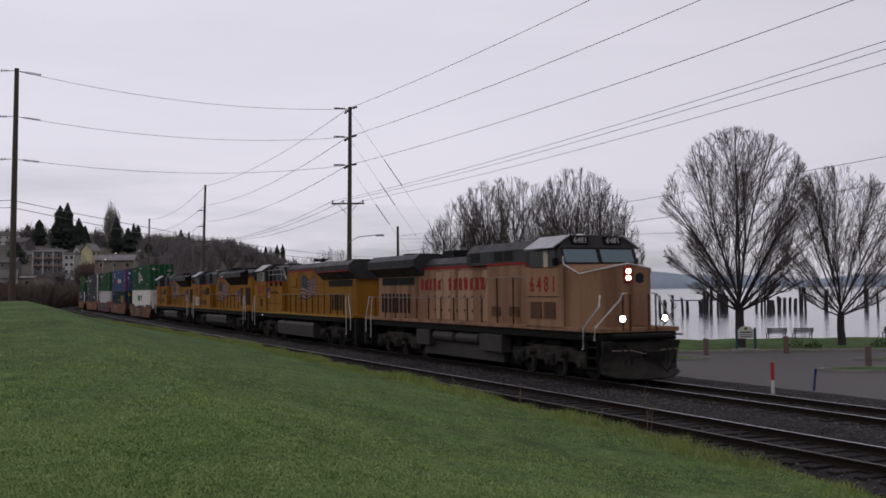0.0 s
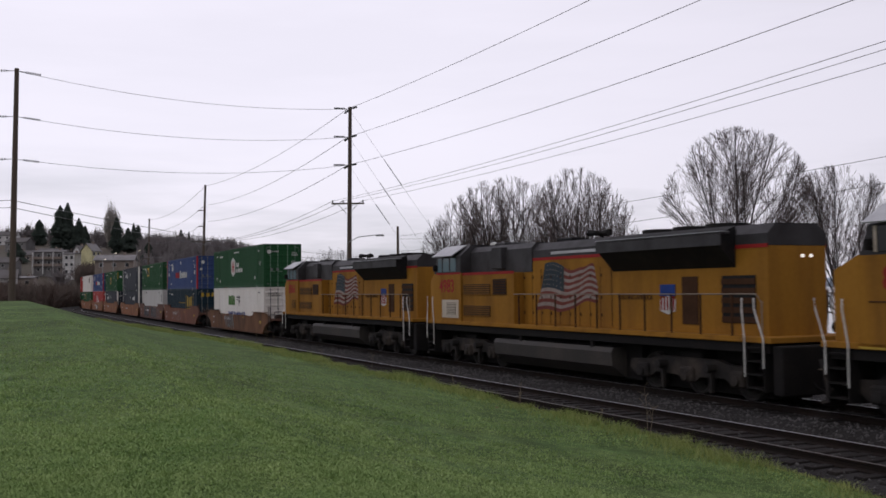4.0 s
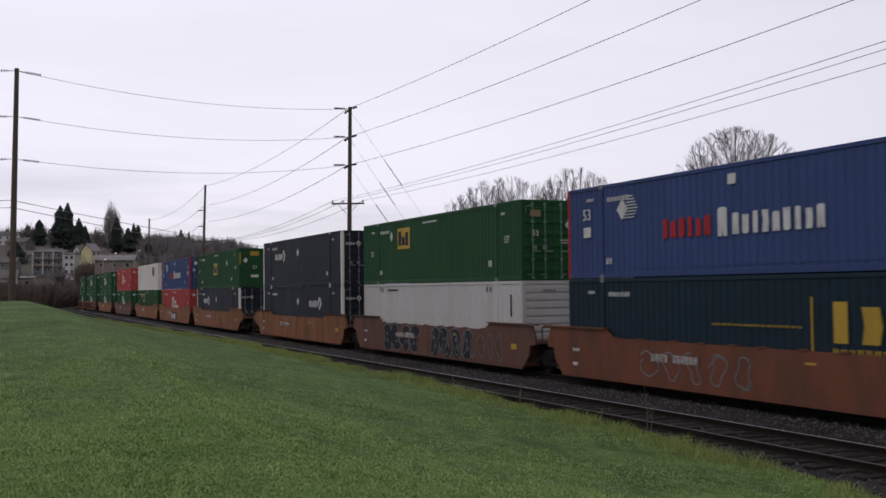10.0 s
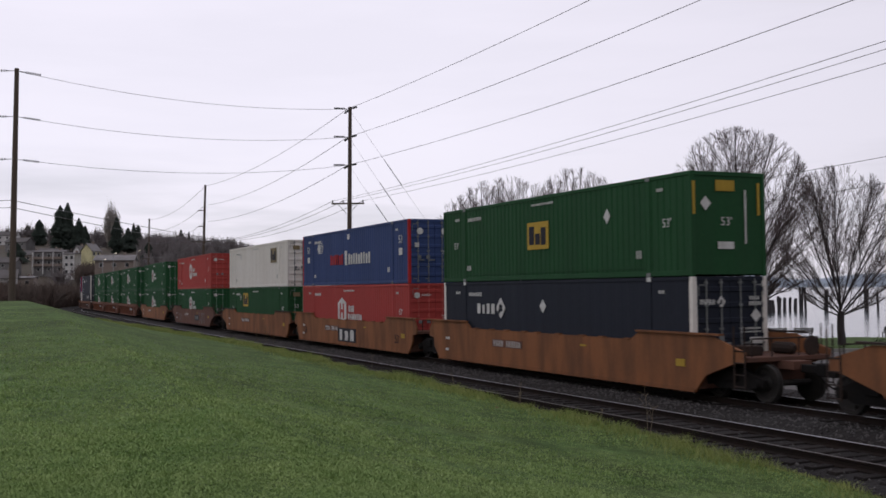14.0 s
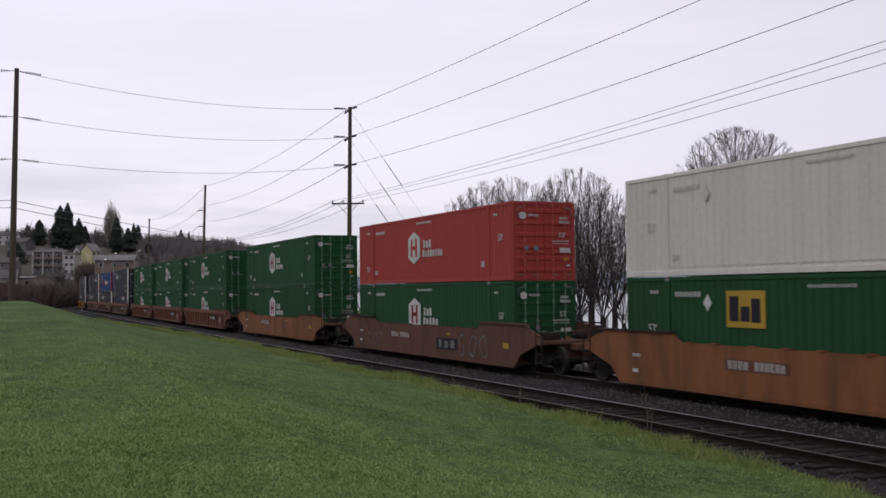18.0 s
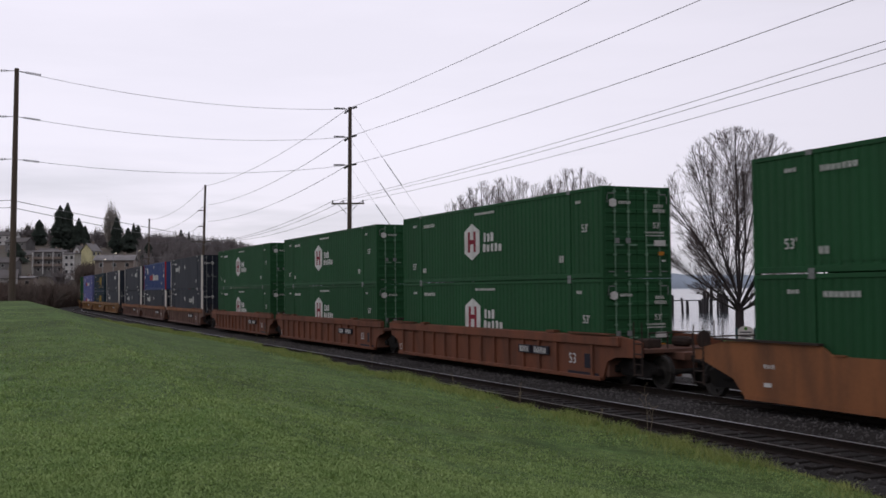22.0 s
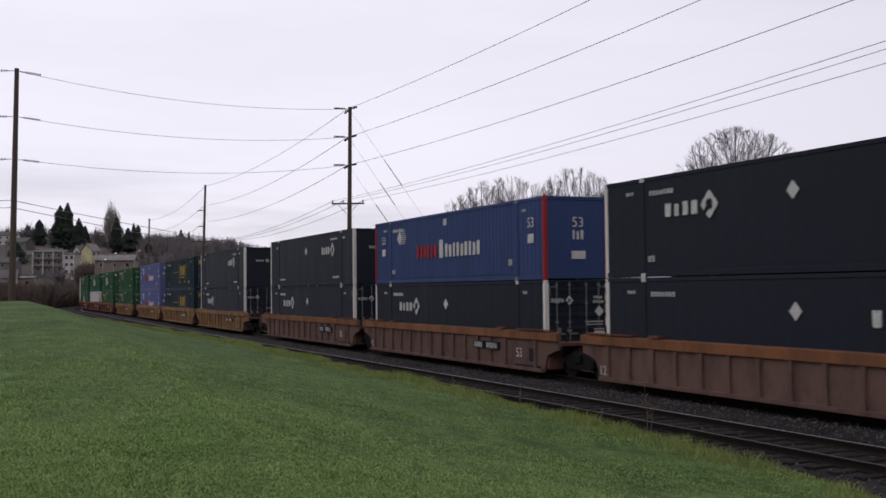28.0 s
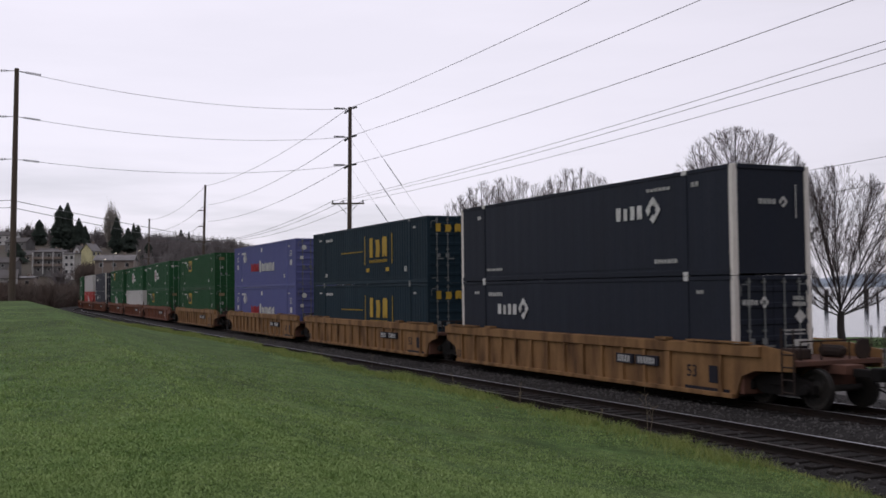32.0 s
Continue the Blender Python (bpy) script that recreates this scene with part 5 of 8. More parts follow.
def shield(th, u, z, w, h, place):
    rows = [("shield_top", MARK_BLUE, 0.0, ("bar", u - w / 2, u + w / 2, z + 0.12 * h, z + h / 2), ("word", u - 0.4 * w, u + 0.4 * w, z + 0.2 * h, z + 0.3 * h, 5)),
            ("shield_field", WHITE, 0.0, ("hex", u, z - 0.18 * h, w, 0.62 * h)),
            ("shield_stripes", LOCO_RED, 0.006, *[("bar", u - w / 2 + (0.1 + 0.2 * k) * w - 0.05 * w, u - w / 2 + (0.1 + 0.2 * k) * w + 0.05 * w, z - 0.36 * h, z + 0.1 * h) for k in range(5)])]
    marks(th, rows, place)


def louvre(th, name, x0, x1, z0, z1, y, mat, slats=8):
    """A slatted opening on the side at y: a dark recess, a frame and its slats."""
    s = math.copysign(1, y)
    a, b = sorted((y, y + s * 0.012))
    g = part(name, boxes((x0, x1, a, b, z0, z1)), BLACK, th)
    bm = bmesh.new()
    for k in range(slats):
        z = z0 + (k + 0.5) * (z1 - z0) / slats
        c, d = sorted((y + s * 0.012, y + s * 0.04))
        box(bm, x0, x1, c, d, z - 0.42 * (z1 - z0) / slats, z + 0.18 * (z1 - z0) / slats)
    part("slats", bm, mat, g)


def steps(th, x, sx, sy, col):
    """A corner stepwell with four treads and its handrails."""
    for k in range(4):
        part("step", boxes((x - 0.28, x + 0.28, min(sy * 1.15, sy * 1.50), max(sy * 1.15, sy * 1.50), 0.42 + 0.33 * k, 0.46 + 0.33 * k)), DARK, th)
    for x0 in (x - 0.32, x + 0.28):
        part("step_side", boxes((x0, x0 + 0.04, min(sy * 1.1, sy * 1.48), max(sy * 1.1, sy * 1.48), 0.36, 1.6)), DARK, th)
    if sx > 0 and col is PEACH:
        for pts in ([(9.42, 1.52, 1.0), (9.47, 1.52, 1.7), (10.28, 1.46, 2.36), (10.10, 1.3, 2.72)], [(10.07, 1.52, 1.3), (10.12, 1.5, 1.72), (10.38, 0.74, 2.58), (10.36, 0.66, 2.76), (10.3, 0.45, 2.78)]):
            part("grab_rail", tube(bmesh.new(), [(a, sy * b, c) for a, b, c in pts], 0.026, 6), RAIL_WHITE, th)
        return
    grab = 1 if sx > 0 else -0.6
    for dx, lo in ((-0.34, 0.7), (0.34, 0.95)):
        pts = [(x + dx * sx, sy * 1.52, lo), (x + dx * sx, sy * 1.52, 1.66), (x + dx * sx + 0.55 * (1 if dx > 0 else 0.3) * sx * grab, sy * (1.5 - 0.25 * (dx > 0) * (grab > 0)), 2.4), (x + dx * sx + 0.6 * (1 if dx > 0 else 0.3) * sx * grab, sy * (1.48 - 0.25 * (dx > 0) * (grab > 0)), 2.66)]
        part("grab_rail", tube(bmesh.new(), pts, 0.021, 6), RAIL_WHITE, th)


def locomotive(kind, number, body, label, flip):
    """A six-axle freight locomotive, its cab at +x."""
    th = tagged(new("locomotive"), label, "locomotive", "locomotives hauling the train")
    ge = kind != "sd"
    near = -1 if not flip else 1

    def turned(sy):
        return Matrix() if sy < 0 else Matrix.Rotation(math.pi, 4, "Z")

    # underframe
    part("frame_sill", boxes((-10.3, 10.3, -1.42, 1.42, 1.30, 1.56), bevel=0.015), DARK, th)
    part("walkway", boxes((-10.45, 10.35, -1.50, 1.50, 1.56, 1.70), bevel=0.01), body, th)
    for sy in (-1, 1):
        part("sill_stripe", boxes((-10.2, 9.2, min(sy * 1.50, sy * 1.512), max(sy * 1.50, sy * 1.512), 1.575, 1.625)), MARK_YELLOW if kind == "new" else body, th)
    for sx in (-1, 1):
        bm = bmesh.new()
        if sx > 0:
            # a ploughshare curved in section and swept back to either side
            curve = [(10.32, 1.30), (10.50, 1.26), (10.56, 0.98), (10.68, 0.66), (10.86, 0.38), (11.10, 0.17), (11.06, 0.12), (10.78, 0.32), (10.50, 0.62), (10.32, 0.9)]
            rows = []
            for k in range(13):
                y = -1.42 + 2.84 * k / 12
                back = 0.62 * (abs(y) / 1.42) ** 1.5
                rows.append([bm.verts.new((x - back * min(max((1.28 - z) / 1.0, 0), 1) * (x > 10.4), y, z + 0.14 * (z < 0.3) * (abs(y) / 1.42) ** 4)) for x, z in curve])
            for a, b in zip(rows, rows[1:]):
                for i in range(len(curve)):
                    j = (i + 1) % len(curve)
                    bm.faces.new((a[i], a[j], b[j], b[i]))
            bm.faces.new(rows[0])
            bm.faces.new(rows[-1][::-1])
            bmesh.ops.recalc_face_normals(bm, faces=bm.faces)
        else:
            box(bm, -10.75, -10.4, -1.42, 1.42, 0.3, 1.5, 0.03)
        part("pilot" if sx > 0 else "end_plate", bm, TRUCK_GREY if sx > 0 else DARK, th, "dusty dark snow plough pilot" if sx > 0 else "")
        if sx > 0:
            part("anticlimber", boxes((10.35, 10.72, -1.1, 1.1, 1.36, 1.52), bevel=0.04), DARK, th)
            part("uncoupling_lever", tube(bmesh.new(), [(10.66, -1.25, 1.02), (10.74, -0.6, 1.02), (10.80, -0.2, 0.92), (10.80, 0.2, 0.92), (10.74, 0.6, 1.02), (10.66, 1.25, 1.02)], 0.022, 6), RAIL_DULL, th)
            for y in (-0.95, -0.72, 0.72, 0.95):
                part("brake_hose", tube(bmesh.new(), [(10.56, y, 1.18), (10.80, y, 1.0), (10.86, y * 0.96, 0.72), (10.82, y * 0.92, 0.60)], 0.028, 6), BLACK, th)
        coupler(th, sx * 10.55, sx)
        for sy in (-1, 1):
            steps(th, sx * 9.85, sx, sy, body)
    if kind == "old":
        part("fuel_tank", hood(-3.9, 3.4, 1.15, 0.25, 0.98, 0.12), TANK, th)
        for sy in (-1, 1):
            for x0, x1 in ((-2.6, -0.55), (-0.35, 1.7)):
                part("air_reservoir", lathe(bmesh.new(), [(x0, 0.10), (x0 + 0.08, 0.24), (x1 - 0.08, 0.24), (x1, 0.10)], "x", (0, sy * 1.16, 1.05), 14), TANK, th)
            for x0, x1 in ((-4.2, -2.8), (1.9, 3.7)):
                part("equipment_box", boxes((x0, x1, min(sy * 0.95, sy * 1.42), max(sy * 0.95, sy * 1.42), 0.62, 1.28), bevel=0.03), TANK, th)
    else:
        r = 0.35 if kind == "sd" else 0.1
        bm = sweep(bmesh.new(), [(-0.95, 0.24), (0.95, 0.24), (1.42, 0.24 + r), (1.46, 1.0), (1.38, 1.14), (-1.38, 1.14), (-1.46, 1.0), (-1.42, 0.24 + r)], -3.6 if ge else -3.5, 3.9 if ge else 4.2)
        part("fuel_tank", bm, TANK, th, "grey fuel tank slung under the frame")
        for sy in (-1, 1):
            part("tank_bracket", boxes((-2.4, -2.25, min(sy * 1.3, sy * 1.40), max(sy * 1.3, sy * 1.40), 1.1, 1.32), (2.2, 2.35, min(sy * 1.3, sy * 1.40), max(sy * 1.3, sy * 1.40), 1.1, 1.32)), DARK, th)
    for x0 in (-4.3, 3.3):
        part("gear_box", boxes((x0, x0 + 1.0, -0.9, 0.9, 0.2, 1.29)), DARK, th)
    for sx in (-1, 1):
        loco_truck(th, sx * 6.85, -1 if flip else 1)

    # cab and nose
    hw = 1.50 if ge else 1.46
    cab_x = {"old": 8.25, "new": 9.2, "sd": 9.6}[kind]
    nose_x = {"old": 9.72, "new": 10.3, "sd": 10.38}[kind]
    split_z = 3.74 if kind == "old" else 3.60
    # the nose in plan: sides drawn in to a blunt front, its top falling to either side
    outline = [(cab_x - 0.2, 1.45, 3.72)]
    outline += [(9.05, 1.36, 3.40), (nose_x, 0.88, 3.56), (nose_x, 0.0, 3.72)] if kind == "old" else [(nose_x - 0.3, 1.38, 3.30), (nose_x, 1.1, 3.22), (nose_x, 0.0, 3.28)]
    outline += [(x, -y, z) for x, y, z in outline[-2::-1]]
    bm = bmesh.new()
    low, top = [bm.verts.new((x, y, 1.60)) for x, y, z in outline], [bm.verts.new(v) for v in outline]
    ridge = bm.verts.new((cab_x - 0.05, 0.0, split_z))
    for i in range(len(outline) - 1):
        bm.faces.new((low[i], low[i + 1], top[i + 1], top[i]))
        bm.faces.new((top[i], top[i + 1], ridge))
    bmesh.ops.recalc_face_normals(bm, faces=bm.faces)
    nose = part("nose", bm, body, th)
    part("nose_door", boxes((nose_x, nose_x + 0.03, 0.15, 0.72, 1.72, 2.9), bevel=0.01), body, nose)
    x_back = {"old": 5.75, "new": 6.6, "sd": 7.0}[kind]
    bm = prism(bmesh.new(), [(x_back, 1.60), (cab_x, 1.60), (cab_x, split_z - 0.2), (cab_x - 0.05, split_z), (x_back, split_z)], -hw, hw)
    part("cab_lower", bm, body, th)
    # cab top with slanted windscreen and sloping roof edges
    prof = [(-hw, split_z), (hw, split_z), (hw, 4.26), (hw - 0.5, 4.72), (-hw + 0.5, 4.72), (-hw, 4.26)]
    bm = bmesh.new()
    a = [bm.verts.new((x_back, y, z)) for y, z in prof]
    b = [bm.verts.new((cab_x - 0.05 - 0.42 * (z - split_z), y, z)) for y, z in prof]
    bm.faces.new(a)
    bm.faces.new(b[::-1])
    for i in range(6):
        j = (i + 1) % 6
        bm.faces.new((a[j], a[i], b[i], b[j]))
    bmesh.ops.recalc_face_normals(bm, faces=bm.faces)
    cab = part("cab_roof", bm, ROOF_GREY, th, "grey upper cab and sloping roof")
    tilt = math.degrees(math.atan(0.42))
    for sy in (-1, 1):
        for y0, y1 in ((0.07, 1.36),):
            lo, hi = sorted((sy * y0, sy * y1))
            bm = boxes((-0.015, 0.02, lo, hi, 0.05, 0.55), bevel=0.02)
            part("windscreen", bm, GLASS, th, at=pose(cab_x - 0.05, 0, split_z, 0, -tilt, 0))
    part("windscreen_frame", boxes((-0.01, 0.012, -1.42, 1.42, 0.02, 0.60)), BLACK, th, at=pose(cab_x - 0.05, 0, split_z, 0, -tilt, 0))
    for sy in (-1, 1):
        lo, hi = sorted((sy * 0.30, sy * 0.98))
        nb = part("number_board", boxes((cab_x - 0.52, cab_x - 0.285, lo, hi, 4.40, 4.68), bevel=0.02), BLACK, th)
        me = lettering(number, 0.27)
        me.transform(Matrix.Rotation(radians(90), 4, "Z"))
        part("board_number", me, WHITE, nb, at=pose(cab_x - 0.278, sy * 0.64, 4.54))
        # side window, with frame, sash and awning
        y = sy * hw
        c, d = sorted((y + sy * 0.004, y + sy * 0.03))
        w0, w1 = {"old": (6.12, 7.82), "new": (6.94, 8.69), "sd": (7.4, 9.1)}[kind]
        win = part("side_window", boxes((w0, w1, c, d, 3.66, 4.22), bevel=0.01), GLASS if kind == "sd" else DARK_GLASS, th)
        c, d = sorted((y + sy * 0.01, y + sy * 0.05))
        if kind == "old":
            part("sash", boxes((w0 + 0.95, w0 + 1.24, c, d, 3.66, 4.22)), PALE_PANEL, win)
        elif kind == "new":
            for f0 in (0.0, 0.30, 0.86, 1.27, 1.68):
                part("sash", boxes((w0 + f0, w0 + f0 + 0.07, c, d, 3.66, 4.22)), PALE_PANEL, win)
            part("window_frame", boxes((w0, w0 + 0.75, c, d, 4.18, 4.24), (w0, w0 + 0.75, c, d, 3.63, 3.69)), PALE_PANEL, win)
        else:
            part("sash", boxes((w0 + 0.5, w0 + 0.58, c, d, 3.66, 4.22), (w1 - 0.5, w1 - 0.42, c, d, 3.66, 4.22)), ROOF_GREY, win)
        # sloping awning over the window; its pale colour includes skylight on the roof edge
        plate = [(sy * (hw - 0.44), 4.695), (sy * (hw - 0.42), 4.72), (sy * (hw + 0.24), 4.30), (sy * (hw + 0.22), 4.27)]
        part("sun_awning", sweep(bmesh.new(), plate, w0 - 0.05, w1 + 0.15), AWNING, th)
        # lettering on the cab side
        size = {"old": 0.72, "new": 0.72, "sd": 0.72}[kind]
        m = turned(sy)
        nx = {"old": 6.92, "new": 7.8, "sd": 8.3}[kind]
        me = lettering(" ".join(number) if kind == "old" else number, size, 0.86 if kind == "old" else 1.0, 0.014)
        me.transform(m @ pose((nx if sy < 0 else -nx), -hw - 0.006, 3.07))
        part("road_number", me, LOCO_RED, th, "red painted road number")
        c, d = sorted((y + sy * 0.004, y + sy * 0.014))
        if kind == "old":
            for x0 in (6.1, 7.0):
                louvre(th, "side_grille", x0, x0 + 0.75, 1.95, 2.5, y, PEACH_GRIME, 9)
            part("weld_strip", boxes((5.9, 7.9, c, d, 2.66, 2.69)), RAIL_BROWN, th)
        elif kind == "new":
            louvre(th, "side_grille", 7.5, 7.95, 1.98, 2.46, y, RAIL_BROWN, 6)
            part("weld_strip", boxes((6.7, 8.9, c, d, 2.58, 2.61)), RAIL_BROWN, th)
        else:
            part("louvred_panel", boxes((7.2, 8.75, c, d, 1.82, 2.54)), PALE_PANEL if number == "4983" else body, th)
            louvre(th, "side_grille", 7.45, 8.3, 1.92, 2.42, y + sy * 0.012, PALE_PANEL if number == "4983" else body, 8)
        # grab rail beside the nose
        for yy in (0.35, 0.62):
            part("nose_rail", tube(bmesh.new(), [(10.34, sy * yy, 1.6), (10.34, sy * yy, 2.74)], 0.03, 6), RAIL_BROWN, th)
        part("mirror", boxes((w1 + 0.05, w1 + 0.15, min(y, y + sy * 0.2), max(y, y + sy * 0.2), 3.7, 3.95), bevel=0.02), BLACK, th)
        part("ditch_lamp", lathe(bmesh.new(), [(10.40, 0.05), (10.48, 0.13), (10.58, 0.14)], "x", (0, sy * 0.79, 1.99), 12), BLACK, th)
        if kind == "old":
            part("ditch_lens", lathe(bmesh.new(), [(10.58, 0.105), (10.59, 0.09)], "x", (0, sy * 0.79, 1.99), 12), LAMP, th)
    # headlight pair and nose badge
    hl = part("headlight_box", boxes((nose_x - 0.2, nose_x + 0.05, -0.16, 0.16, 3.10, 3.63), bevel=0.03), LOCO_RED if kind == "old" else BLACK, th)
    for z in (3.26, 3.48):
        part("headlight", lathe(bmesh.new(), [(nose_x + 0.05, 0.085), (nose_x + 0.08, 0.075)], "x", (0, 0, z), 12), LAMP if kind == "old" else WHITE, hl)
    marks(th, [("nose_badge", MARK_DARK, 0.0, ("hex", 0.46, 3.26, 0.3, 0.36))], pose(nose_x, 0, 0, 0, 0, 90))
    if kind == "old":
        for sy in (-1, 1):
            part("nose_chevron", tube(bmesh.new(), [(8.24, sy * 1.49, 4.0), (8.27, sy * 1.48, 3.74), (9.05, sy * 1.37, 3.41), (9.73, sy * 0.89, 3.57), (9.73, 0, 3.73)], 0.024, 5), RAIL_WHITE, th)

    # equipment section behind the cab, engine hood, radiator section
    stripe_z = {"old": 3.86, "new": 4.14, "sd": 3.98}[kind]
    eq0, eq1 = (0.45, x_back - 0.004) if ge else (2.1, x_back - 0.004)
    if kind == "old":
        part("equipment_hood", boxes((2.2, eq1, -1.20, 1.20, 1.60, stripe_z), bevel=0.02), body, th)
        part("equipment_roof", hood(eq0, eq1, 1.20, stripe_z + 0.004, 4.66, 0.30), ROOF_GREY, th)
    else:
        lo = 3.1 if kind == "new" else 2.75
        part("equipment_hood", boxes((lo, eq1, -1.38, 1.38, 1.60, 3.55), bevel=0.02), body, th)
        part("equipment_roof", hood(lo if kind == "new" else 2.1, eq1, 1.0, 3.554, 4.60, 0.2), ROOF_GREY, th)
    e_lo = -4.55 if ge else -9.8
    hh = 1.0 if kind == "old" else 1.04 if kind == "new" else 0.96
    e_hi = {"old": 2.196, "new": 3.096, "sd": 2.746}[kind]
    part("engine_hood", boxes((e_lo, e_hi, -hh, hh, 1.60, stripe_z), bevel=0.015), body, th)
    part("hood_roof", hood(e_lo, {"old": 0.446, "new": e_hi, "sd": 2.096}[kind], hh - 0.003, stripe_z + 0.004, {"old": 4.28, "new": 4.56, "sd": 4.55}[kind], 0.26), ROOF_GREY, th)
    for sy in (-1, 1):
        for (x0, x1, y, z) in ((e_lo, e_hi, hh, stripe_z), (2.2 if kind == "old" else 3.1 if kind == "new" else 2.75, 8.2, 1.2 if kind == "old" else 1.38, {"old": 3.86, "new": 3.55, "sd": 3.55}[kind])):
            c, d = sorted((sy * (y - 0.02), sy * (y + 0.012)))
            part("red_stripe", boxes((x0, min(x1, x_back), c, d, z - 0.05, z + 0.05)), LOCO_RED, th)
        c, d = sorted((sy * hw, sy * (hw + 0.008)))
        if kind != "new":
            part("cab_stripe", boxes((x_back, x_back + (0.35 if kind == "old" else 2.3), c, d, split_z - 0.05, split_z + 0.03)), LOCO_RED, th)
    if ge:
        r0, r1 = -9.75, -4.55
        part("radiator_hood", boxes((r0, r1 - 0.004, -hh, hh, 1.60, 3.95), bevel=0.015), body, th)
        bm = sweep(bmesh.new(), [(-hh, 3.55), (-1.50, 3.98), (-1.52, 4.28), (-1.2, 4.52), (1.2, 4.52), (1.52, 4.28), (1.50, 3.98), (hh, 3.55)], r0 - 0.15, r1 + 0.35)
        part("radiator_wing", bm, ROOF_GREY, th, "overhanging grey radiator wing")
        part("roof_fan", lathe(bmesh.new(), [(4.5, 0.7), (4.62, 0.7), (4.63, 0.62)], "z", (-7.2, 0, 0), 18), BLACK, th)
        for sy in (-1, 1):
            a, b = sorted((sy * (hh + 0.012), sy * (hh + 0.03)))
            for x0 in (-9.2, -7.2):
                part("radiator_intake", boxes((x0, x0 + 1.9, a, b, 3.18, 3.52)), BLACK, th)
            for k in range(8 if kind == "old" else 5):
                x0 = (-9.3 if kind == "old" else -7.9) + 0.46 * k
                part("grille_slot", boxes((x0, x0 + 0.24, min(a, b), max(a, b), 1.9, 2.78)), BLACK, th)
            part("stripe_wing", boxes((r0, r1, min(sy * 1.5, sy * 1.53), max(sy * 1.5, sy * 1.53), 3.94, 4.0)), LOCO_RED if kind == "new" else ROOF_GREY, th)
    else:
        for sy in (-1, 1):
            bm = bmesh.new()
            sweep(bm, [(sy * 0.93, 3.42), (sy * 1.50, 4.02), (sy * 1.52, 4.30), (sy * 0.95, 4.54), (sy * 0.90, 4.2)], -8.6, -2.95)
            part("radiator_flare", bm, BLACK, th, "flared black radiator intake")
            a, b = sorted((sy * 1.50, sy * 1.54))
            part("flare_cap", boxes((-8.7, -2.85, a, b, 4.02, 4.32), (-8.7, -2.85, min(sy * 1.2, sy * 1.52), max(sy * 1.2, sy * 1.52), 4.33, 4.37)), ROOF_GREY, th)
            part("cap_strip", boxes((-8.7, -2.85, min(sy * 1.25, sy * 1.545), max(sy * 1.25, sy * 1.545), 4.372, 4.39)), GALVANISED, th)
            c, d = sorted((sy * (hh + 0.004), sy * (hh + 0.02)))
            part("dark_door", boxes((-7.05, -6.35, c, d, 1.92, 3.24)), RAIL_BROWN, th)
            louvre(th, "side_grille", -9.35, -8.05, 2.0, 3.24, sy * (hh + 0.004), RAIL_BROWN, 5)
            for z0 in (1.92, 2.74):
                louvre(th, "side_grille", 4.6, 6.9, z0, z0 + 0.40, sy * 1.382, YELLOW_GRIME, 5)
            louvre(th, "side_grille", 3.3, 4.35, 2.74, 3.32, sy * 1.382, RAIL_BROWN, 6)
            part("roof_box", boxes((4.05, 4.85, min(sy * 0.8, sy * 1.2), max(sy * 0.8, sy * 1.2), 3.7, 4.5), bevel=0.02), ROOF_GREY, th)
            part("hood_patch", boxes((-2.2, 0.85, min(sy * 0.6, sy * 0.965), max(sy * 0.6, sy * 0.965), 4.10, 4.22), bevel=0.02), AWNING, th)
        for k in range(3):
            part("roof_fan", lathe(bmesh.new(), [(4.5, 0.62), (4.68, 0.62), (4.69, 0.52)], "z", (-4.2 - 1.5 * k, 0, 0), 16), BLACK, th)
    # hood doors
    rng = random.Random(int(number))
    for sy in (-1, 1):
        n = 9 if kind != "new" else 11
        for k in range(n):
            w = (min(e_hi, 2.2) - e_lo - 0.2) / n if ge else (2.7 + 2.9) / n
            x0 = (e_lo + 0.1 if ge else -2.85) + k * w
            c, d = sorted((sy * hh, sy * (hh + 0.016)))
            dr = part("hood_door", boxes((x0 + 0.02, x0 + w - 0.02, c, d, 1.72, 3.70 if kind == "old" else 3.55), bevel=0.006), (PEACH_PALE if rng.random() < 0.6 else body) if kind == "old" else body, th)
            c, d = sorted((sy * (hh + 0.016), sy * (hh + 0.04)))
            for zz in (2.05, 2.6, 3.3):
                part("latch", boxes((x0 + w - 0.10, x0 + w - 0.05, c, d, zz, zz + 0.10)), RAIL_BROWN, dr)
            c, d = sorted((sy * hh, sy * (hh + 0.008)))
            # dark strip giving the door gap its shade and dirt as colour
            part("door_seam", boxes((x0 - 0.014, x0 + 0.014, c, d, 1.72, 3.70 if kind == "old" else 3.62)), RAIL_BROWN, th)
        place = turned(sy) @ pose(0, -hh - 0.018, 0)
        if kind == "old":
            k = 1 if sy < 0 else -1
            w = [("word", -4.6, -2.35, 2.92, 3.42, 5), ("word", -1.75, 1.75, 2.92, 3.42, 7)]
            off = 0 if sy < 0 else 1.6
            marks(th, [("wordmark", LOCO_RED, 0.0, *[("word", q[1] + off, q[2] + off, *q[3:]) for q in w])], place)
        elif kind == "new":
            flag(th, 0.21, 2.91, 2.36, 3.85, place)
        else:
            flag(th, -1.2, 1.95, 2.12, 3.8, place)
            shield(th, 5.7, 2.60, 0.70, 0.86, place)
            me = lettering("BUILDING AMERICA", 0.2, 1.0)
            me.transform(place @ pose(4.1, -0.004, 2.66))
            part("slogan", me, RAIL_BROWN, th)
        if kind == "new":
            place = turned(sy) @ pose(0, -1.386, 0)
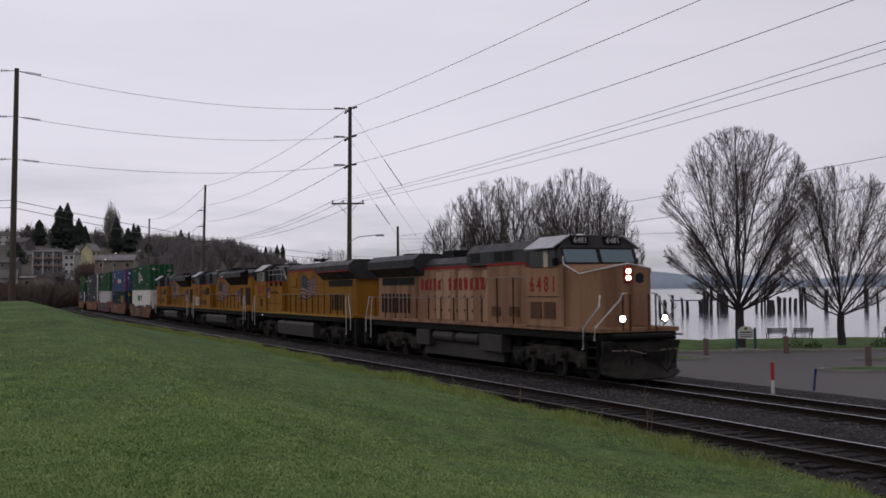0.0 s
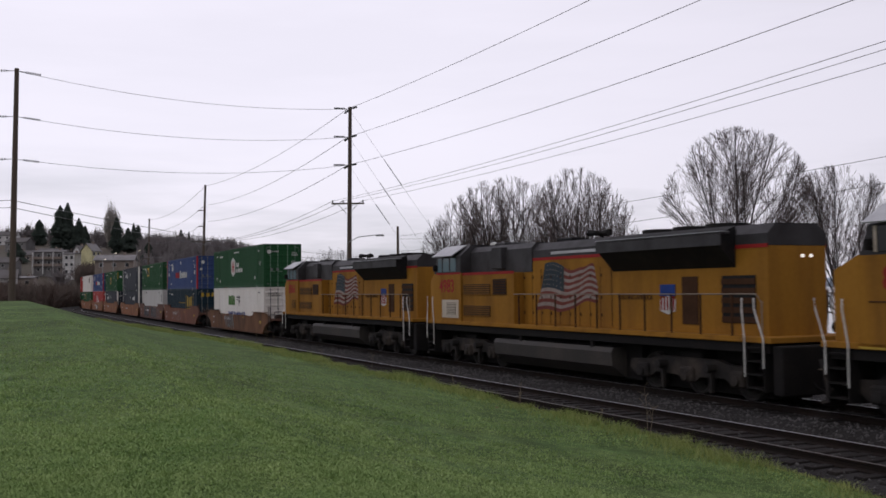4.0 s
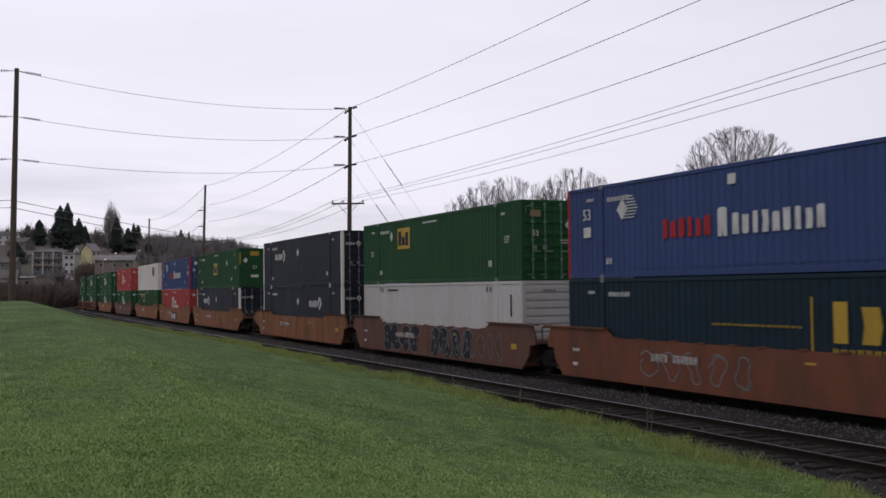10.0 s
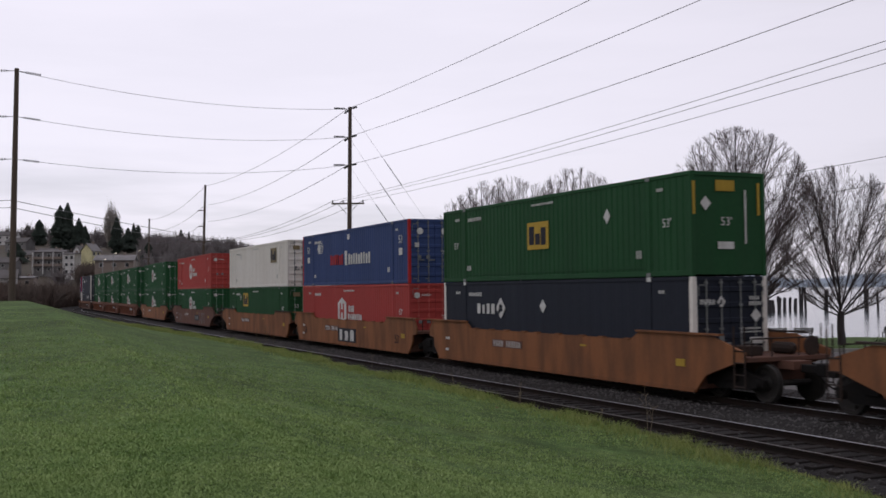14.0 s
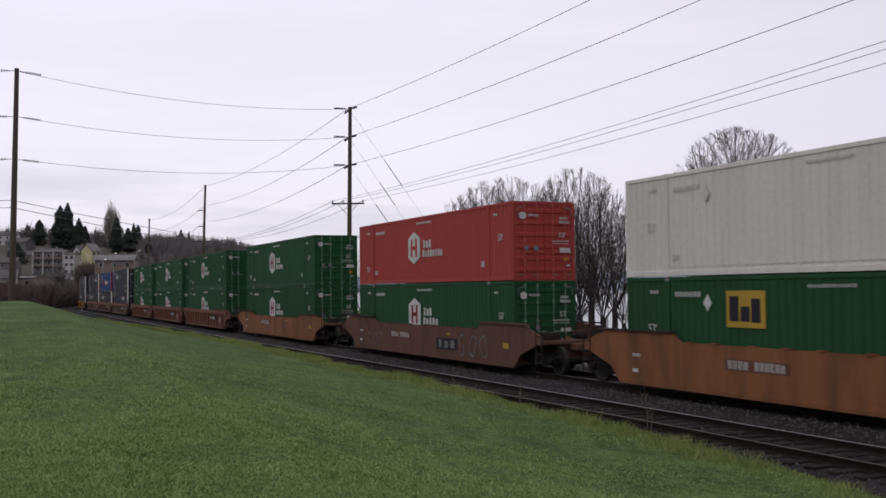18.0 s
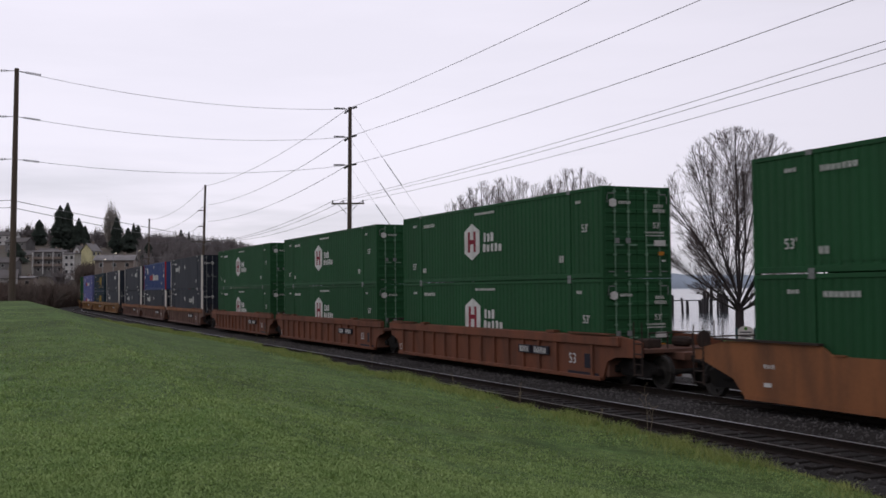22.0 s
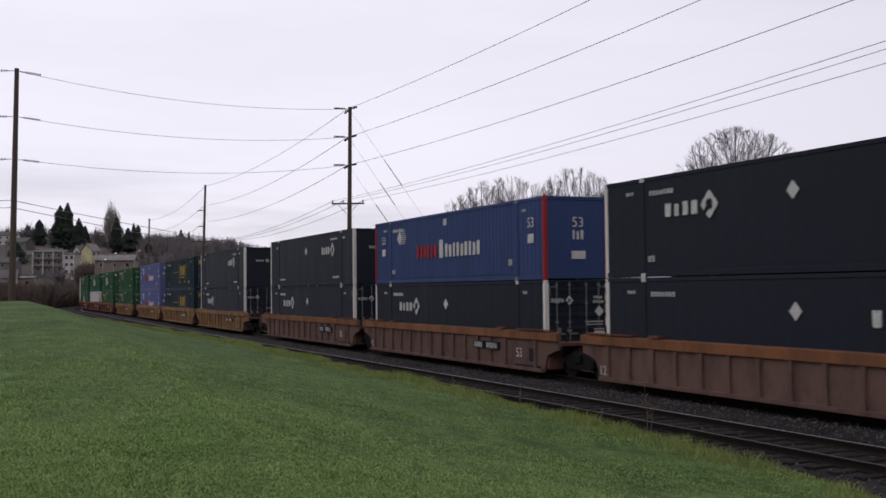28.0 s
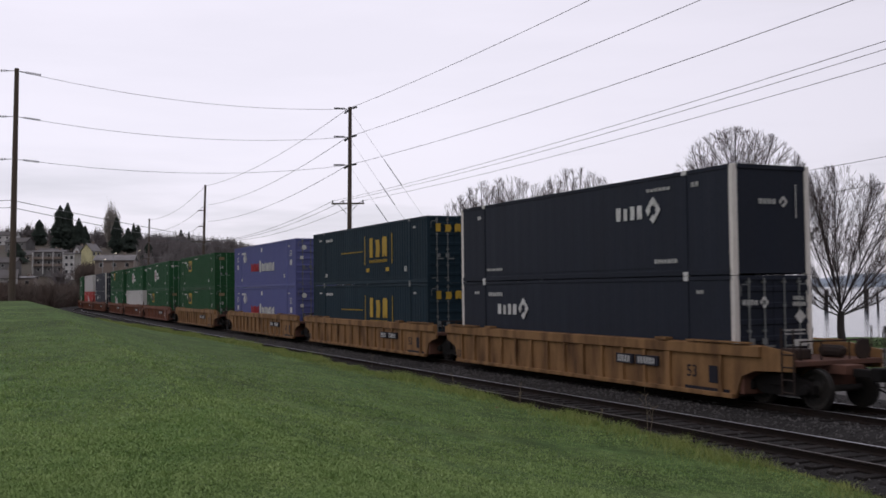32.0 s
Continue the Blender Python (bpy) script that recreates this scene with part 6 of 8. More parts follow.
            shield(th, 6.2 if sy < 0 else -6.3, 2.86, 0.5, 0.66, place)
            me = lettering("BUILDING AMERICA", 0.22, 1.0)
            me.transform(place @ pose(5.0 if sy < 0 else -4.95, -0.004, 2.87))
            part("slogan", me, RAIL_BROWN, th)
            part("weld_strip", boxes((3.24, 6.55, min(sy * 1.38, sy * 1.39), max(sy * 1.38, sy * 1.39), 2.16, 2.19)), RAIL_BROWN, th)
            for zz in (4.02, 4.32):
                part("roof_rail", tube(bmesh.new(), [(2.1, sy * 1.36, 3.66), (2.9, sy * 1.34, zz), (6.6, sy * 1.34, zz)], 0.02, 5), GALVANISED, th)
            for xx in (3.4, 4.4, 5.4, 6.4):
                part("rail_post", tube(bmesh.new(), [(xx, sy * 1.34, 3.55), (xx, sy * 1.34, 4.32)], 0.018, 5), GALVANISED, th)
            for xx in (3.2, 4.3, 5.5):
                part("bracket", boxes((xx - 0.08, xx + 0.08, min(sy * 1.37, sy * 1.5), max(sy * 1.37, sy * 1.5), 3.28, 3.56)), RAIL_BROWN, th)
            part("side_box", boxes((0.99, 2.04, min(sy * 1.04, sy * 1.12), max(sy * 1.04, sy * 1.12), 3.2, 3.74), bevel=0.02), body, th)
        if ge:
            c, d = sorted((sy * (1.19 if kind == "old" else 1.0), sy * (1.215 if kind == "old" else 1.02)))
            for x0, x1 in ((0.8, 1.6), (2.85, 3.45), (3.6, 4.25)) if kind == "old" else ((5.24, 5.89), (3.29, 3.89)):
                part("vent_opening", boxes((x0, x1, c, d, 3.98, 4.34 if kind == "old" else 4.5), bevel=0.008), BLACK, th)
        if kind == "old":
            for x0 in (2.6, 4.0):
                louvre(th, "side_grille", x0, x0 + 0.7, 1.95, 2.3, sy * 1.2, PEACH_GRIME, 6)
        # handrails with their posts
        x_end = 2.4 if kind == "old" else 2.9 if kind == "new" else 2.6
        rz = 2.62 if kind == "old" else 2.76
        rail = [(-10.1, sy * 1.46, 1.62), (-10.1, sy * 1.46, rz - 0.2), (-9.9, sy * 1.46, rz), (x_end, sy * 1.46, rz)]
        if kind == "old":
            rail += [(x_end + 0.3, sy * 1.46, 3.36), (5.75, sy * 1.46, 3.36)]
        part("handrail", tube(bmesh.new(), rail, 0.02, 6), RAIL_DULL, th)
        k = 0
        x = -9.0
        while x < (5.6 if kind == "old" else x_end):
            hwd = {"old": 0.028, "new": 0.042, "sd": 0.024}[kind]
            part("stanchion", boxes((x - hwd, x + hwd, sy * 1.46 - 0.02, sy * 1.46 + 0.02, 1.58, 3.36 if x > x_end else rz)), RAIL_BROWN, th)
            x += 1.1 if kind == "new" else 1.25
    # roof fittings
    part("exhaust_stack", boxes((-3.6, -2.4, -0.4, 0.4, 4.2, 4.62) if ge else (0.4, 1.5, -0.35, 0.35, 4.5, 4.7), bevel=0.04), BLACK, th)
    bm = bmesh.new()
    hx, hz = (-1.2, 4.28) if kind == "old" else (-0.6, 4.56) if kind == "new" else (-0.9, 4.55)
    tube(bm, [(hx, 0, hz - 0.05), (hx, 0, hz + 0.26)], 0.05, 6)
    for sy, dx in ((-0.25, 1), (0.0, -1), (0.25, 1)):
        tube(bm, [(hx, 0, hz + 0.2), (hx, sy, hz + 0.22), (hx + 0.42 * dx, sy, hz + 0.22)], 0.06, 8, 0.115)
    part("air_horn", bm, BLACK, th)
    part("antenna_dome", lathe(bmesh.new(), [(4.7, 0.16), (4.78, 0.15), (4.82, 0.06)], "z", (6.9, 0, 0), 12), WHITE, th)
    part("air_conditioner", boxes((5.0, 5.9, -0.5, 0.5, 4.58, 4.74), bevel=0.04), ROOF_GREY, th)
    # rear lamps
    for y in (-0.14, 0.14):
        part("rear_lamp", lathe(bmesh.new(), [(-9.83, 0.045), (-9.78, 0.04)], "x", (0, y - 0.3, 3.72), 10), SMALL_LAMP if kind != "old" else WHITE, th)
    if kind == "new":
        part("step_lamp", lathe(bmesh.new(), [(0, 0.05), (0.03, 0.04)], "y", (7.6, near * 1.47, 1.42), 8), SMALL_LAMP, th)
    return th


LOCOS = ((218.2, "old", "6481", PEACH, "sun-faded peach locomotive with lit headlights leading the train", False),
         (195.6, "new", "8213", YELLOW, "yellow locomotive with painted flag running cab last", True),
         (173.2, "sd", "4983", YELLOW, "yellow locomotive with pale louvred cab panel", True),
         (150.9, "sd", "8866", YELLOW, "yellow locomotive with flared black radiator and flag", True))
for s, kind, number, body, label, flip in LOCOS:
    rides(locomotive(kind, number, body, label, flip), s, 6.85, 0.0, flip)


# ---- road, kerb and park beyond the tracks ----
POST_WOOD = surface("reddish_timber", (0.17, 0.115, 0.10), 0.8, dirt=0.5, dirt_rgb=(0.09, 0.06, 0.05), grain=30, patch=2.5, streak=4)
BENCH_WOOD = surface("dark_bench_wood", (0.035, 0.028, 0.025), 0.7, grain=30, patch=2)
SIGN_POST = surface("blue_green_post_paint", (0.02, 0.07, 0.075), 0.6, grain=20)
MARK_POST_RED = surface("red_post_plastic", (0.45, 0.03, 0.03), 0.45, dirt=0.3, bump=0.0)
MARK_POST_WHITE = surface("white_post_plastic", (0.68, 0.66, 0.62), 0.5, dirt=0.35, bump=0.0)
POST_BLUE = surface("blue_post_plastic", (0.03, 0.04, 0.12), 0.5, dirt=0.3, bump=0.0)
BARK = surface("dark_bark", (0.055, 0.047, 0.05), 0.9, dirt=0.6, dirt_rgb=(0.07, 0.062, 0.062), grain=25, patch=2.5, streak=5, bump=0.02, spec=0.15)
TWIG = surface("twig_bark", (0.120, 0.096, 0.096), 0.9, dirt=0.5, dirt_rgb=(0.16, 0.13, 0.125), grain=5, patch=0.8, bump=0.0, spec=0.1)
PILE_WOOD = surface("wet_piling_wood", (0.030, 0.026, 0.030), 0.8, dirt=0.5, dirt_rgb=(0.05, 0.045, 0.05), grain=10, patch=1, streak=4)
LEAF = surface("evergreen_shrub", (0.020, 0.030, 0.014), 0.9, dirt=0.6, dirt_rgb=(0.05, 0.035, 0.03), grain=12, patch=3, bump=0.0, spec=0.15)

edge = [plan(s, 4.35) for s in (-42, -20, 0, 45)]
road = part("road", mesh_from("road", [(x, y, -0.33) for x, y in edge] + [(95, -20, -0.33), (95, 51.4, -0.33), (9.5, 51.4, -0.33), (3.0, 55.5, -0.33)], [tuple(range(8))]), ASPHALT)
tagged(road, "grey asphalt car park road beyond the tracks", "road", kind="structure")


def kerb_strip(points, label, w=0.16, z0=-0.45, z1=-0.19):
    """A kerb along points in x and y, each stone a part of its own."""
    th = tagged(new("kerb"), label, "kerb", kind="structure")
    for (xa, ya), (xb, yb) in zip(points, points[1:]):
        ln = math.hypot(xb - xa, yb - ya)
        k = max(1, round(ln / 1.5))
        turn = math.degrees(math.atan2(yb - ya, xb - xa))
        for i in range(k):
            f = (i + 0.5) / k
            part("kerb_stone", boxes((-ln / k / 2 + 0.008, ln / k / 2 - 0.008, -w / 2, w / 2, z0, z1), bevel=0.012), KERB, th,
                 at=pose(xa + (xb - xa) * f, ya + (yb - ya) * f, 0, 0, 0, turn))
    return th


kerb_strip([(9.5, 51.5), (13.0, 51.5), (16.0, 51.9), (20.0, 51.8), (34.0, 51.2), (60.0, 50.2)], "low grey concrete kerb along the park lawn")


def island(cx, cy, rx, ry, turn):
    """A low grassed traffic island with a kerb round it."""
    pts = []
    for i in range(20):
        a = 2 * math.pi * i / 20
        c, s = rx * math.cos(a), ry * math.sin(a)
        pts.append((cx + c * math.cos(turn) - s * math.sin(turn), cy + c * math.sin(turn) + s * math.cos(turn)))
    th = tagged(new("traffic_island"), "low grassed traffic island edged with kerb", "traffic island")
    vs = [(x, y, -0.24) for x, y in pts] + [(cx, cy, -0.16)]
    part("turf", mesh_from("turf", vs, [(i, (i + 1) % 20, 20) for i in range(20)], True), GRASS, th)
    bm = bmesh.new()
    for i in range(20):
        (xa, ya), (xb, yb) = pts[i], pts[(i + 1) % 20]
        da, db = 1 + 0.15 / max(rx, ry), 1 + 0.15 / max(rx, ry)
        o = [(xa, ya), (xb, yb), (cx + (xb - cx) * db, cy + (yb - cy) * db), (cx + (xa - cx) * da, cy + (ya - cy) * da)]
        lo = [bm.verts.new((x, y, -0.36)) for x, y in o]
        hi = [bm.verts.new((x, y, -0.22)) for x, y in o]
        bm.faces.new(hi)
        for j in range(4):
            q = (j + 1) % 4
            bm.faces.new((lo[j], lo[q], hi[q], hi[j]))
    bmesh.ops.recalc_face_normals(bm, faces=bm.faces)
    part("kerb_ring", bm, KERB, th)


island(18.6, 39.6, 4.2, 1.0, radians(-8))
island(22.5, 45.0, 4.6, 0.8, radians(-5))
island(10.6, 47.2, 1.3, 0.5, radians(5))

for x, y, h in ((12.6, 50.3, 0.75), (16.7, 51.0, 0.78), (16.6, 40.9, 0.85), (24.0, 47.0, 0.8)):
    th = tagged(new("timber_bollard"), "reddish square timber bollard beside the road", "bollard", "bollards by the road")
    th.matrix_basis = pose(x, y, -0.33, 0, 0, 12)
    part("post", boxes((-0.1, 0.1, -0.1, 0.1, -0.1, h), bevel=0.025), POST_WOOD, th)
    part("cap", boxes((-0.11, 0.11, -0.11, 0.11, h, h + 0.04), bevel=0.015), POST_WOOD, th)

th = tagged(new("marker_post"), "red and white plastic marker post by the track", "marker post")
th.matrix_basis = pose(9.83, 31.32, -0.38)
part("white_sleeve", lathe(bmesh.new(), [(-0.1, 0.055), (0.52, 0.055)], "z", (0, 0, 0), 12), MARK_POST_WHITE, th)
part("red_sleeve", lathe(bmesh.new(), [(0.52, 0.056), (1.04, 0.056), (1.06, 0.04)], "z", (0, 0, 0), 12), MARK_POST_RED, th)
th = tagged(new("marker_stake"), "thin dark blue leaning marker stake", "marker post")
th.matrix_basis = pose(11.54, 32.7, -0.38, 0, 6, 0)
part("blade", boxes((-0.04, 0.04, -0.012, 0.012, -0.1, 0.74), bevel=0.006), POST_BLUE, th)
part("reflector", boxes((-0.035, 0.035, -0.018, -0.012, 0.56, 0.70)), MARK_BLUE, th)

# park sign
th = tagged(new("park_sign"), "white gabled park notice board on blue-green posts", "sign")
th.matrix_basis = pose(15.15, 52.4, -0.22, 0, 0, -6) @ Matrix.Diagonal((0.84, 0.84, 0.84, 1))
bm = prism(bmesh.new(), [(-0.46, 0.66), (0.46, 0.66), (0.46, 1.18), (0.28, 1.34), (0.0, 1.42), (-0.28, 1.34), (-0.46, 1.18)], -0.03, 0.03)
brd = part("board", bm, MARK_POST_WHITE, th)
for x in (-0.54, 0.54):
    part("post", boxes((x - 0.07, x + 0.07, -0.07, 0.07, -0.1, 1.30), bevel=0.015), SIGN_POST, th)
part("footing", boxes((-0.8, 0.8, -0.25, 0.25, -0.12, 0.05), bevel=0.02), KERB, th)
part("lettering_bar", boxes((-0.34, 0.34, -0.04, -0.03, 1.00, 1.07), (-0.36, 0.36, -0.04, -0.03, 0.86, 0.90), (-0.30, 0.30, -0.04, -0.03, 0.74, 0.79)), MARK_DARK, brd)
part("emblem", lathe(bmesh.new(), [(-0.042, 0.09), (-0.03, 0.1)], "y", (0, 0, 1.24), 12), MARK_GREEN, brd)


def bench(x, y, turn):
    th = tagged(new("park_bench"), "dark slatted park bench facing the water", "bench", "benches along the shore")
    th.matrix_basis = pose(x, y, float(height(x, y)) - 0.02, 0, 0, turn) @ Matrix.Diagonal((0.72, 0.72, 0.72, 1))
    for k in range(3):
        part("seat_slat", boxes((-0.85, 0.85, -0.22 + 0.15 * k, -0.10 + 0.15 * k, 0.42, 0.46), bevel=0.008), BENCH_WOOD, th)
    for k in range(3):
        part("back_slat", boxes((-0.85, 0.85, -0.30 - 0.02 * k, -0.26 - 0.02 * k, 0.52 + 0.13 * k, 0.62 + 0.13 * k), bevel=0.008), BENCH_WOOD, th)
    for sx in (-0.7, 0.7):
        bm = prism(bmesh.new(), [(-0.32, 0.0), (-0.24, 0.0), (-0.22, 0.38), (0.2, 0.38), (0.2, 0.0), (0.28, 0.0), (0.28, 0.44), (-0.22, 0.44), (-0.30, 0.92), (-0.36, 0.92)], -0.03, 0.03)
        bmesh.ops.transform(bm, matrix=Matrix.Translation((sx, 0, 0)) @ Matrix.Rotation(radians(90), 4, "Z"), verts=bm.verts)
        part("leg_frame", bm, BENCH_WOOD, th)


for x, y in ((20.0, 62.9), (21.55, 62.8), (27.0, 62.9)):
    bench(x, y, 2)

# rail along the water's edge far off to the side of the sign
for k in range(4):
    x = 9.0 + 1.5 * k
    th = tagged(new("shore_rail"), "low dark rail at the water's edge", "rail", "shore rails")
    th.matrix_basis = pose(x, 62.5, -0.21)
    part("bar", boxes((-0.78, 0.78, -0.05, 0.05, 0.30, 0.40), bevel=0.01), PILE_WOOD, th)
    part("stub", boxes((-0.06, 0.06, -0.06, 0.06, -0.1, 0.30), bevel=0.01), PILE_WOOD, th)


# ---- pilings in the water ----
def piling(x, y, h, lean, r=0.2):
    th = tagged(new("piling"), "old dark timber piling standing in the water", "piling", "old pilings in the water")
    th.matrix_basis = pose(x, y, -2.5)
    part("timber", tube(bmesh.new(), [(0, 0, -3.0), (lean * 0.5, 0, h * 0.5), (lean, 0, h)], r, 8, r * 0.85), PILE_WOOD, th)


rng = random.Random(11)
PILES = ((1166, 1.0, 1), (1176, 0.8, 2), (1188, 1.05, 1), (1207, 0.95, 1), (1215, 0.75, 1), (1240, 0.85, 3), (1247, 1.3, 2), (1258, 1.5, 2), (1268, 1.45, 1), (1276, 1.1, 4), (1285, 0.95, 3),
         (1336, 0.9, 1), (1345, 0.8, 1), (1352, 1.4, 1), (1358, 0.8, 3), (1366, 0.8, 2), (1376, 0.85, 4), (1384, 0.8, 2), (1396, 0.8, 2), (1403, 0.75, 2), (1417, 1.5, 2), (1424, 1.45, 1),
         (1460, 1.35, 2), (1530, 1.3, 2), (1552, 1.2, 1))
for px, h, k in PILES:
    for j in range(k):
        d = rng.uniform(205, 232)
        xx = (px + rng.uniform(-3, 3) * (k > 1) - 784) / 1843 * d
        piling(xx, d, h * 3.4 + rng.uniform(-0.3, 0.3), rng.uniform(-0.3, 0.3), rng.uniform(0.24, 0.36))
th = tagged(new("pier_beam"), "thin dark beam resting across old pilings", "beam")
part("beam", boxes((46.5, 60.0, 213.9, 214.2, 0.05, 0.25)), PILE_WOOD, th)

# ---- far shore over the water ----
# aerial haze is put into the ridge's pale blue base colour
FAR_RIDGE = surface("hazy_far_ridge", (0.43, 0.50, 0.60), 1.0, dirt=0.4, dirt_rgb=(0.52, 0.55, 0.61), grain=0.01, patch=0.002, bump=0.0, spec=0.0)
vs, fs = [], []
for i in range(61):
    a = radians(-12 + i * 1.0)
    h = 44 + 14 * math.sin(i * 0.35) + 6 * math.sin(i * 1.13 + 1)
    x, y = 3900 * math.sin(a), 3900 * math.cos(a)
    vs += [(x, y, -3), (x, y, h), (x * 1.1, y * 1.1, h * 0.9), (x * 1.1, y * 1.1, -3)]
    if i:
        for k in range(3):
            fs.append((4 * i - 4 + k, 4 * i + k, 4 * i + k + 1, 4 * i - 3 + k))
tagged(part("backdrop", mesh_from("backdrop", vs, fs, True), FAR_RIDGE), "wooded ridge across the water with blue haze in its colour", "far shore", kind="structure")


# ---- bare trees ----
def bare_tree(seed, height_m, spread_m, fork, limbs, dense=1.0, widest=70, thin=0.0062):
    """Trunk-and-limb mesh and twig mesh of a leafless tree with a fan-shaped crown."""
    rng = random.Random(seed)
    wood, twig = bmesh.new(), bmesh.new()
    cz = fork + (height_m - fork) * 0.50
    rz, rx = (height_m - fork) * 0.52, spread_m

    def envelope(p, d):
        """How far along d from p the crown's edge is."""
        q, v = Vector((p.x / rx, p.y / rx, (p.z - cz) / rz)), Vector((d.x / rx, d.y / rx, d.z / rz))
        a, b, c = v.dot(v), q.dot(v), q.dot(q) - 1
        disc = b * b - a * c
        return (-b + math.sqrt(disc)) / a if disc > 0 else 0.5

    def grow(p, d, length, r, level):
        n = 4 if level < 2 else 3 if level == 2 else 2 if level == 3 else 1
        pts, dd = [p.copy()], d.copy()
        for i in range(n):
            dd = (dd + Vector((rng.uniform(-1, 1), rng.uniform(-1, 1), rng.uniform(-0.4, 1.0))) * (0.09 if level < 2 else 0.14)).normalized()
            pts.append(pts[-1] + dd * length / n)
        bm = wood if level < 2 else twig
        tube(bm, pts, r, 6 if level == 0 else 5 if level == 1 else 3, max(r * 0.35, 0.0045))
        if level >= 4:
            return
        k = {0: 17, 1: 8, 2: 4, 3: 2}[level]
        k = max(2, round(k * dense))
        for i in range(k):
            f = min(0.14 + 0.85 * ((i + rng.random()) / k) ** 0.72, 0.98)
            j = min(int(f * n), n - 1)
            q = pts[j].lerp(pts[j + 1], f * n - j)
            away = Vector((q.x, q.y, 0)) * 0.5 / max(rx, 0.1) + Vector((rng.uniform(-1, 1), rng.uniform(-1, 1), rng.uniform(-0.3, 0.8)))
            nd = (dd + away.normalized() * rng.uniform(0.40, 0.80)).normalized()
            ln = min(length * (rng.uniform(0.24, 0.50) if level < 1 else rng.uniform(0.30, 0.58)) * (1.1 - 0.25 * f), envelope(q, nd) * rng.uniform(0.7, 1.08))
            if ln > 0.12:
                grow(q, nd, ln, max(r * (1 - f * 0.6) * 0.5, thin), level + 1)

    tr = 0.0165 * height_m + 0.03
    tube(wood, [(0, 0, -0.3), (0.03, 0, 0.35), (0, 0.04, fork * 0.6), (0.0, 0.0, fork + 0.3)], tr * 1.25, 10, tr * 0.95)
    base = Vector((0, 0, fork))
    for i in range(limbs):
        a = 2.4 * i + rng.uniform(-0.3, 0.3)
        lean = radians(4 + (widest - 4) * (i / (limbs - 1)) ** 0.85)
        d = Vector((math.sin(lean) * math.cos(a), math.sin(lean) * math.sin(a), math.cos(lean)))
        o = base + Vector((d.x, d.y, rng.uniform(-0.3, 0.5))) * 0.18 + Vector((0, 0, 1.1 * (1 - i / limbs) * rng.random()))
        grow(o, d, envelope(o, d) * rng.uniform(0.93, 1.0), tr * rng.uniform(0.20, 0.31), 0)
    out = []
    for nm, bm in (("trunk", wood), ("crown", twig)):
        me = bpy.data.meshes.new(nm)
        bm.to_mesh(me)
        bm.free()
        out.append(me)
    return out


TREE_MESHES = {"broad": bare_tree(3, 11.4, 4.2, 1.8, 24, 1.0, 72), "second": bare_tree(8, 10.6, 3.8, 1.7, 20, 1.0, 72), "slim": bare_tree(5, 11.0, 2.9, 1.4, 15, 0.8),
               "upright": bare_tree(12, 11.0, 2.4, 2.0, 12, 0.72, 48, 0.010), "stemmed": bare_tree(14, 11.0, 2.2, 1.0, 11, 0.72, 42, 0.010), "far": bare_tree(6, 10.8, 3.6, 1.6, 11, 0.55, thin=0.012)}


def tree(kind, x, y, turn, scale, label):
    z = float(height(x, y))
    th = tagged(new("bare_tree"), label, "tree", "bare trees along the shore")
    th.matrix_basis = pose(x, y, z, 0, 0, turn) @ Matrix.Diagonal((scale, scale, scale, 1))
    for me, mat in zip(TREE_MESHES[kind], (BARK, TWIG)):
        part(me.name.split(".")[0], me, mat, th)


tree("broad", 15.46, 54.5, 0, 1.0, "large leafless tree with a fan-shaped crown")
tree("second", 21.17, 55.6, 40, 0.90, "leafless spreading tree on the park lawn")
tree("slim", 29.0, 57.0, 80, 0.9, "leafless tree at the edge of the park")
ROW = ((783, 84.0, 8.8), (800, 81.0, 9.8), (818, 84.0, 10.7), (838, 80.0, 10.9), (860, 83.0, 11.7), (884, 80.0, 11.6), (908, 82.0, 11.9), (932, 79.0, 11.2), (956, 81.0, 11.3), (979, 77.5, 11.2), (1001, 74.5, 11.6), (1024, 72.0, 11.4), (1046, 70.0, 10.9), (1066, 68.0, 10.3), (1086, 66.5, 9.1), (1102, 65.5, 7.7), (1012, 76.0, 11.2), (870, 79.0, 10.9))
for i, (bearing, d, h) in enumerate(ROW):
    tree(("upright", "stemmed")[i % 2], (bearing - 784) / 1843 * d, d, 67 * i, h / 11.0, "leafless upright tree in a row by the shore")
for px, d, k, turn, sc in ((540, 170, "far", 77, 0.8), (556, 190, "far", 99, 0.9), (590, 180, "far", 222, 1.0), (640, 170, "far", 301, 0.95), (655, 190, "far", 45, 1.0), (684, 165, "far", 130, 0.9), (720, 180, "far", 275, 1.0), (752, 185, "far", 88, 1.0), (785, 160, "far", 10, 0.85), (575, 150, "far", 20, 0.86), (612, 165, "far", 140, 0.9), (668, 155, "far", 70, 0.76), (700, 175, "far", 10, 0.75), (738, 160, "far", 190, 0.82), (765, 150, "far", 250, 0.8)):
    tree(k, (px - 784) / 1843 * d, d, turn, sc, "distant leafless tree beyond the railway")

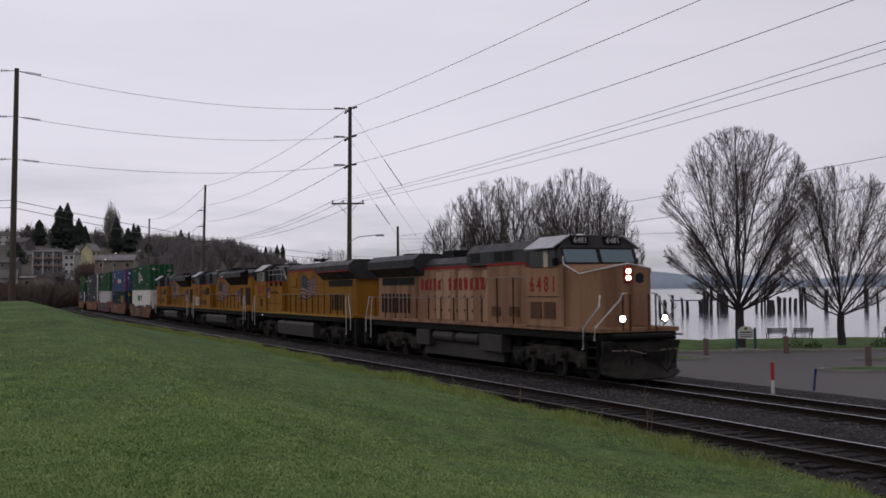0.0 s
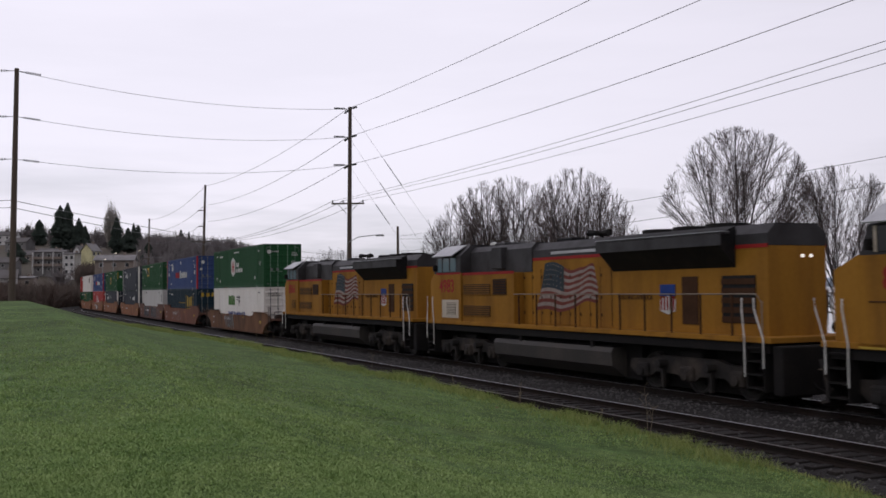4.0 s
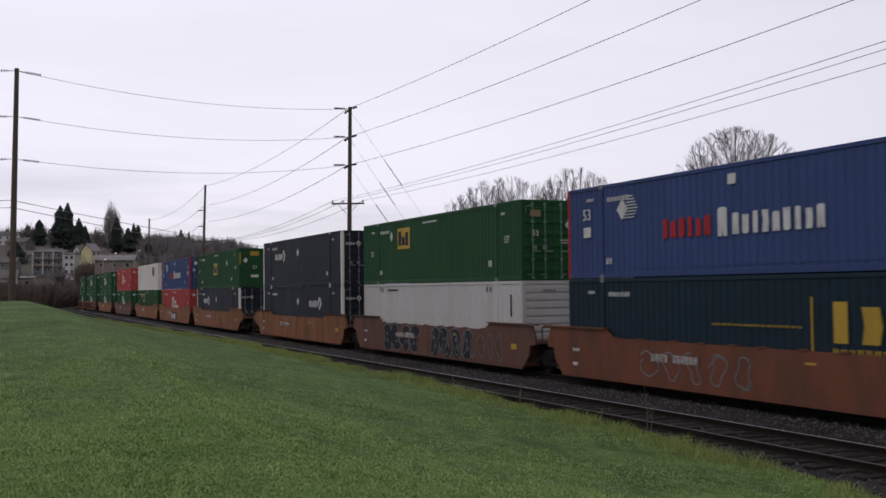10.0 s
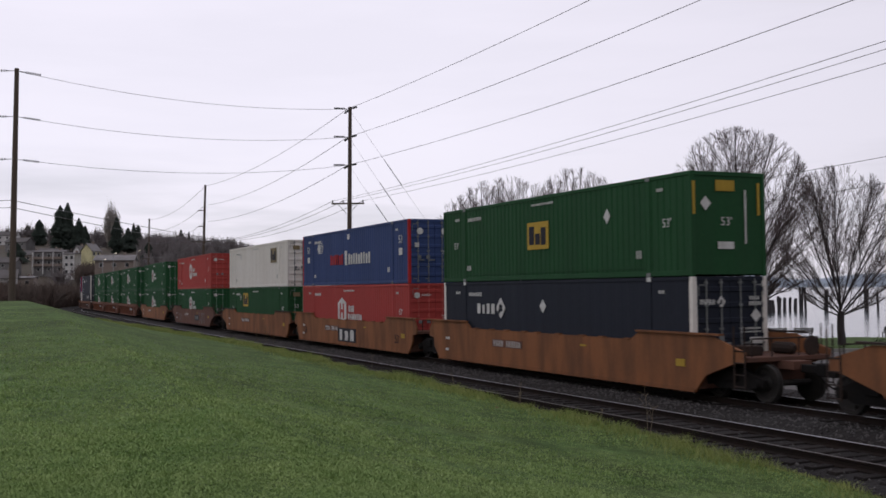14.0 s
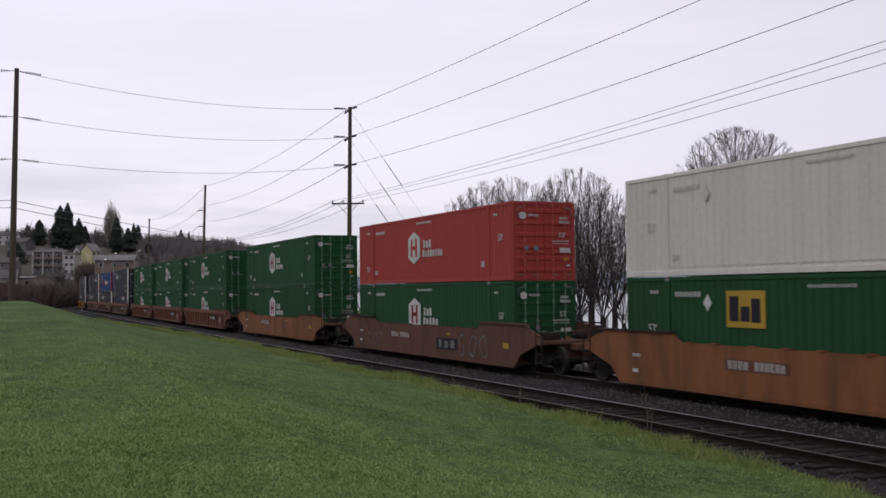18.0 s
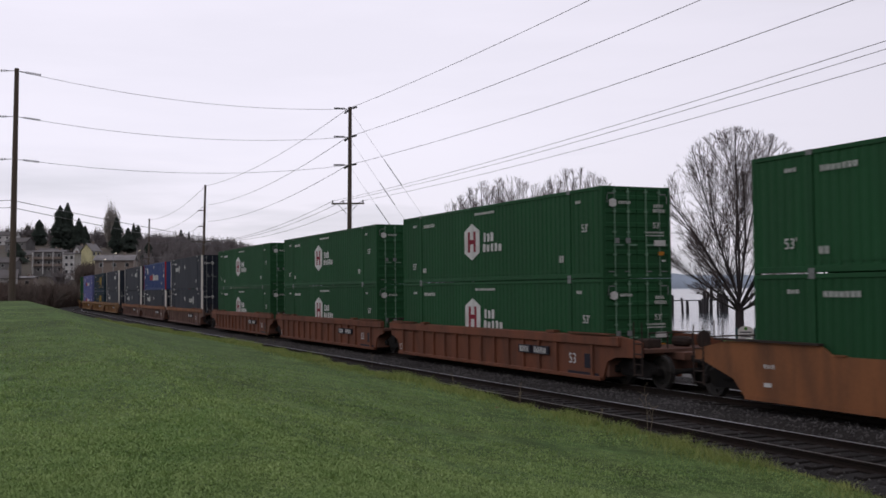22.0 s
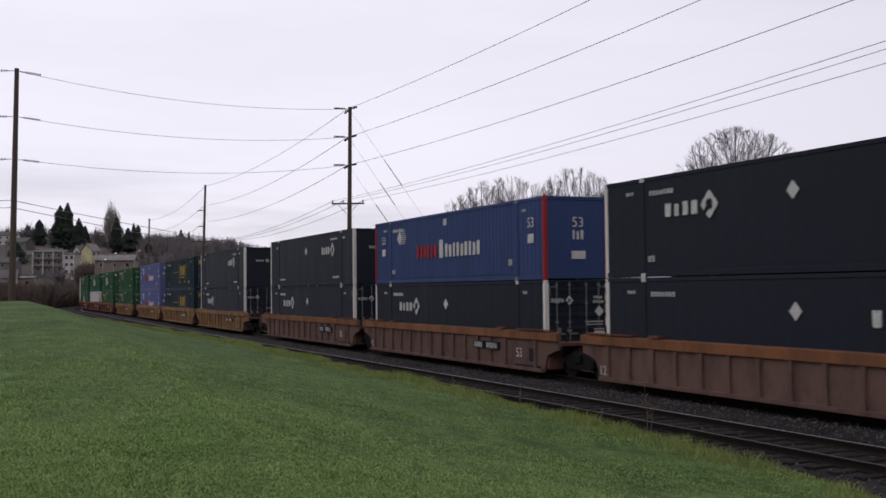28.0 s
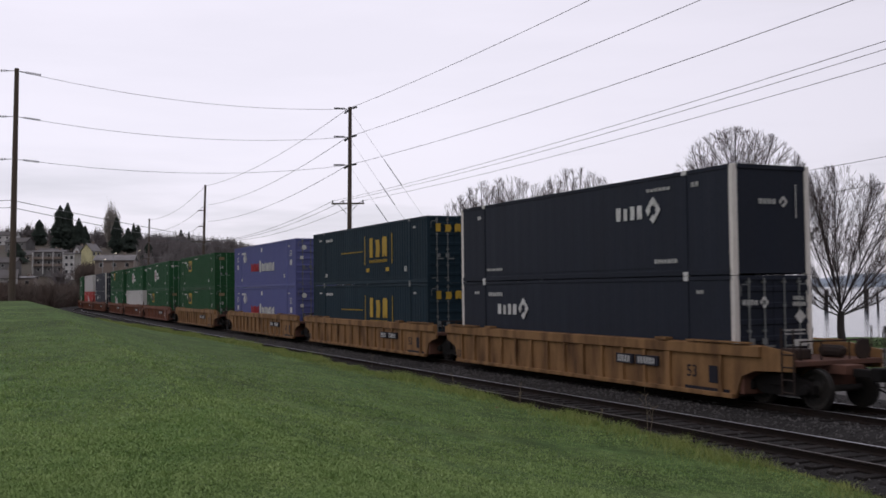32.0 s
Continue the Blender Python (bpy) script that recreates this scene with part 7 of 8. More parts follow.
# low shrubs round the lawn's edge
for x, y, r in ((17.9, 53.3, 0.55), (18.9, 53.4, 0.4), (22.4, 53.6, 0.5), (23.6, 53.4, 0.45), (24.6, 53.7, 0.5), (26.0, 53.4, 0.4)):
    th = tagged(new("low_shrub"), "low dark winter shrub on the lawn", "shrub", "shrubs on the park lawn")
    th.matrix_basis = pose(x, y, -0.22)
    bm = bmesh.new()
    for i in range(260):
        v = Vector((rng.gauss(0, 1), rng.gauss(0, 1), abs(rng.gauss(0, 0.7)))).normalized() * r * rng.uniform(0.5, 1.1)
        e = Vector((rng.uniform(-1, 1), rng.uniform(-1, 1), rng.uniform(-1, 1))) * 0.07
        g = Vector((rng.uniform(-1, 1), rng.uniform(-1, 1), rng.uniform(-1, 1))) * 0.07
        bm.faces.new([bm.verts.new(v), bm.verts.new(v + e), bm.verts.new(v + g)])
    part("foliage", bm, LEAF, th)

# lamp arm and guys on the middle pole
bm = tube(bmesh.new(), [(0, -0.15, 7.0), (0.8, -0.2, 7.4), (2.2, -0.2, 7.55)], 0.035, 6)
part("lamp_arm", bm, GALVANISED, p_mid)
part("lamp_head", boxes((2.1, 2.75, -0.32, -0.08, 7.44, 7.58), bevel=0.04), GALVANISED, p_mid)
for i, (zz, ax) in enumerate(((16.7, 4.6), (14.5, 2.9), (12.3, 1.6))):
    a, b = Vector((POLES["mid"][0] + 0.2, POLES["mid"][1], zz)), Vector((ax, 80.5, -0.4))
    ob = part("guy_wire", tube(bmesh.new(), [a, b], 0.008, 5), WIRE)
    tagged(ob, "thin steel guy wire staying the pole", "guy wire", "guy wires of the pole")
    part("guy_insulator", tube(bmesh.new(), [a.lerp(b, 0.22), a.lerp(b, 0.34)], 0.03, 6), INSULATOR, ob)


# ---- the far hillside: houses, conifers, woods and brush ----
HOUSE_WHITE = surface("white_siding", (0.62, 0.61, 0.60), 0.7, dirt=0.4, grain=3, patch=0.3, bump=0.0)
HOUSE_YELLOW = surface("pale_yellow_siding", (0.62, 0.58, 0.33), 0.7, dirt=0.4, grain=3, patch=0.3, bump=0.0)
HOUSE_GREY = surface("grey_siding", (0.19, 0.185, 0.185), 0.7, dirt=0.4, grain=3, patch=0.3, bump=0.0)
HOUSE_TAN = surface("tan_siding", (0.24, 0.195, 0.165), 0.7, dirt=0.4, grain=3, patch=0.3, bump=0.0)
ROOF_DARK = surface("dark_shingles", (0.12, 0.112, 0.11), 0.85, dirt=0.5, grain=4, patch=0.3, bump=0.0)
ROOF_PALE = surface("pale_roof", (0.21, 0.20, 0.20), 0.8, dirt=0.5, grain=4, patch=0.3, bump=0.0)
PANE = glassy("house_window", (0.03, 0.035, 0.04), 0.1)
# conifer, brush and woods colours are lightened to carry distance haze
CONIFER = surface("conifer_needles", (0.038, 0.050, 0.042), 0.95, dirt=0.6, dirt_rgb=(0.055, 0.066, 0.052), grain=1, patch=0.2, bump=0.0, spec=0.1)
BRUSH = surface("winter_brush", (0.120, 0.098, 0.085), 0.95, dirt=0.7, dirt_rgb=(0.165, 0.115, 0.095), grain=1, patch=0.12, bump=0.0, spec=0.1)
WOODS_HAZED = surface("bare_woods", (0.185, 0.168, 0.168), 0.95, dirt=0.7, dirt_rgb=(0.225, 0.20, 0.195), grain=1, patch=0.08, bump=0.0, spec=0.1)
POPLAR = surface("poplar_twigs", (0.34, 0.31, 0.28), 0.9, dirt=0.4, grain=2, patch=0.5, bump=0.0, spec=0.1)
LIT = glow("lit_house_lamp", (1.0, 0.9, 0.7), 0.9)


def ray_xy(px, d):
    return (px - 784) / 1843 * d, d


def house(px, d, w, dep, storeys, wall, roof, turn, pitch=0.5, sink=0.0, label="", z=None):
    """A house with storeys of windows, a door and a gabled roof."""
    x, y = ray_xy(px, d)
    if z is None:
        z = float(height(x, y)) - sink
    th = tagged(new("house"), label, "house", "houses on the hillside")
    th.matrix_basis = pose(x, y, z, 0, 0, turn)
    h = 2.9 * storeys
    hw, hd = w / 2, dep / 2
    rise = hd * pitch
    bm = prism(bmesh.new(), [(-hd, -4.0), (hd, -4.0), (hd, h), (0, h + rise), (-hd, h)], -hw, hw)
    bmesh.ops.transform(bm, matrix=Matrix.Rotation(radians(90), 4, "Z"), verts=bm.verts)
    part("wall", bm, wall, th)
    bm = bmesh.new()
    o, t = 0.5, 0.25
    ln = math.hypot(hd, rise)
    for s in (-1, 1):
        a = [(s * (hd + o), h - o * pitch), (0, h + rise), (0, h + rise + t), (s * (hd + o), h - o * pitch + t)]
        prism(bm, a, -hw - o, hw + o)
    bmesh.ops.transform(bm, matrix=Matrix.Rotation(radians(90), 4, "Z"), verts=bm.verts)
    rf = part("roof", bm, roof, th)
    part("chimney", boxes((hw * 0.4, hw * 0.4 + 0.8, -0.4, 0.4, h + rise * 0.4, h + rise + 1.0)), HOUSE_TAN, rf)
    n = max(2, int(w / 3.2))
    for st in range(storeys):
        for k in range(n):
            cx = -hw + (k + 0.5) * w / n
            z0 = 2.9 * st + 0.9
            wn_ = part("window", boxes((cx - 0.62, cx + 0.62, -hd - 0.06, -hd + 0.05, z0 - 0.1, z0 + 1.3)), HOUSE_WHITE, th)
            part("pane", boxes((cx - 0.50, cx + 0.50, -hd - 0.09, -hd - 0.05, z0, z0 + 1.2)), PANE, wn_)
    part("door", boxes((hw - 1.6, hw - 0.6, -hd - 0.08, -hd + 0.05, 0.0, 2.1)), HOUSE_TAN, th)
    return th


house(160, 430, 5.0, 5.6, 1, HOUSE_YELLOW, ROOF_PALE, 68, 1.0, 0.0, "pale yellow gabled house on the hillside", z=17.6)
house(141, 445, 3.6, 4.2, 1, HOUSE_WHITE, ROOF_DARK, 62, 1.0, 0.0, "small white gabled house on the hillside", z=18.2)
block = house(93, 440, 12.5, 11.0, 3, HOUSE_GREY, ROOF_DARK, 4, 0.16, 0.0, "grey three-storey apartment building with white trim", z=11.6)
for x in (-6.2, -2.1, 2.0, 6.1):
    part("trim", boxes((x - 0.18, x + 0.18, -6.9, -5.5, -0.5, 8.6)), HOUSE_WHITE, block)
for z in (2.9, 5.8):
    part("balcony", boxes((-6.2, 6.1, -6.85, -5.52, z - 0.12, z), (-6.2, 6.1, -6.85, -6.75, z, z + 0.9)), HOUSE_TAN, block)
house(130, 432, 4.4, 9.0, 3, HOUSE_WHITE, ROOF_DARK, -4, 0.12, 0.0, "white three-storey apartment wing with balconies", z=10.4)
house(205, 330, 11.5, 12.0, 1, HOUSE_TAN, ROOF_PALE, 12, 0.28, 0.0, "long low grey building with shallow roof", z=10.2)
house(3, 300, 8.0, 9.0, 1, HOUSE_WHITE, ROOF_DARK, 20, 0.5, 0.0, "white house with dark roof behind the brush", z=4.6)
house(40, 330, 7.5, 6.0, 1, HOUSE_TAN, ROOF_PALE, 10, 0.15, 0.0, "flat-roofed carport with pale columns", z=5.0)
for px, d, w, dep, st, wl_, rf, tn, z in ((68, 640, 13, 9, 1, HOUSE_TAN, ROOF_DARK, 5, None), (35, 560, 12, 9, 2, HOUSE_GREY, ROOF_DARK, -10, None), (112, 590, 11, 9, 1, HOUSE_GREY, ROOF_PALE, 15, None),
                                        (55, 500, 10, 8, 1, HOUSE_TAN, ROOF_DARK, 0, None), (15, 620, 11, 9, 2, HOUSE_WHITE, ROOF_DARK, 10, None), (90, 520, 10, 8, 1, HOUSE_GREY, ROOF_DARK, 12, None),
                                        (374, 900, 12, 9, 2, HOUSE_WHITE, ROOF_PALE, 15, None), (392, 930, 13, 9, 2, HOUSE_WHITE, ROOF_DARK, -10, None), (405, 860, 10, 8, 2, HOUSE_GREY, ROOF_PALE, 20, None),
                                        (383, 820, 9, 8, 2, HOUSE_WHITE, ROOF_PALE, 0, None), (505, 760, 10, 8, 1, HOUSE_WHITE, ROOF_PALE, 0, None), (10, 430, 10, 8, 2, HOUSE_GREY, ROOF_DARK, 5, None)):
    house(px, d, w, dep, st, wl_, rf, tn, 0.5, 0.5, "distant hillside house among bare trees", z)
for px, d, z in ((181, 318, 13.1), (200, 318, 15.0), (242, 330, 16.2)):
    x, y = ray_xy(px, d)
    th = tagged(new("street_lamp"), "lit street lamp on the hillside", "street lamp")
    th.matrix_basis = pose(x, y, z - 7.5)
    part("post", tube(bmesh.new(), [(0, 0, -4), (0, 0, 7.4), (0.8, 0, 7.6)], 0.09, 6), GALVANISED, th)
    part("lamp_head", boxes((0.5, 1.1, -0.15, 0.15, 7.5, 7.62), bevel=0.03), LIT, th)


def conifer(x, y, h, r, seed, label, lean=1.0):
    """A conifer: a trunk and drooping sprays of needles in uneven tiers."""
    rng = random.Random(seed)
    z = float(height(x, y)) - 1.0
    th = tagged(new("conifer_tree"), label, "conifer", "conifers on the hill")
    th.matrix_basis = pose(x, y, z)
    part("trunk", tube(bmesh.new(), [(0, 0, 0), (0, 0, h * 0.97)], h * 0.018, 6, 0.05), BARK, th)
    vs, fs = [], []
    n = 900
    for i in range(n):
        f = (i / n) ** 0.8
        zz = h * (0.10 + 0.88 * f)
        rad = 1.3 * r * (1 - f) ** 0.6 * min(1.0, 0.55 + 2.2 * f) * rng.uniform(0.35, 1.2) * (0.85 + 0.15 * math.sin(f * 17 + seed)) + 0.2
        a = i * 2.39996 + rng.uniform(-0.2, 0.2)
        c, s = math.cos(a), math.sin(a)
        w = 0.16 * rad + 0.22
        k = len(vs)
        dz = -0.18 * rad + rng.uniform(-0.3, 0.3)
        vs += [(0.1 * rad * c, 0.1 * rad * s, zz + 0.3), (0.62 * rad * c - w * s, 0.62 * rad * s + w * c, zz + 0.3 * dz - 0.5), (rad * c, rad * s, zz + dz), (0.62 * rad * c + w * s, 0.62 * rad * s - w * c, zz + 0.3 * dz - 0.5),
               (0.6 * rad * c, 0.6 * rad * s, zz + 0.6)]
        fs += [(k, k + 1, k + 4), (k + 1, k + 2, k + 4), (k + 2, k + 3, k + 4), (k + 3, k, k + 4)]
    part("crown", mesh_from("crown", vs, fs), CONIFER, th)


for i, (px, d, top, bot, r) in enumerate(((106, 560, 363, 452, 6.2), (119, 575, 358, 452, 5.2), (139, 560, 386, 452, 4.8), (206, 560, 384, 446, 4.4), (226, 600, 404, 446, 4.5), (244, 640, 398, 440, 3.6),
                                          (69, 620, 389, 425, 5.0), (236, 620, 395, 440, 2.2), (320, 800, 406, 428, 3.6), (334, 820, 410, 430, 3.0), (404, 880, 424, 445, 5.0), (28, 480, 430, 470, 5.0), (262, 480, 430, 470, 4.0),
                                          (500, 900, 432, 446, 4.0), (490, 920, 433, 447, 4.5), (470, 900, 436, 449, 4.0), (150, 600, 400, 440, 3.5), (48, 640, 400, 425, 4.0))):
    x, y = ray_xy(px, d)
    g = float(height(x, y)) - 1.0
    ztop = 2.96 + (512.4 + (784 - px) * 0.0108 - top) / 1843 * d
    conifer(x, y, max(ztop - g, 6.0), r, i, "dark evergreen conifer standing above hillside houses")


def twiggy(name, label, spots, mat, seed, upright=0.5, per=46, thick=0.05):
    """A thicket of leafless trees or bushes: spots of (x, y, z, height, spread)."""
    rg = np.random.default_rng(seed)
    vs, fs = [], []
    for x, y, z, h, r in spots:
        m = per
        a = rg.uniform(0, 2 * np.pi, m)
        e = rg.uniform(0, 1, m) ** 0.6
        base = np.stack([x + 0.25 * r * e * np.cos(a), y + 0.25 * r * e * np.sin(a), z + h * rg.uniform(0.0, 0.45, m)], 1)
        tip = np.stack([x + r * e * np.cos(a), y + r * e * np.sin(a), z + h * (upright + (1 - upright) * rg.uniform(0.2, 1.0, m)) * np.sqrt(1 - 0.55 * e * e)], 1)
        side = rg.normal(size=(m, 3))
        side /= np.linalg.norm(side, axis=1)[:, None]
        w = thick * h / 8 * rg.uniform(0.7, 1.6, m)[:, None]
        mid = 0.55 * tip + 0.45 * base + rg.normal(size=(m, 3)) * 0.05 * h
        for i in range(m):
            k = len(vs)
            vs += [base[i] - side[i] * w[i], base[i] + side[i] * w[i], mid[i] + side[i] * w[i] * 0.8, tip[i], mid[i] - side[i] * w[i] * 0.8]
            fs += [(k, k + 1, k + 2, k + 4), (k + 4, k + 2, k + 3)]
            tw = tip[i] + rg.normal(size=3) * 0.16 * min(h, 2.2 * r) * np.array([1, 1, 0.5]) + np.array([0, 0, 0.05 * h])
            k2 = len(vs)
            vs += [mid[i], mid[i] + side[i] * w[i], tw]
            fs.append((k2, k2 + 1, k2 + 2))
    ob = part(name, mesh_from(name, vs, fs), mat)
    return tagged(ob, label, "trees", kind="stuff")


rg = random.Random(21)
spots = []
while len(spots) < 520:
    px, d = rg.uniform(-30, 560), rg.uniform(330, 900)
    if px < 250 and d < 620 and rg.random() < 0.97:
        continue
    x, y = ray_xy(px, d)
    z = float(height(x, y))
    if z > 0.3:
        spots.append((x, y, z - 0.5, rg.uniform(8, 16), rg.uniform(3.0, 5.5)))
twiggy("bare_woods", "leafless woods covering the far hill, grey-brown paled by painted haze", spots, WOODS_HAZED, 4, 0.45, 60, 0.16)
spots = []
while len(spots) < 420:
    d = rg.uniform(215, 330)
    px = rg.uniform(-20, 150)
    x, y = ray_xy(px, d)
    if min(math.hypot(x - LINE_X[i], y - LINE_Y[i]) for i in range(0, len(LINE_S), 6)) < 6.5 or (px > 100 and d < 225):
        continue
    spots.append((x, y, float(height(x, y)) - 0.3, rg.uniform(3.5, 7.5), rg.uniform(1.8, 3.4)))
for i in range(46):
    x, y = ray_xy(rg.uniform(137, 192), rg.uniform(390, 426))
    spots.append((x, y, float(height(x, y)) - 0.3, rg.uniform(8.0, 10.5), rg.uniform(2.0, 3.4)))
twiggy("winter_brush", "red-brown leafless brush beside the railway curve", spots, BRUSH, 5, 0.3, 70, 0.12)
spots = [(*ray_xy(px, 610), float(height(*ray_xy(px, 610))), h, 2.2) for px, h in ((191, 30), (194, 32), (198, 30), (203, 27), (207, 26))]
twiggy("poplar_row", "tall pale leafless poplars on the hill", spots, POPLAR, 6, 0.35, 160, 0.05)


# ---- grass, weeds, sleepers and stones ----
def blade_material(name, rgb, rgb2, spread=0.55):
    m = bpy.data.materials.new(name)
    m.use_nodes = True
    n, l = m.node_tree.nodes, m.node_tree.links
    b = n["Principled BSDF"]
    b.inputs["Roughness"].default_value, b.inputs["Specular IOR Level"].default_value = 0.75, 0.2
    geo = n.new("ShaderNodeNewGeometry")
    tc = n.new("ShaderNodeTexCoord")
    big = n.new("ShaderNodeTexNoise")
    big.inputs["Scale"].default_value, big.inputs["Detail"].default_value = 0.45, 5
    l.new(tc.outputs["Object"], big.inputs["Vector"])
    tuft = n.new("ShaderNodeTexNoise")
    tuft.inputs["Scale"].default_value, tuft.inputs["Detail"].default_value, tuft.inputs["Roughness"].default_value = 2.6, 4, 0.65
    l.new(tc.outputs["Object"], tuft.inputs["Vector"])
    add = n.new("ShaderNodeMath")
    add.operation = "MULTIPLY_ADD"
    add.inputs[1].default_value, add.inputs[2].default_value = spread, -1.0 - 0.22 * spread
    l.new(geo.outputs["Random Per Island"], add.inputs[0])
    two = n.new("ShaderNodeMath")
    two.operation = "MULTIPLY_ADD"
    two.inputs[1].default_value = 1.9
    l.new(tuft.outputs["Fac"], two.inputs[0])
    l.new(add.outputs[0], two.inputs[2])
    both = n.new("ShaderNodeMath")
    both.operation = "MULTIPLY_ADD"
    both.inputs[1].default_value = 1.3
    both.use_clamp = True
    l.new(big.outputs["Fac"], both.inputs[0])
    l.new(two.outputs[0], both.inputs[2])
    mix = n.new("ShaderNodeMix")
    mix.data_type = "RGBA"
    mix.inputs[6].default_value, mix.inputs[7].default_value = (*rgb, 1), (*rgb2, 1)
    l.new(both.outputs[0], mix.inputs[0])
    l.new(mix.outputs[2], b.inputs["Base Color"])
    return m


BLADES = blade_material("lawn_blades", (0.178, 0.285, 0.090), (0.315, 0.420, 0.155), 0.10)
TUFTS = blade_material("rough_grass_blades", (0.115, 0.20, 0.038), (0.30, 0.335, 0.110), 0.6)
DRY = surface("dry_stalk", (0.16, 0.125, 0.085), 0.9, dirt=0.4, grain=20, bump=0.0)
FALLEN = surface("fallen_leaf", (0.20, 0.075, 0.030), 0.8, dirt=0.4, grain=20, bump=0.0)


def blades(name, label, xs, ys, hs, ws, mat, seed, bend=0.5):
    """Many single grass blades, each a narrow bent strip."""
    rg = np.random.default_rng(seed)
    k = len(xs)
    zs = height(xs, ys) - 0.01
    a = rg.uniform(0, 2 * np.pi, k)
    c, s = np.cos(a) * ws / 2, np.sin(a) * ws / 2
    b = rg.uniform(0, 2 * np.pi, k)
    lean = hs * bend * rg.uniform(0.2, 1.2, k)
    lx, ly = lean * np.cos(b), lean * np.sin(b)
    V = np.empty((k, 5, 3))
    V[:, 0] = np.stack([xs - c, ys - s, zs], 1)
    V[:, 1] = np.stack([xs + c, ys + s, zs], 1)
    V[:, 2] = np.stack([xs + 0.7 * c + 0.35 * lx, ys + 0.7 * s + 0.35 * ly, zs + 0.6 * hs], 1)
    V[:, 3] = np.stack([xs - 0.7 * c + 0.35 * lx, ys - 0.7 * s + 0.35 * ly, zs + 0.6 * hs], 1)
    V[:, 4] = np.stack([xs + lx, ys + ly, zs + hs], 1)
    i = np.arange(k) * 5
    me = bpy.data.meshes.new(name)
    me.vertices.add(k * 5)
    me.vertices.foreach_set("co", V.ravel())
    me.loops.add(k * 7)
    me.polygons.add(k * 2)
    loops_ = np.stack([i, i + 1, i + 2, i + 3, i + 3, i + 2, i + 4], 1).ravel()
    me.loops.foreach_set("vertex_index", loops_.astype(np.int32))
    starts = np.stack([np.arange(k) * 7, np.arange(k) * 7 + 4], 1).ravel()
    me.polygons.foreach_set("loop_start", starts.astype(np.int32))
    me.update(calc_edges=True)
    me.validate()
    ob = part(name, me, mat)
    return tagged(ob, label, "grass", kind="stuff")


g = np.random.default_rng(31)
k = 520000
d = 6.5 / (1 - g.uniform(0, 0.86, k))
u = g.uniform(-0.45, 0.45, k)
gx, gy = u * d, d
gn = (gx - ORIGIN[0]) * AY[0] + (gy - ORIGIN[1]) * AY[1]
ok = (gn < -6.9) & (gn > -19.0) & (d < 7.5 + 36 * g.uniform(0, 1, k) ** 1.8)
gx, gy, d = gx[ok], gy[ok], d[ok]
clump = 0.85 + 0.22 * np.sin(gx * 2.1 + 1.3 * np.sin(gy * 1.7)) * np.sin(gy * 1.9 + gx * 0.6)
blades("lawn_grass", "short wet green lawn grass on the bank", gx, gy, g.uniform(0.014, 0.042, len(gx)) * clump, 0.0065 + 0.0011 * d, BLADES, 1, 1.0)
k = 60000
s = 12 - 125 * g.uniform(0, 1, k) ** 1.5
n = -6.58 - np.abs(g.normal(0, 0.55, k)) + 0.10 * np.sin(s * 1.7) + 0.07 * np.sin(s * 4.3 + 1)
tx, ty = plan(s, n)
tall = 0.05 + 0.10 * np.clip(np.sin(s * 0.9) * np.sin(s * 0.37 + 1) + 0.4, 0, 1) + 0.05 * np.clip(np.sin(s * 3.1 + 2 * n), 0, 1)
blades("verge_grass", "yellowing rough grass along the ballast edge", tx, ty, tall * g.uniform(0.4, 1.7, k), 0.006 + 0.0003 * np.abs(s), TUFTS, 2, 1.1)


def weed(x, y, h, seed):
    rng = random.Random(seed)
    z = float(height(x, y))
    th = tagged(new("dry_weed"), "thin dry weed stalk at the ballast edge", "weed", "dry weeds by the track")
    th.matrix_basis = pose(x, y, z - 0.02)
    top = Vector((rng.uniform(-0.1, 0.1), rng.uniform(-0.1, 0.1), h))
    part("stem", tube(bmesh.new(), [(0, 0, 0), top * 0.5 + Vector((0.02, 0, 0)), top], 0.007, 5, 0.004), DRY, th)
    for k in range(5):
        q = top * rng.uniform(0.35, 0.95)
        e = q + Vector((rng.uniform(-0.2, 0.2), rng.uniform(-0.2, 0.2), rng.uniform(0.08, 0.22))) * h
        part("side_shoot", tube(bmesh.new(), [q, q.lerp(e, 0.6) + Vector((0, 0, 0.02)), e], 0.004, 4, 0.006), DRY, th)


for sn_, nn_, h in ((-10.7, -6.7, 1.0), (-10.5, -6.8, 0.6), (-16.1, -6.7, 0.55), (-16.3, -6.6, 0.4), (-15.9, -6.8, 0.35), (-26.8, -6.7, 0.6), (-40.5, -6.7, 0.9), (-41.4, -6.6, 1.1), (-42.2, -6.8, 0.8), (-39.8, -6.7, 0.7),
                    (-12.5, -6.7, 0.35), (-20.0, -6.7, 0.5), (-33.0, -6.6, 0.5)):
    weed(*plan(sn_, nn_), h, int(-sn_ * 10))
for i, (x, y) in enumerate(((1.2, 24.0), (4.1, 12.9), (5.6, 14.6), (0.2, 22.0), (3.0, 17.5))):
    bm = bmesh.new()
    pts = [(0.05, 0), (0.02, 0.025), (-0.03, 0.03), (-0.055, 0), (-0.03, -0.03), (0.02, -0.022)]
    bm.faces.new([bm.verts.new((a, b, 0.01 * math.sin(9 * a))) for a, b in pts])
    bmesh.ops.solidify(bm, geom=bm.faces[:], thickness=0.003)
    ob = part("fallen_leaf", bm, FALLEN, None, at=pose(x, y, float(height(x, y)) + 0.06, 12, 8, 40 * i))
    tagged(ob, "fallen russet leaf lying on the lawn", "leaf", "fallen leaves")

# stones of the ballast
k = 34000
s = 10 - 80 * g.uniform(0, 1, k) ** 1.35
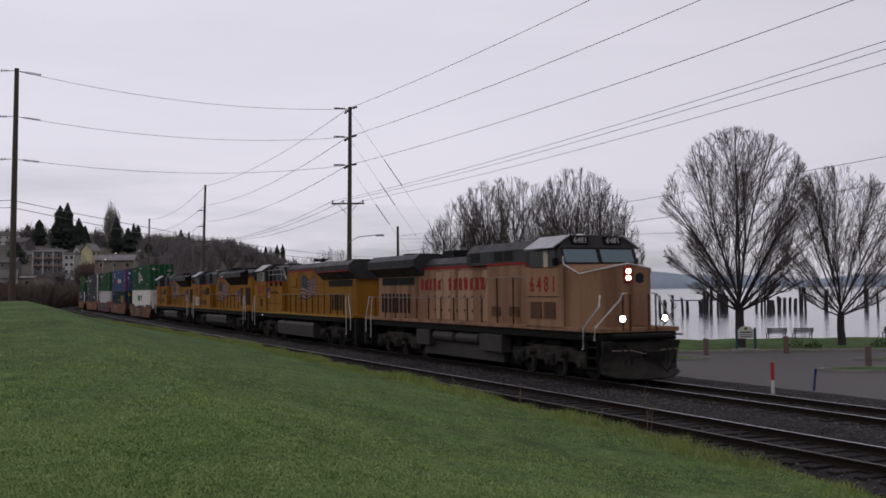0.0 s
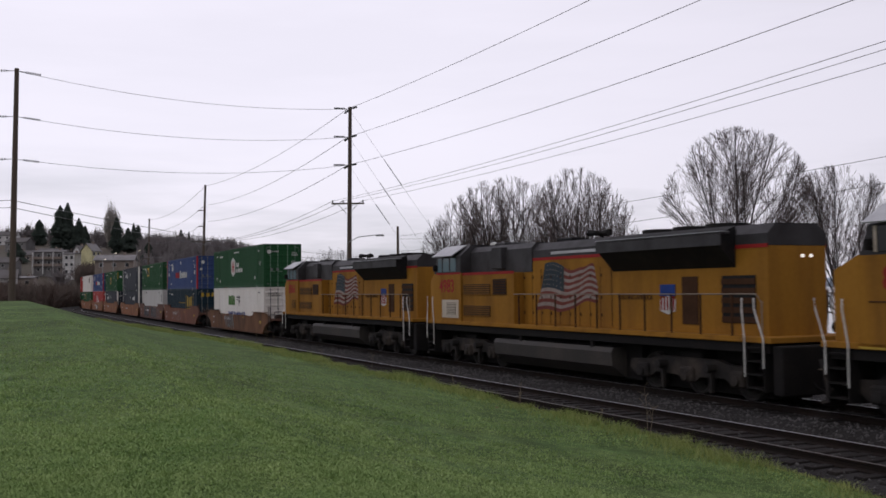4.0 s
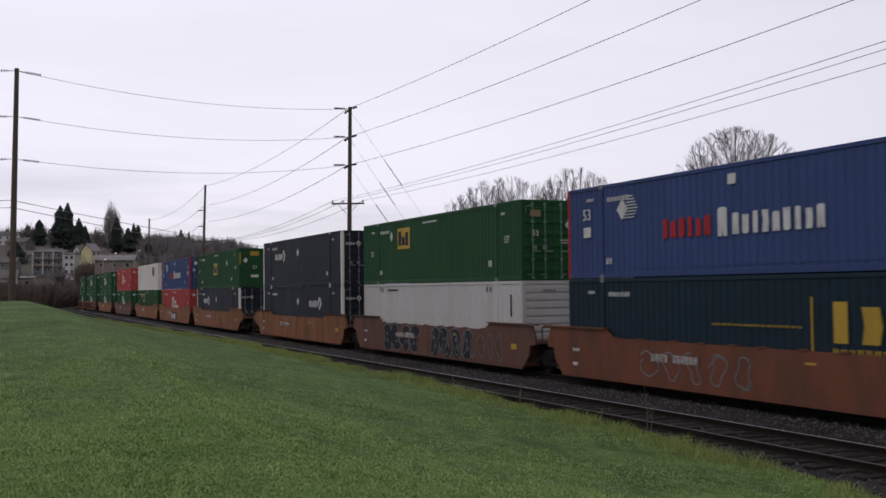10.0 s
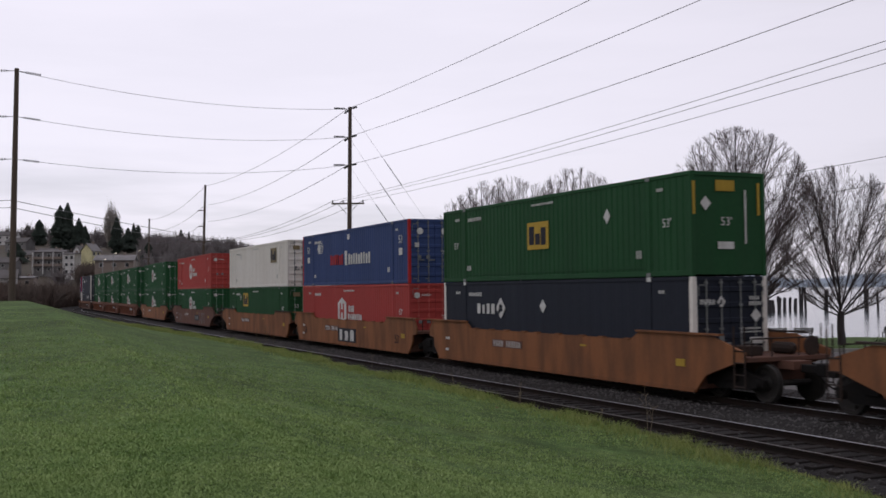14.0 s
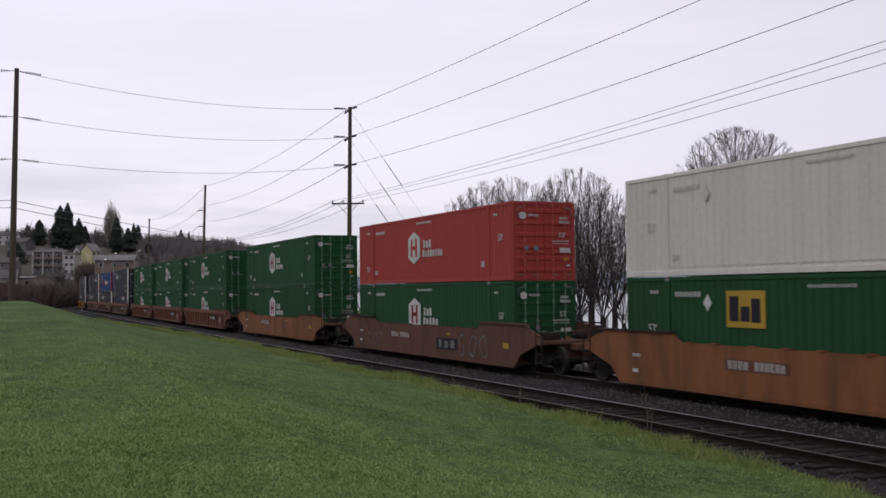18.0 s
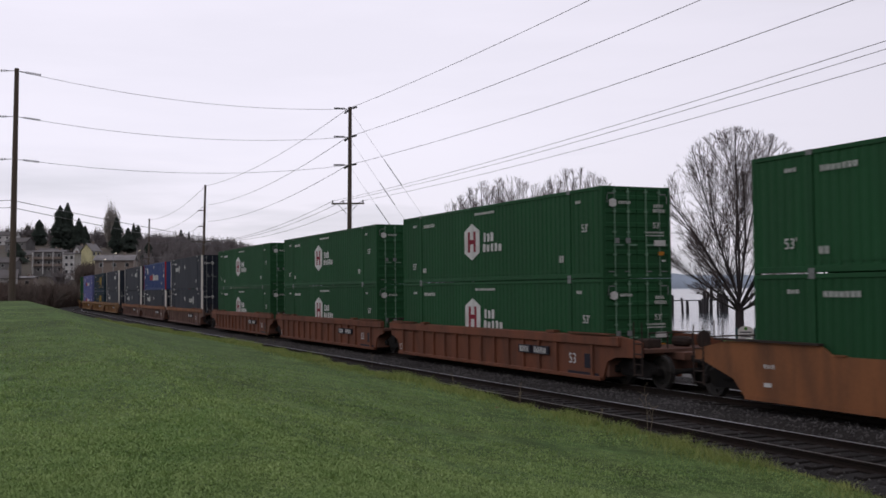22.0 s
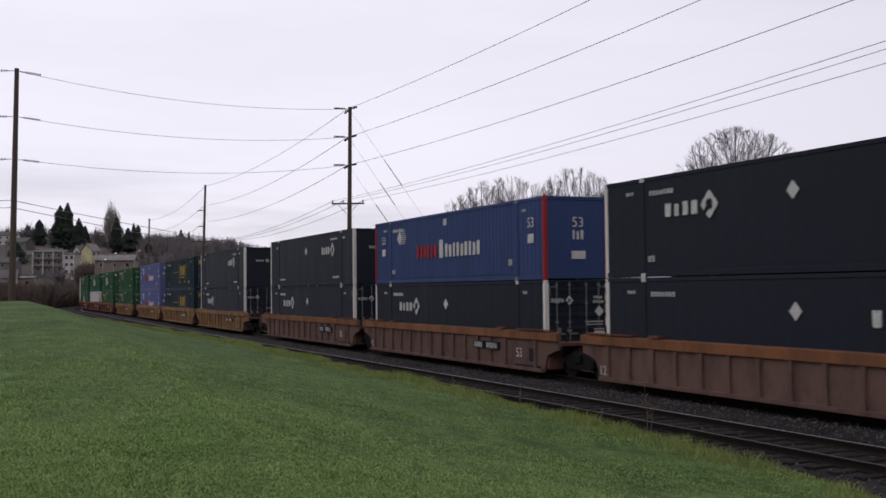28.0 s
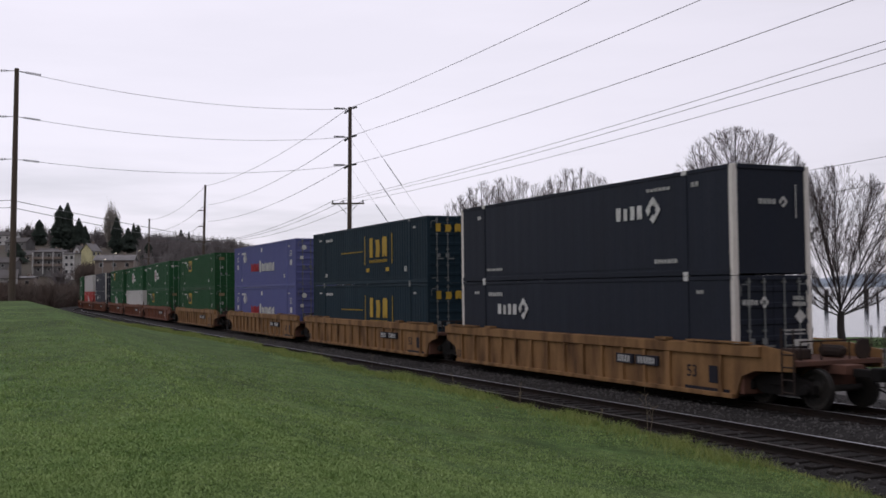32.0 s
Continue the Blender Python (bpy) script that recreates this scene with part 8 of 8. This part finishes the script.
n = g.uniform(-6.75, 4.2, k)
keep = (np.abs(np.abs(n) - 0.7525) > 0.12) & (np.abs(np.abs(n - NEAR_N) - 0.7525) > 0.12) & ((np.abs(n) > 1.35) | (g.uniform(0, 1, k) < 0.5)) & ((np.abs(n - NEAR_N) > 1.2) | (g.uniform(0, 1, k) < 0.35))
s, n = s[keep], n[keep]
k = len(s)
sx, sy = on_line(s, n)
sz = np.interp(n, bed_n, bed_z) + 0.005
r = g.uniform(0.022, 0.052, k) * (1 + 0.006 * np.abs(s))
octa = np.array([(1, 0, 0), (-1, 0, 0), (0, 1, 0), (0, -1, 0), (0, 0, 0.8), (0, 0, -0.8)], float)
tri = np.array([(0, 2, 4), (2, 1, 4), (1, 3, 4), (3, 0, 4), (2, 0, 5), (1, 2, 5), (3, 1, 5), (0, 3, 5)])
P = octa[None] * r[:, None, None] * g.uniform(0.6, 1.3, (k, 6, 1))
a = g.uniform(0, 6.28, k)
X = P[..., 0] * np.cos(a)[:, None] - P[..., 1] * np.sin(a)[:, None] + sx[:, None]
Y = P[..., 0] * np.sin(a)[:, None] + P[..., 1] * np.cos(a)[:, None] + sy[:, None]
Z = P[..., 2] + P[..., 0] * g.uniform(-0.4, 0.4, k)[:, None] + sz[:, None]
F = (tri[None] + (np.arange(k) * 6)[:, None, None]).reshape(-1, 3)
me = bpy.data.meshes.new("ballast_stones")
me.vertices.add(k * 6)
me.vertices.foreach_set("co", np.stack([X, Y, Z], 2).ravel())
me.loops.add(len(F) * 3)
me.loops.foreach_set("vertex_index", F.ravel().astype(np.int32))
me.polygons.add(len(F))
me.polygons.foreach_set("loop_start", (np.arange(len(F)) * 3).astype(np.int32))
me.update(calc_edges=True)
me.validate()
STONES = blade_material("loose_stones", (0.010, 0.009, 0.009), (0.100, 0.094, 0.092))
tagged(part("ballast_stones", me, STONES), "loose grey crushed ballast stones", "ballast", kind="stuff")

# sleepers, each near one an object of its own
bm = boxes((-0.115, 0.115, -1.3, 1.3, -0.16, 0.0), bevel=0.012)
tie_mesh = bpy.data.meshes.new("sleeper")
bm.to_mesh(tie_mesh)
bm.free()
tie_mesh.materials.append(TIE_WOOD)
rng = random.Random(77)
for nm, off in (("main_track", lambda s: 0.0), ("siding_track", siding_n)):
    q = -72.0
    while q < 18:
        x, y = on_line(q, off(q))
        turn = math.degrees(math.atan2(-math.cos(np.interp(q, LINE_S, LINE_PHI)), math.sin(np.interp(q, LINE_S, LINE_PHI))))
        part("sleeper", tie_mesh, None, tracks[nm], at=pose(float(x), float(y), -0.140 - rng.uniform(0, 0.012), 0, rng.uniform(-0.6, 0.6), turn + rng.uniform(-1.2, 1.2)))
        q += 0.56
    bm = bmesh.new()
    q = -225.0
    while q < -72.3:
        x, y = on_line(q, off(q))
        ph = float(np.interp(q, LINE_S, LINE_PHI))
        m = pose(float(x), float(y), -0.150, 0, 0, math.degrees(math.atan2(-math.cos(ph), math.sin(ph))))
        lo = [bm.verts.new(m @ Vector(v)) for v in ((-0.115, -1.3, 0), (0.115, -1.3, 0), (0.115, 1.3, 0), (-0.115, 1.3, 0))]
        bm.faces.new(lo)
        q += 0.56
    tagged(part("far_sleepers", bm, TIE_WOOD, tracks[nm]), kind="stuff")


# ---- movement ----
def motions():
    """Keys the train along the line and turns its wheels."""
    for ob, s, half, z, flip in MOVING:
        rows = []
        for t in range(33):
            m = riding(s + SPEED * (t - 19), half, z)
            rows.append((float(t), m @ pose(0, 0, 0, 0, 0, 180) if flip else m))
        walk(ob, rows)
    for (radius, x, *sign), obs in WHEELS.items():
        if not obs:
            continue
        first, turn = obs[0], sign[0] if sign else 1
        step = math.degrees(SPEED / FPS / radius)
        walk(first, [(k / FPS, pose(x, 0, radius, 0, turn * step * k, 0)) for k in range(32 * FPS + 1)])
        for ob in obs[1:]:
            ob.rotation_mode = "QUATERNION"
            keys = ob.animation_data_create()
            keys.action = first.animation_data.action
            keys.action_slot = first.animation_data.action_slot


motions()
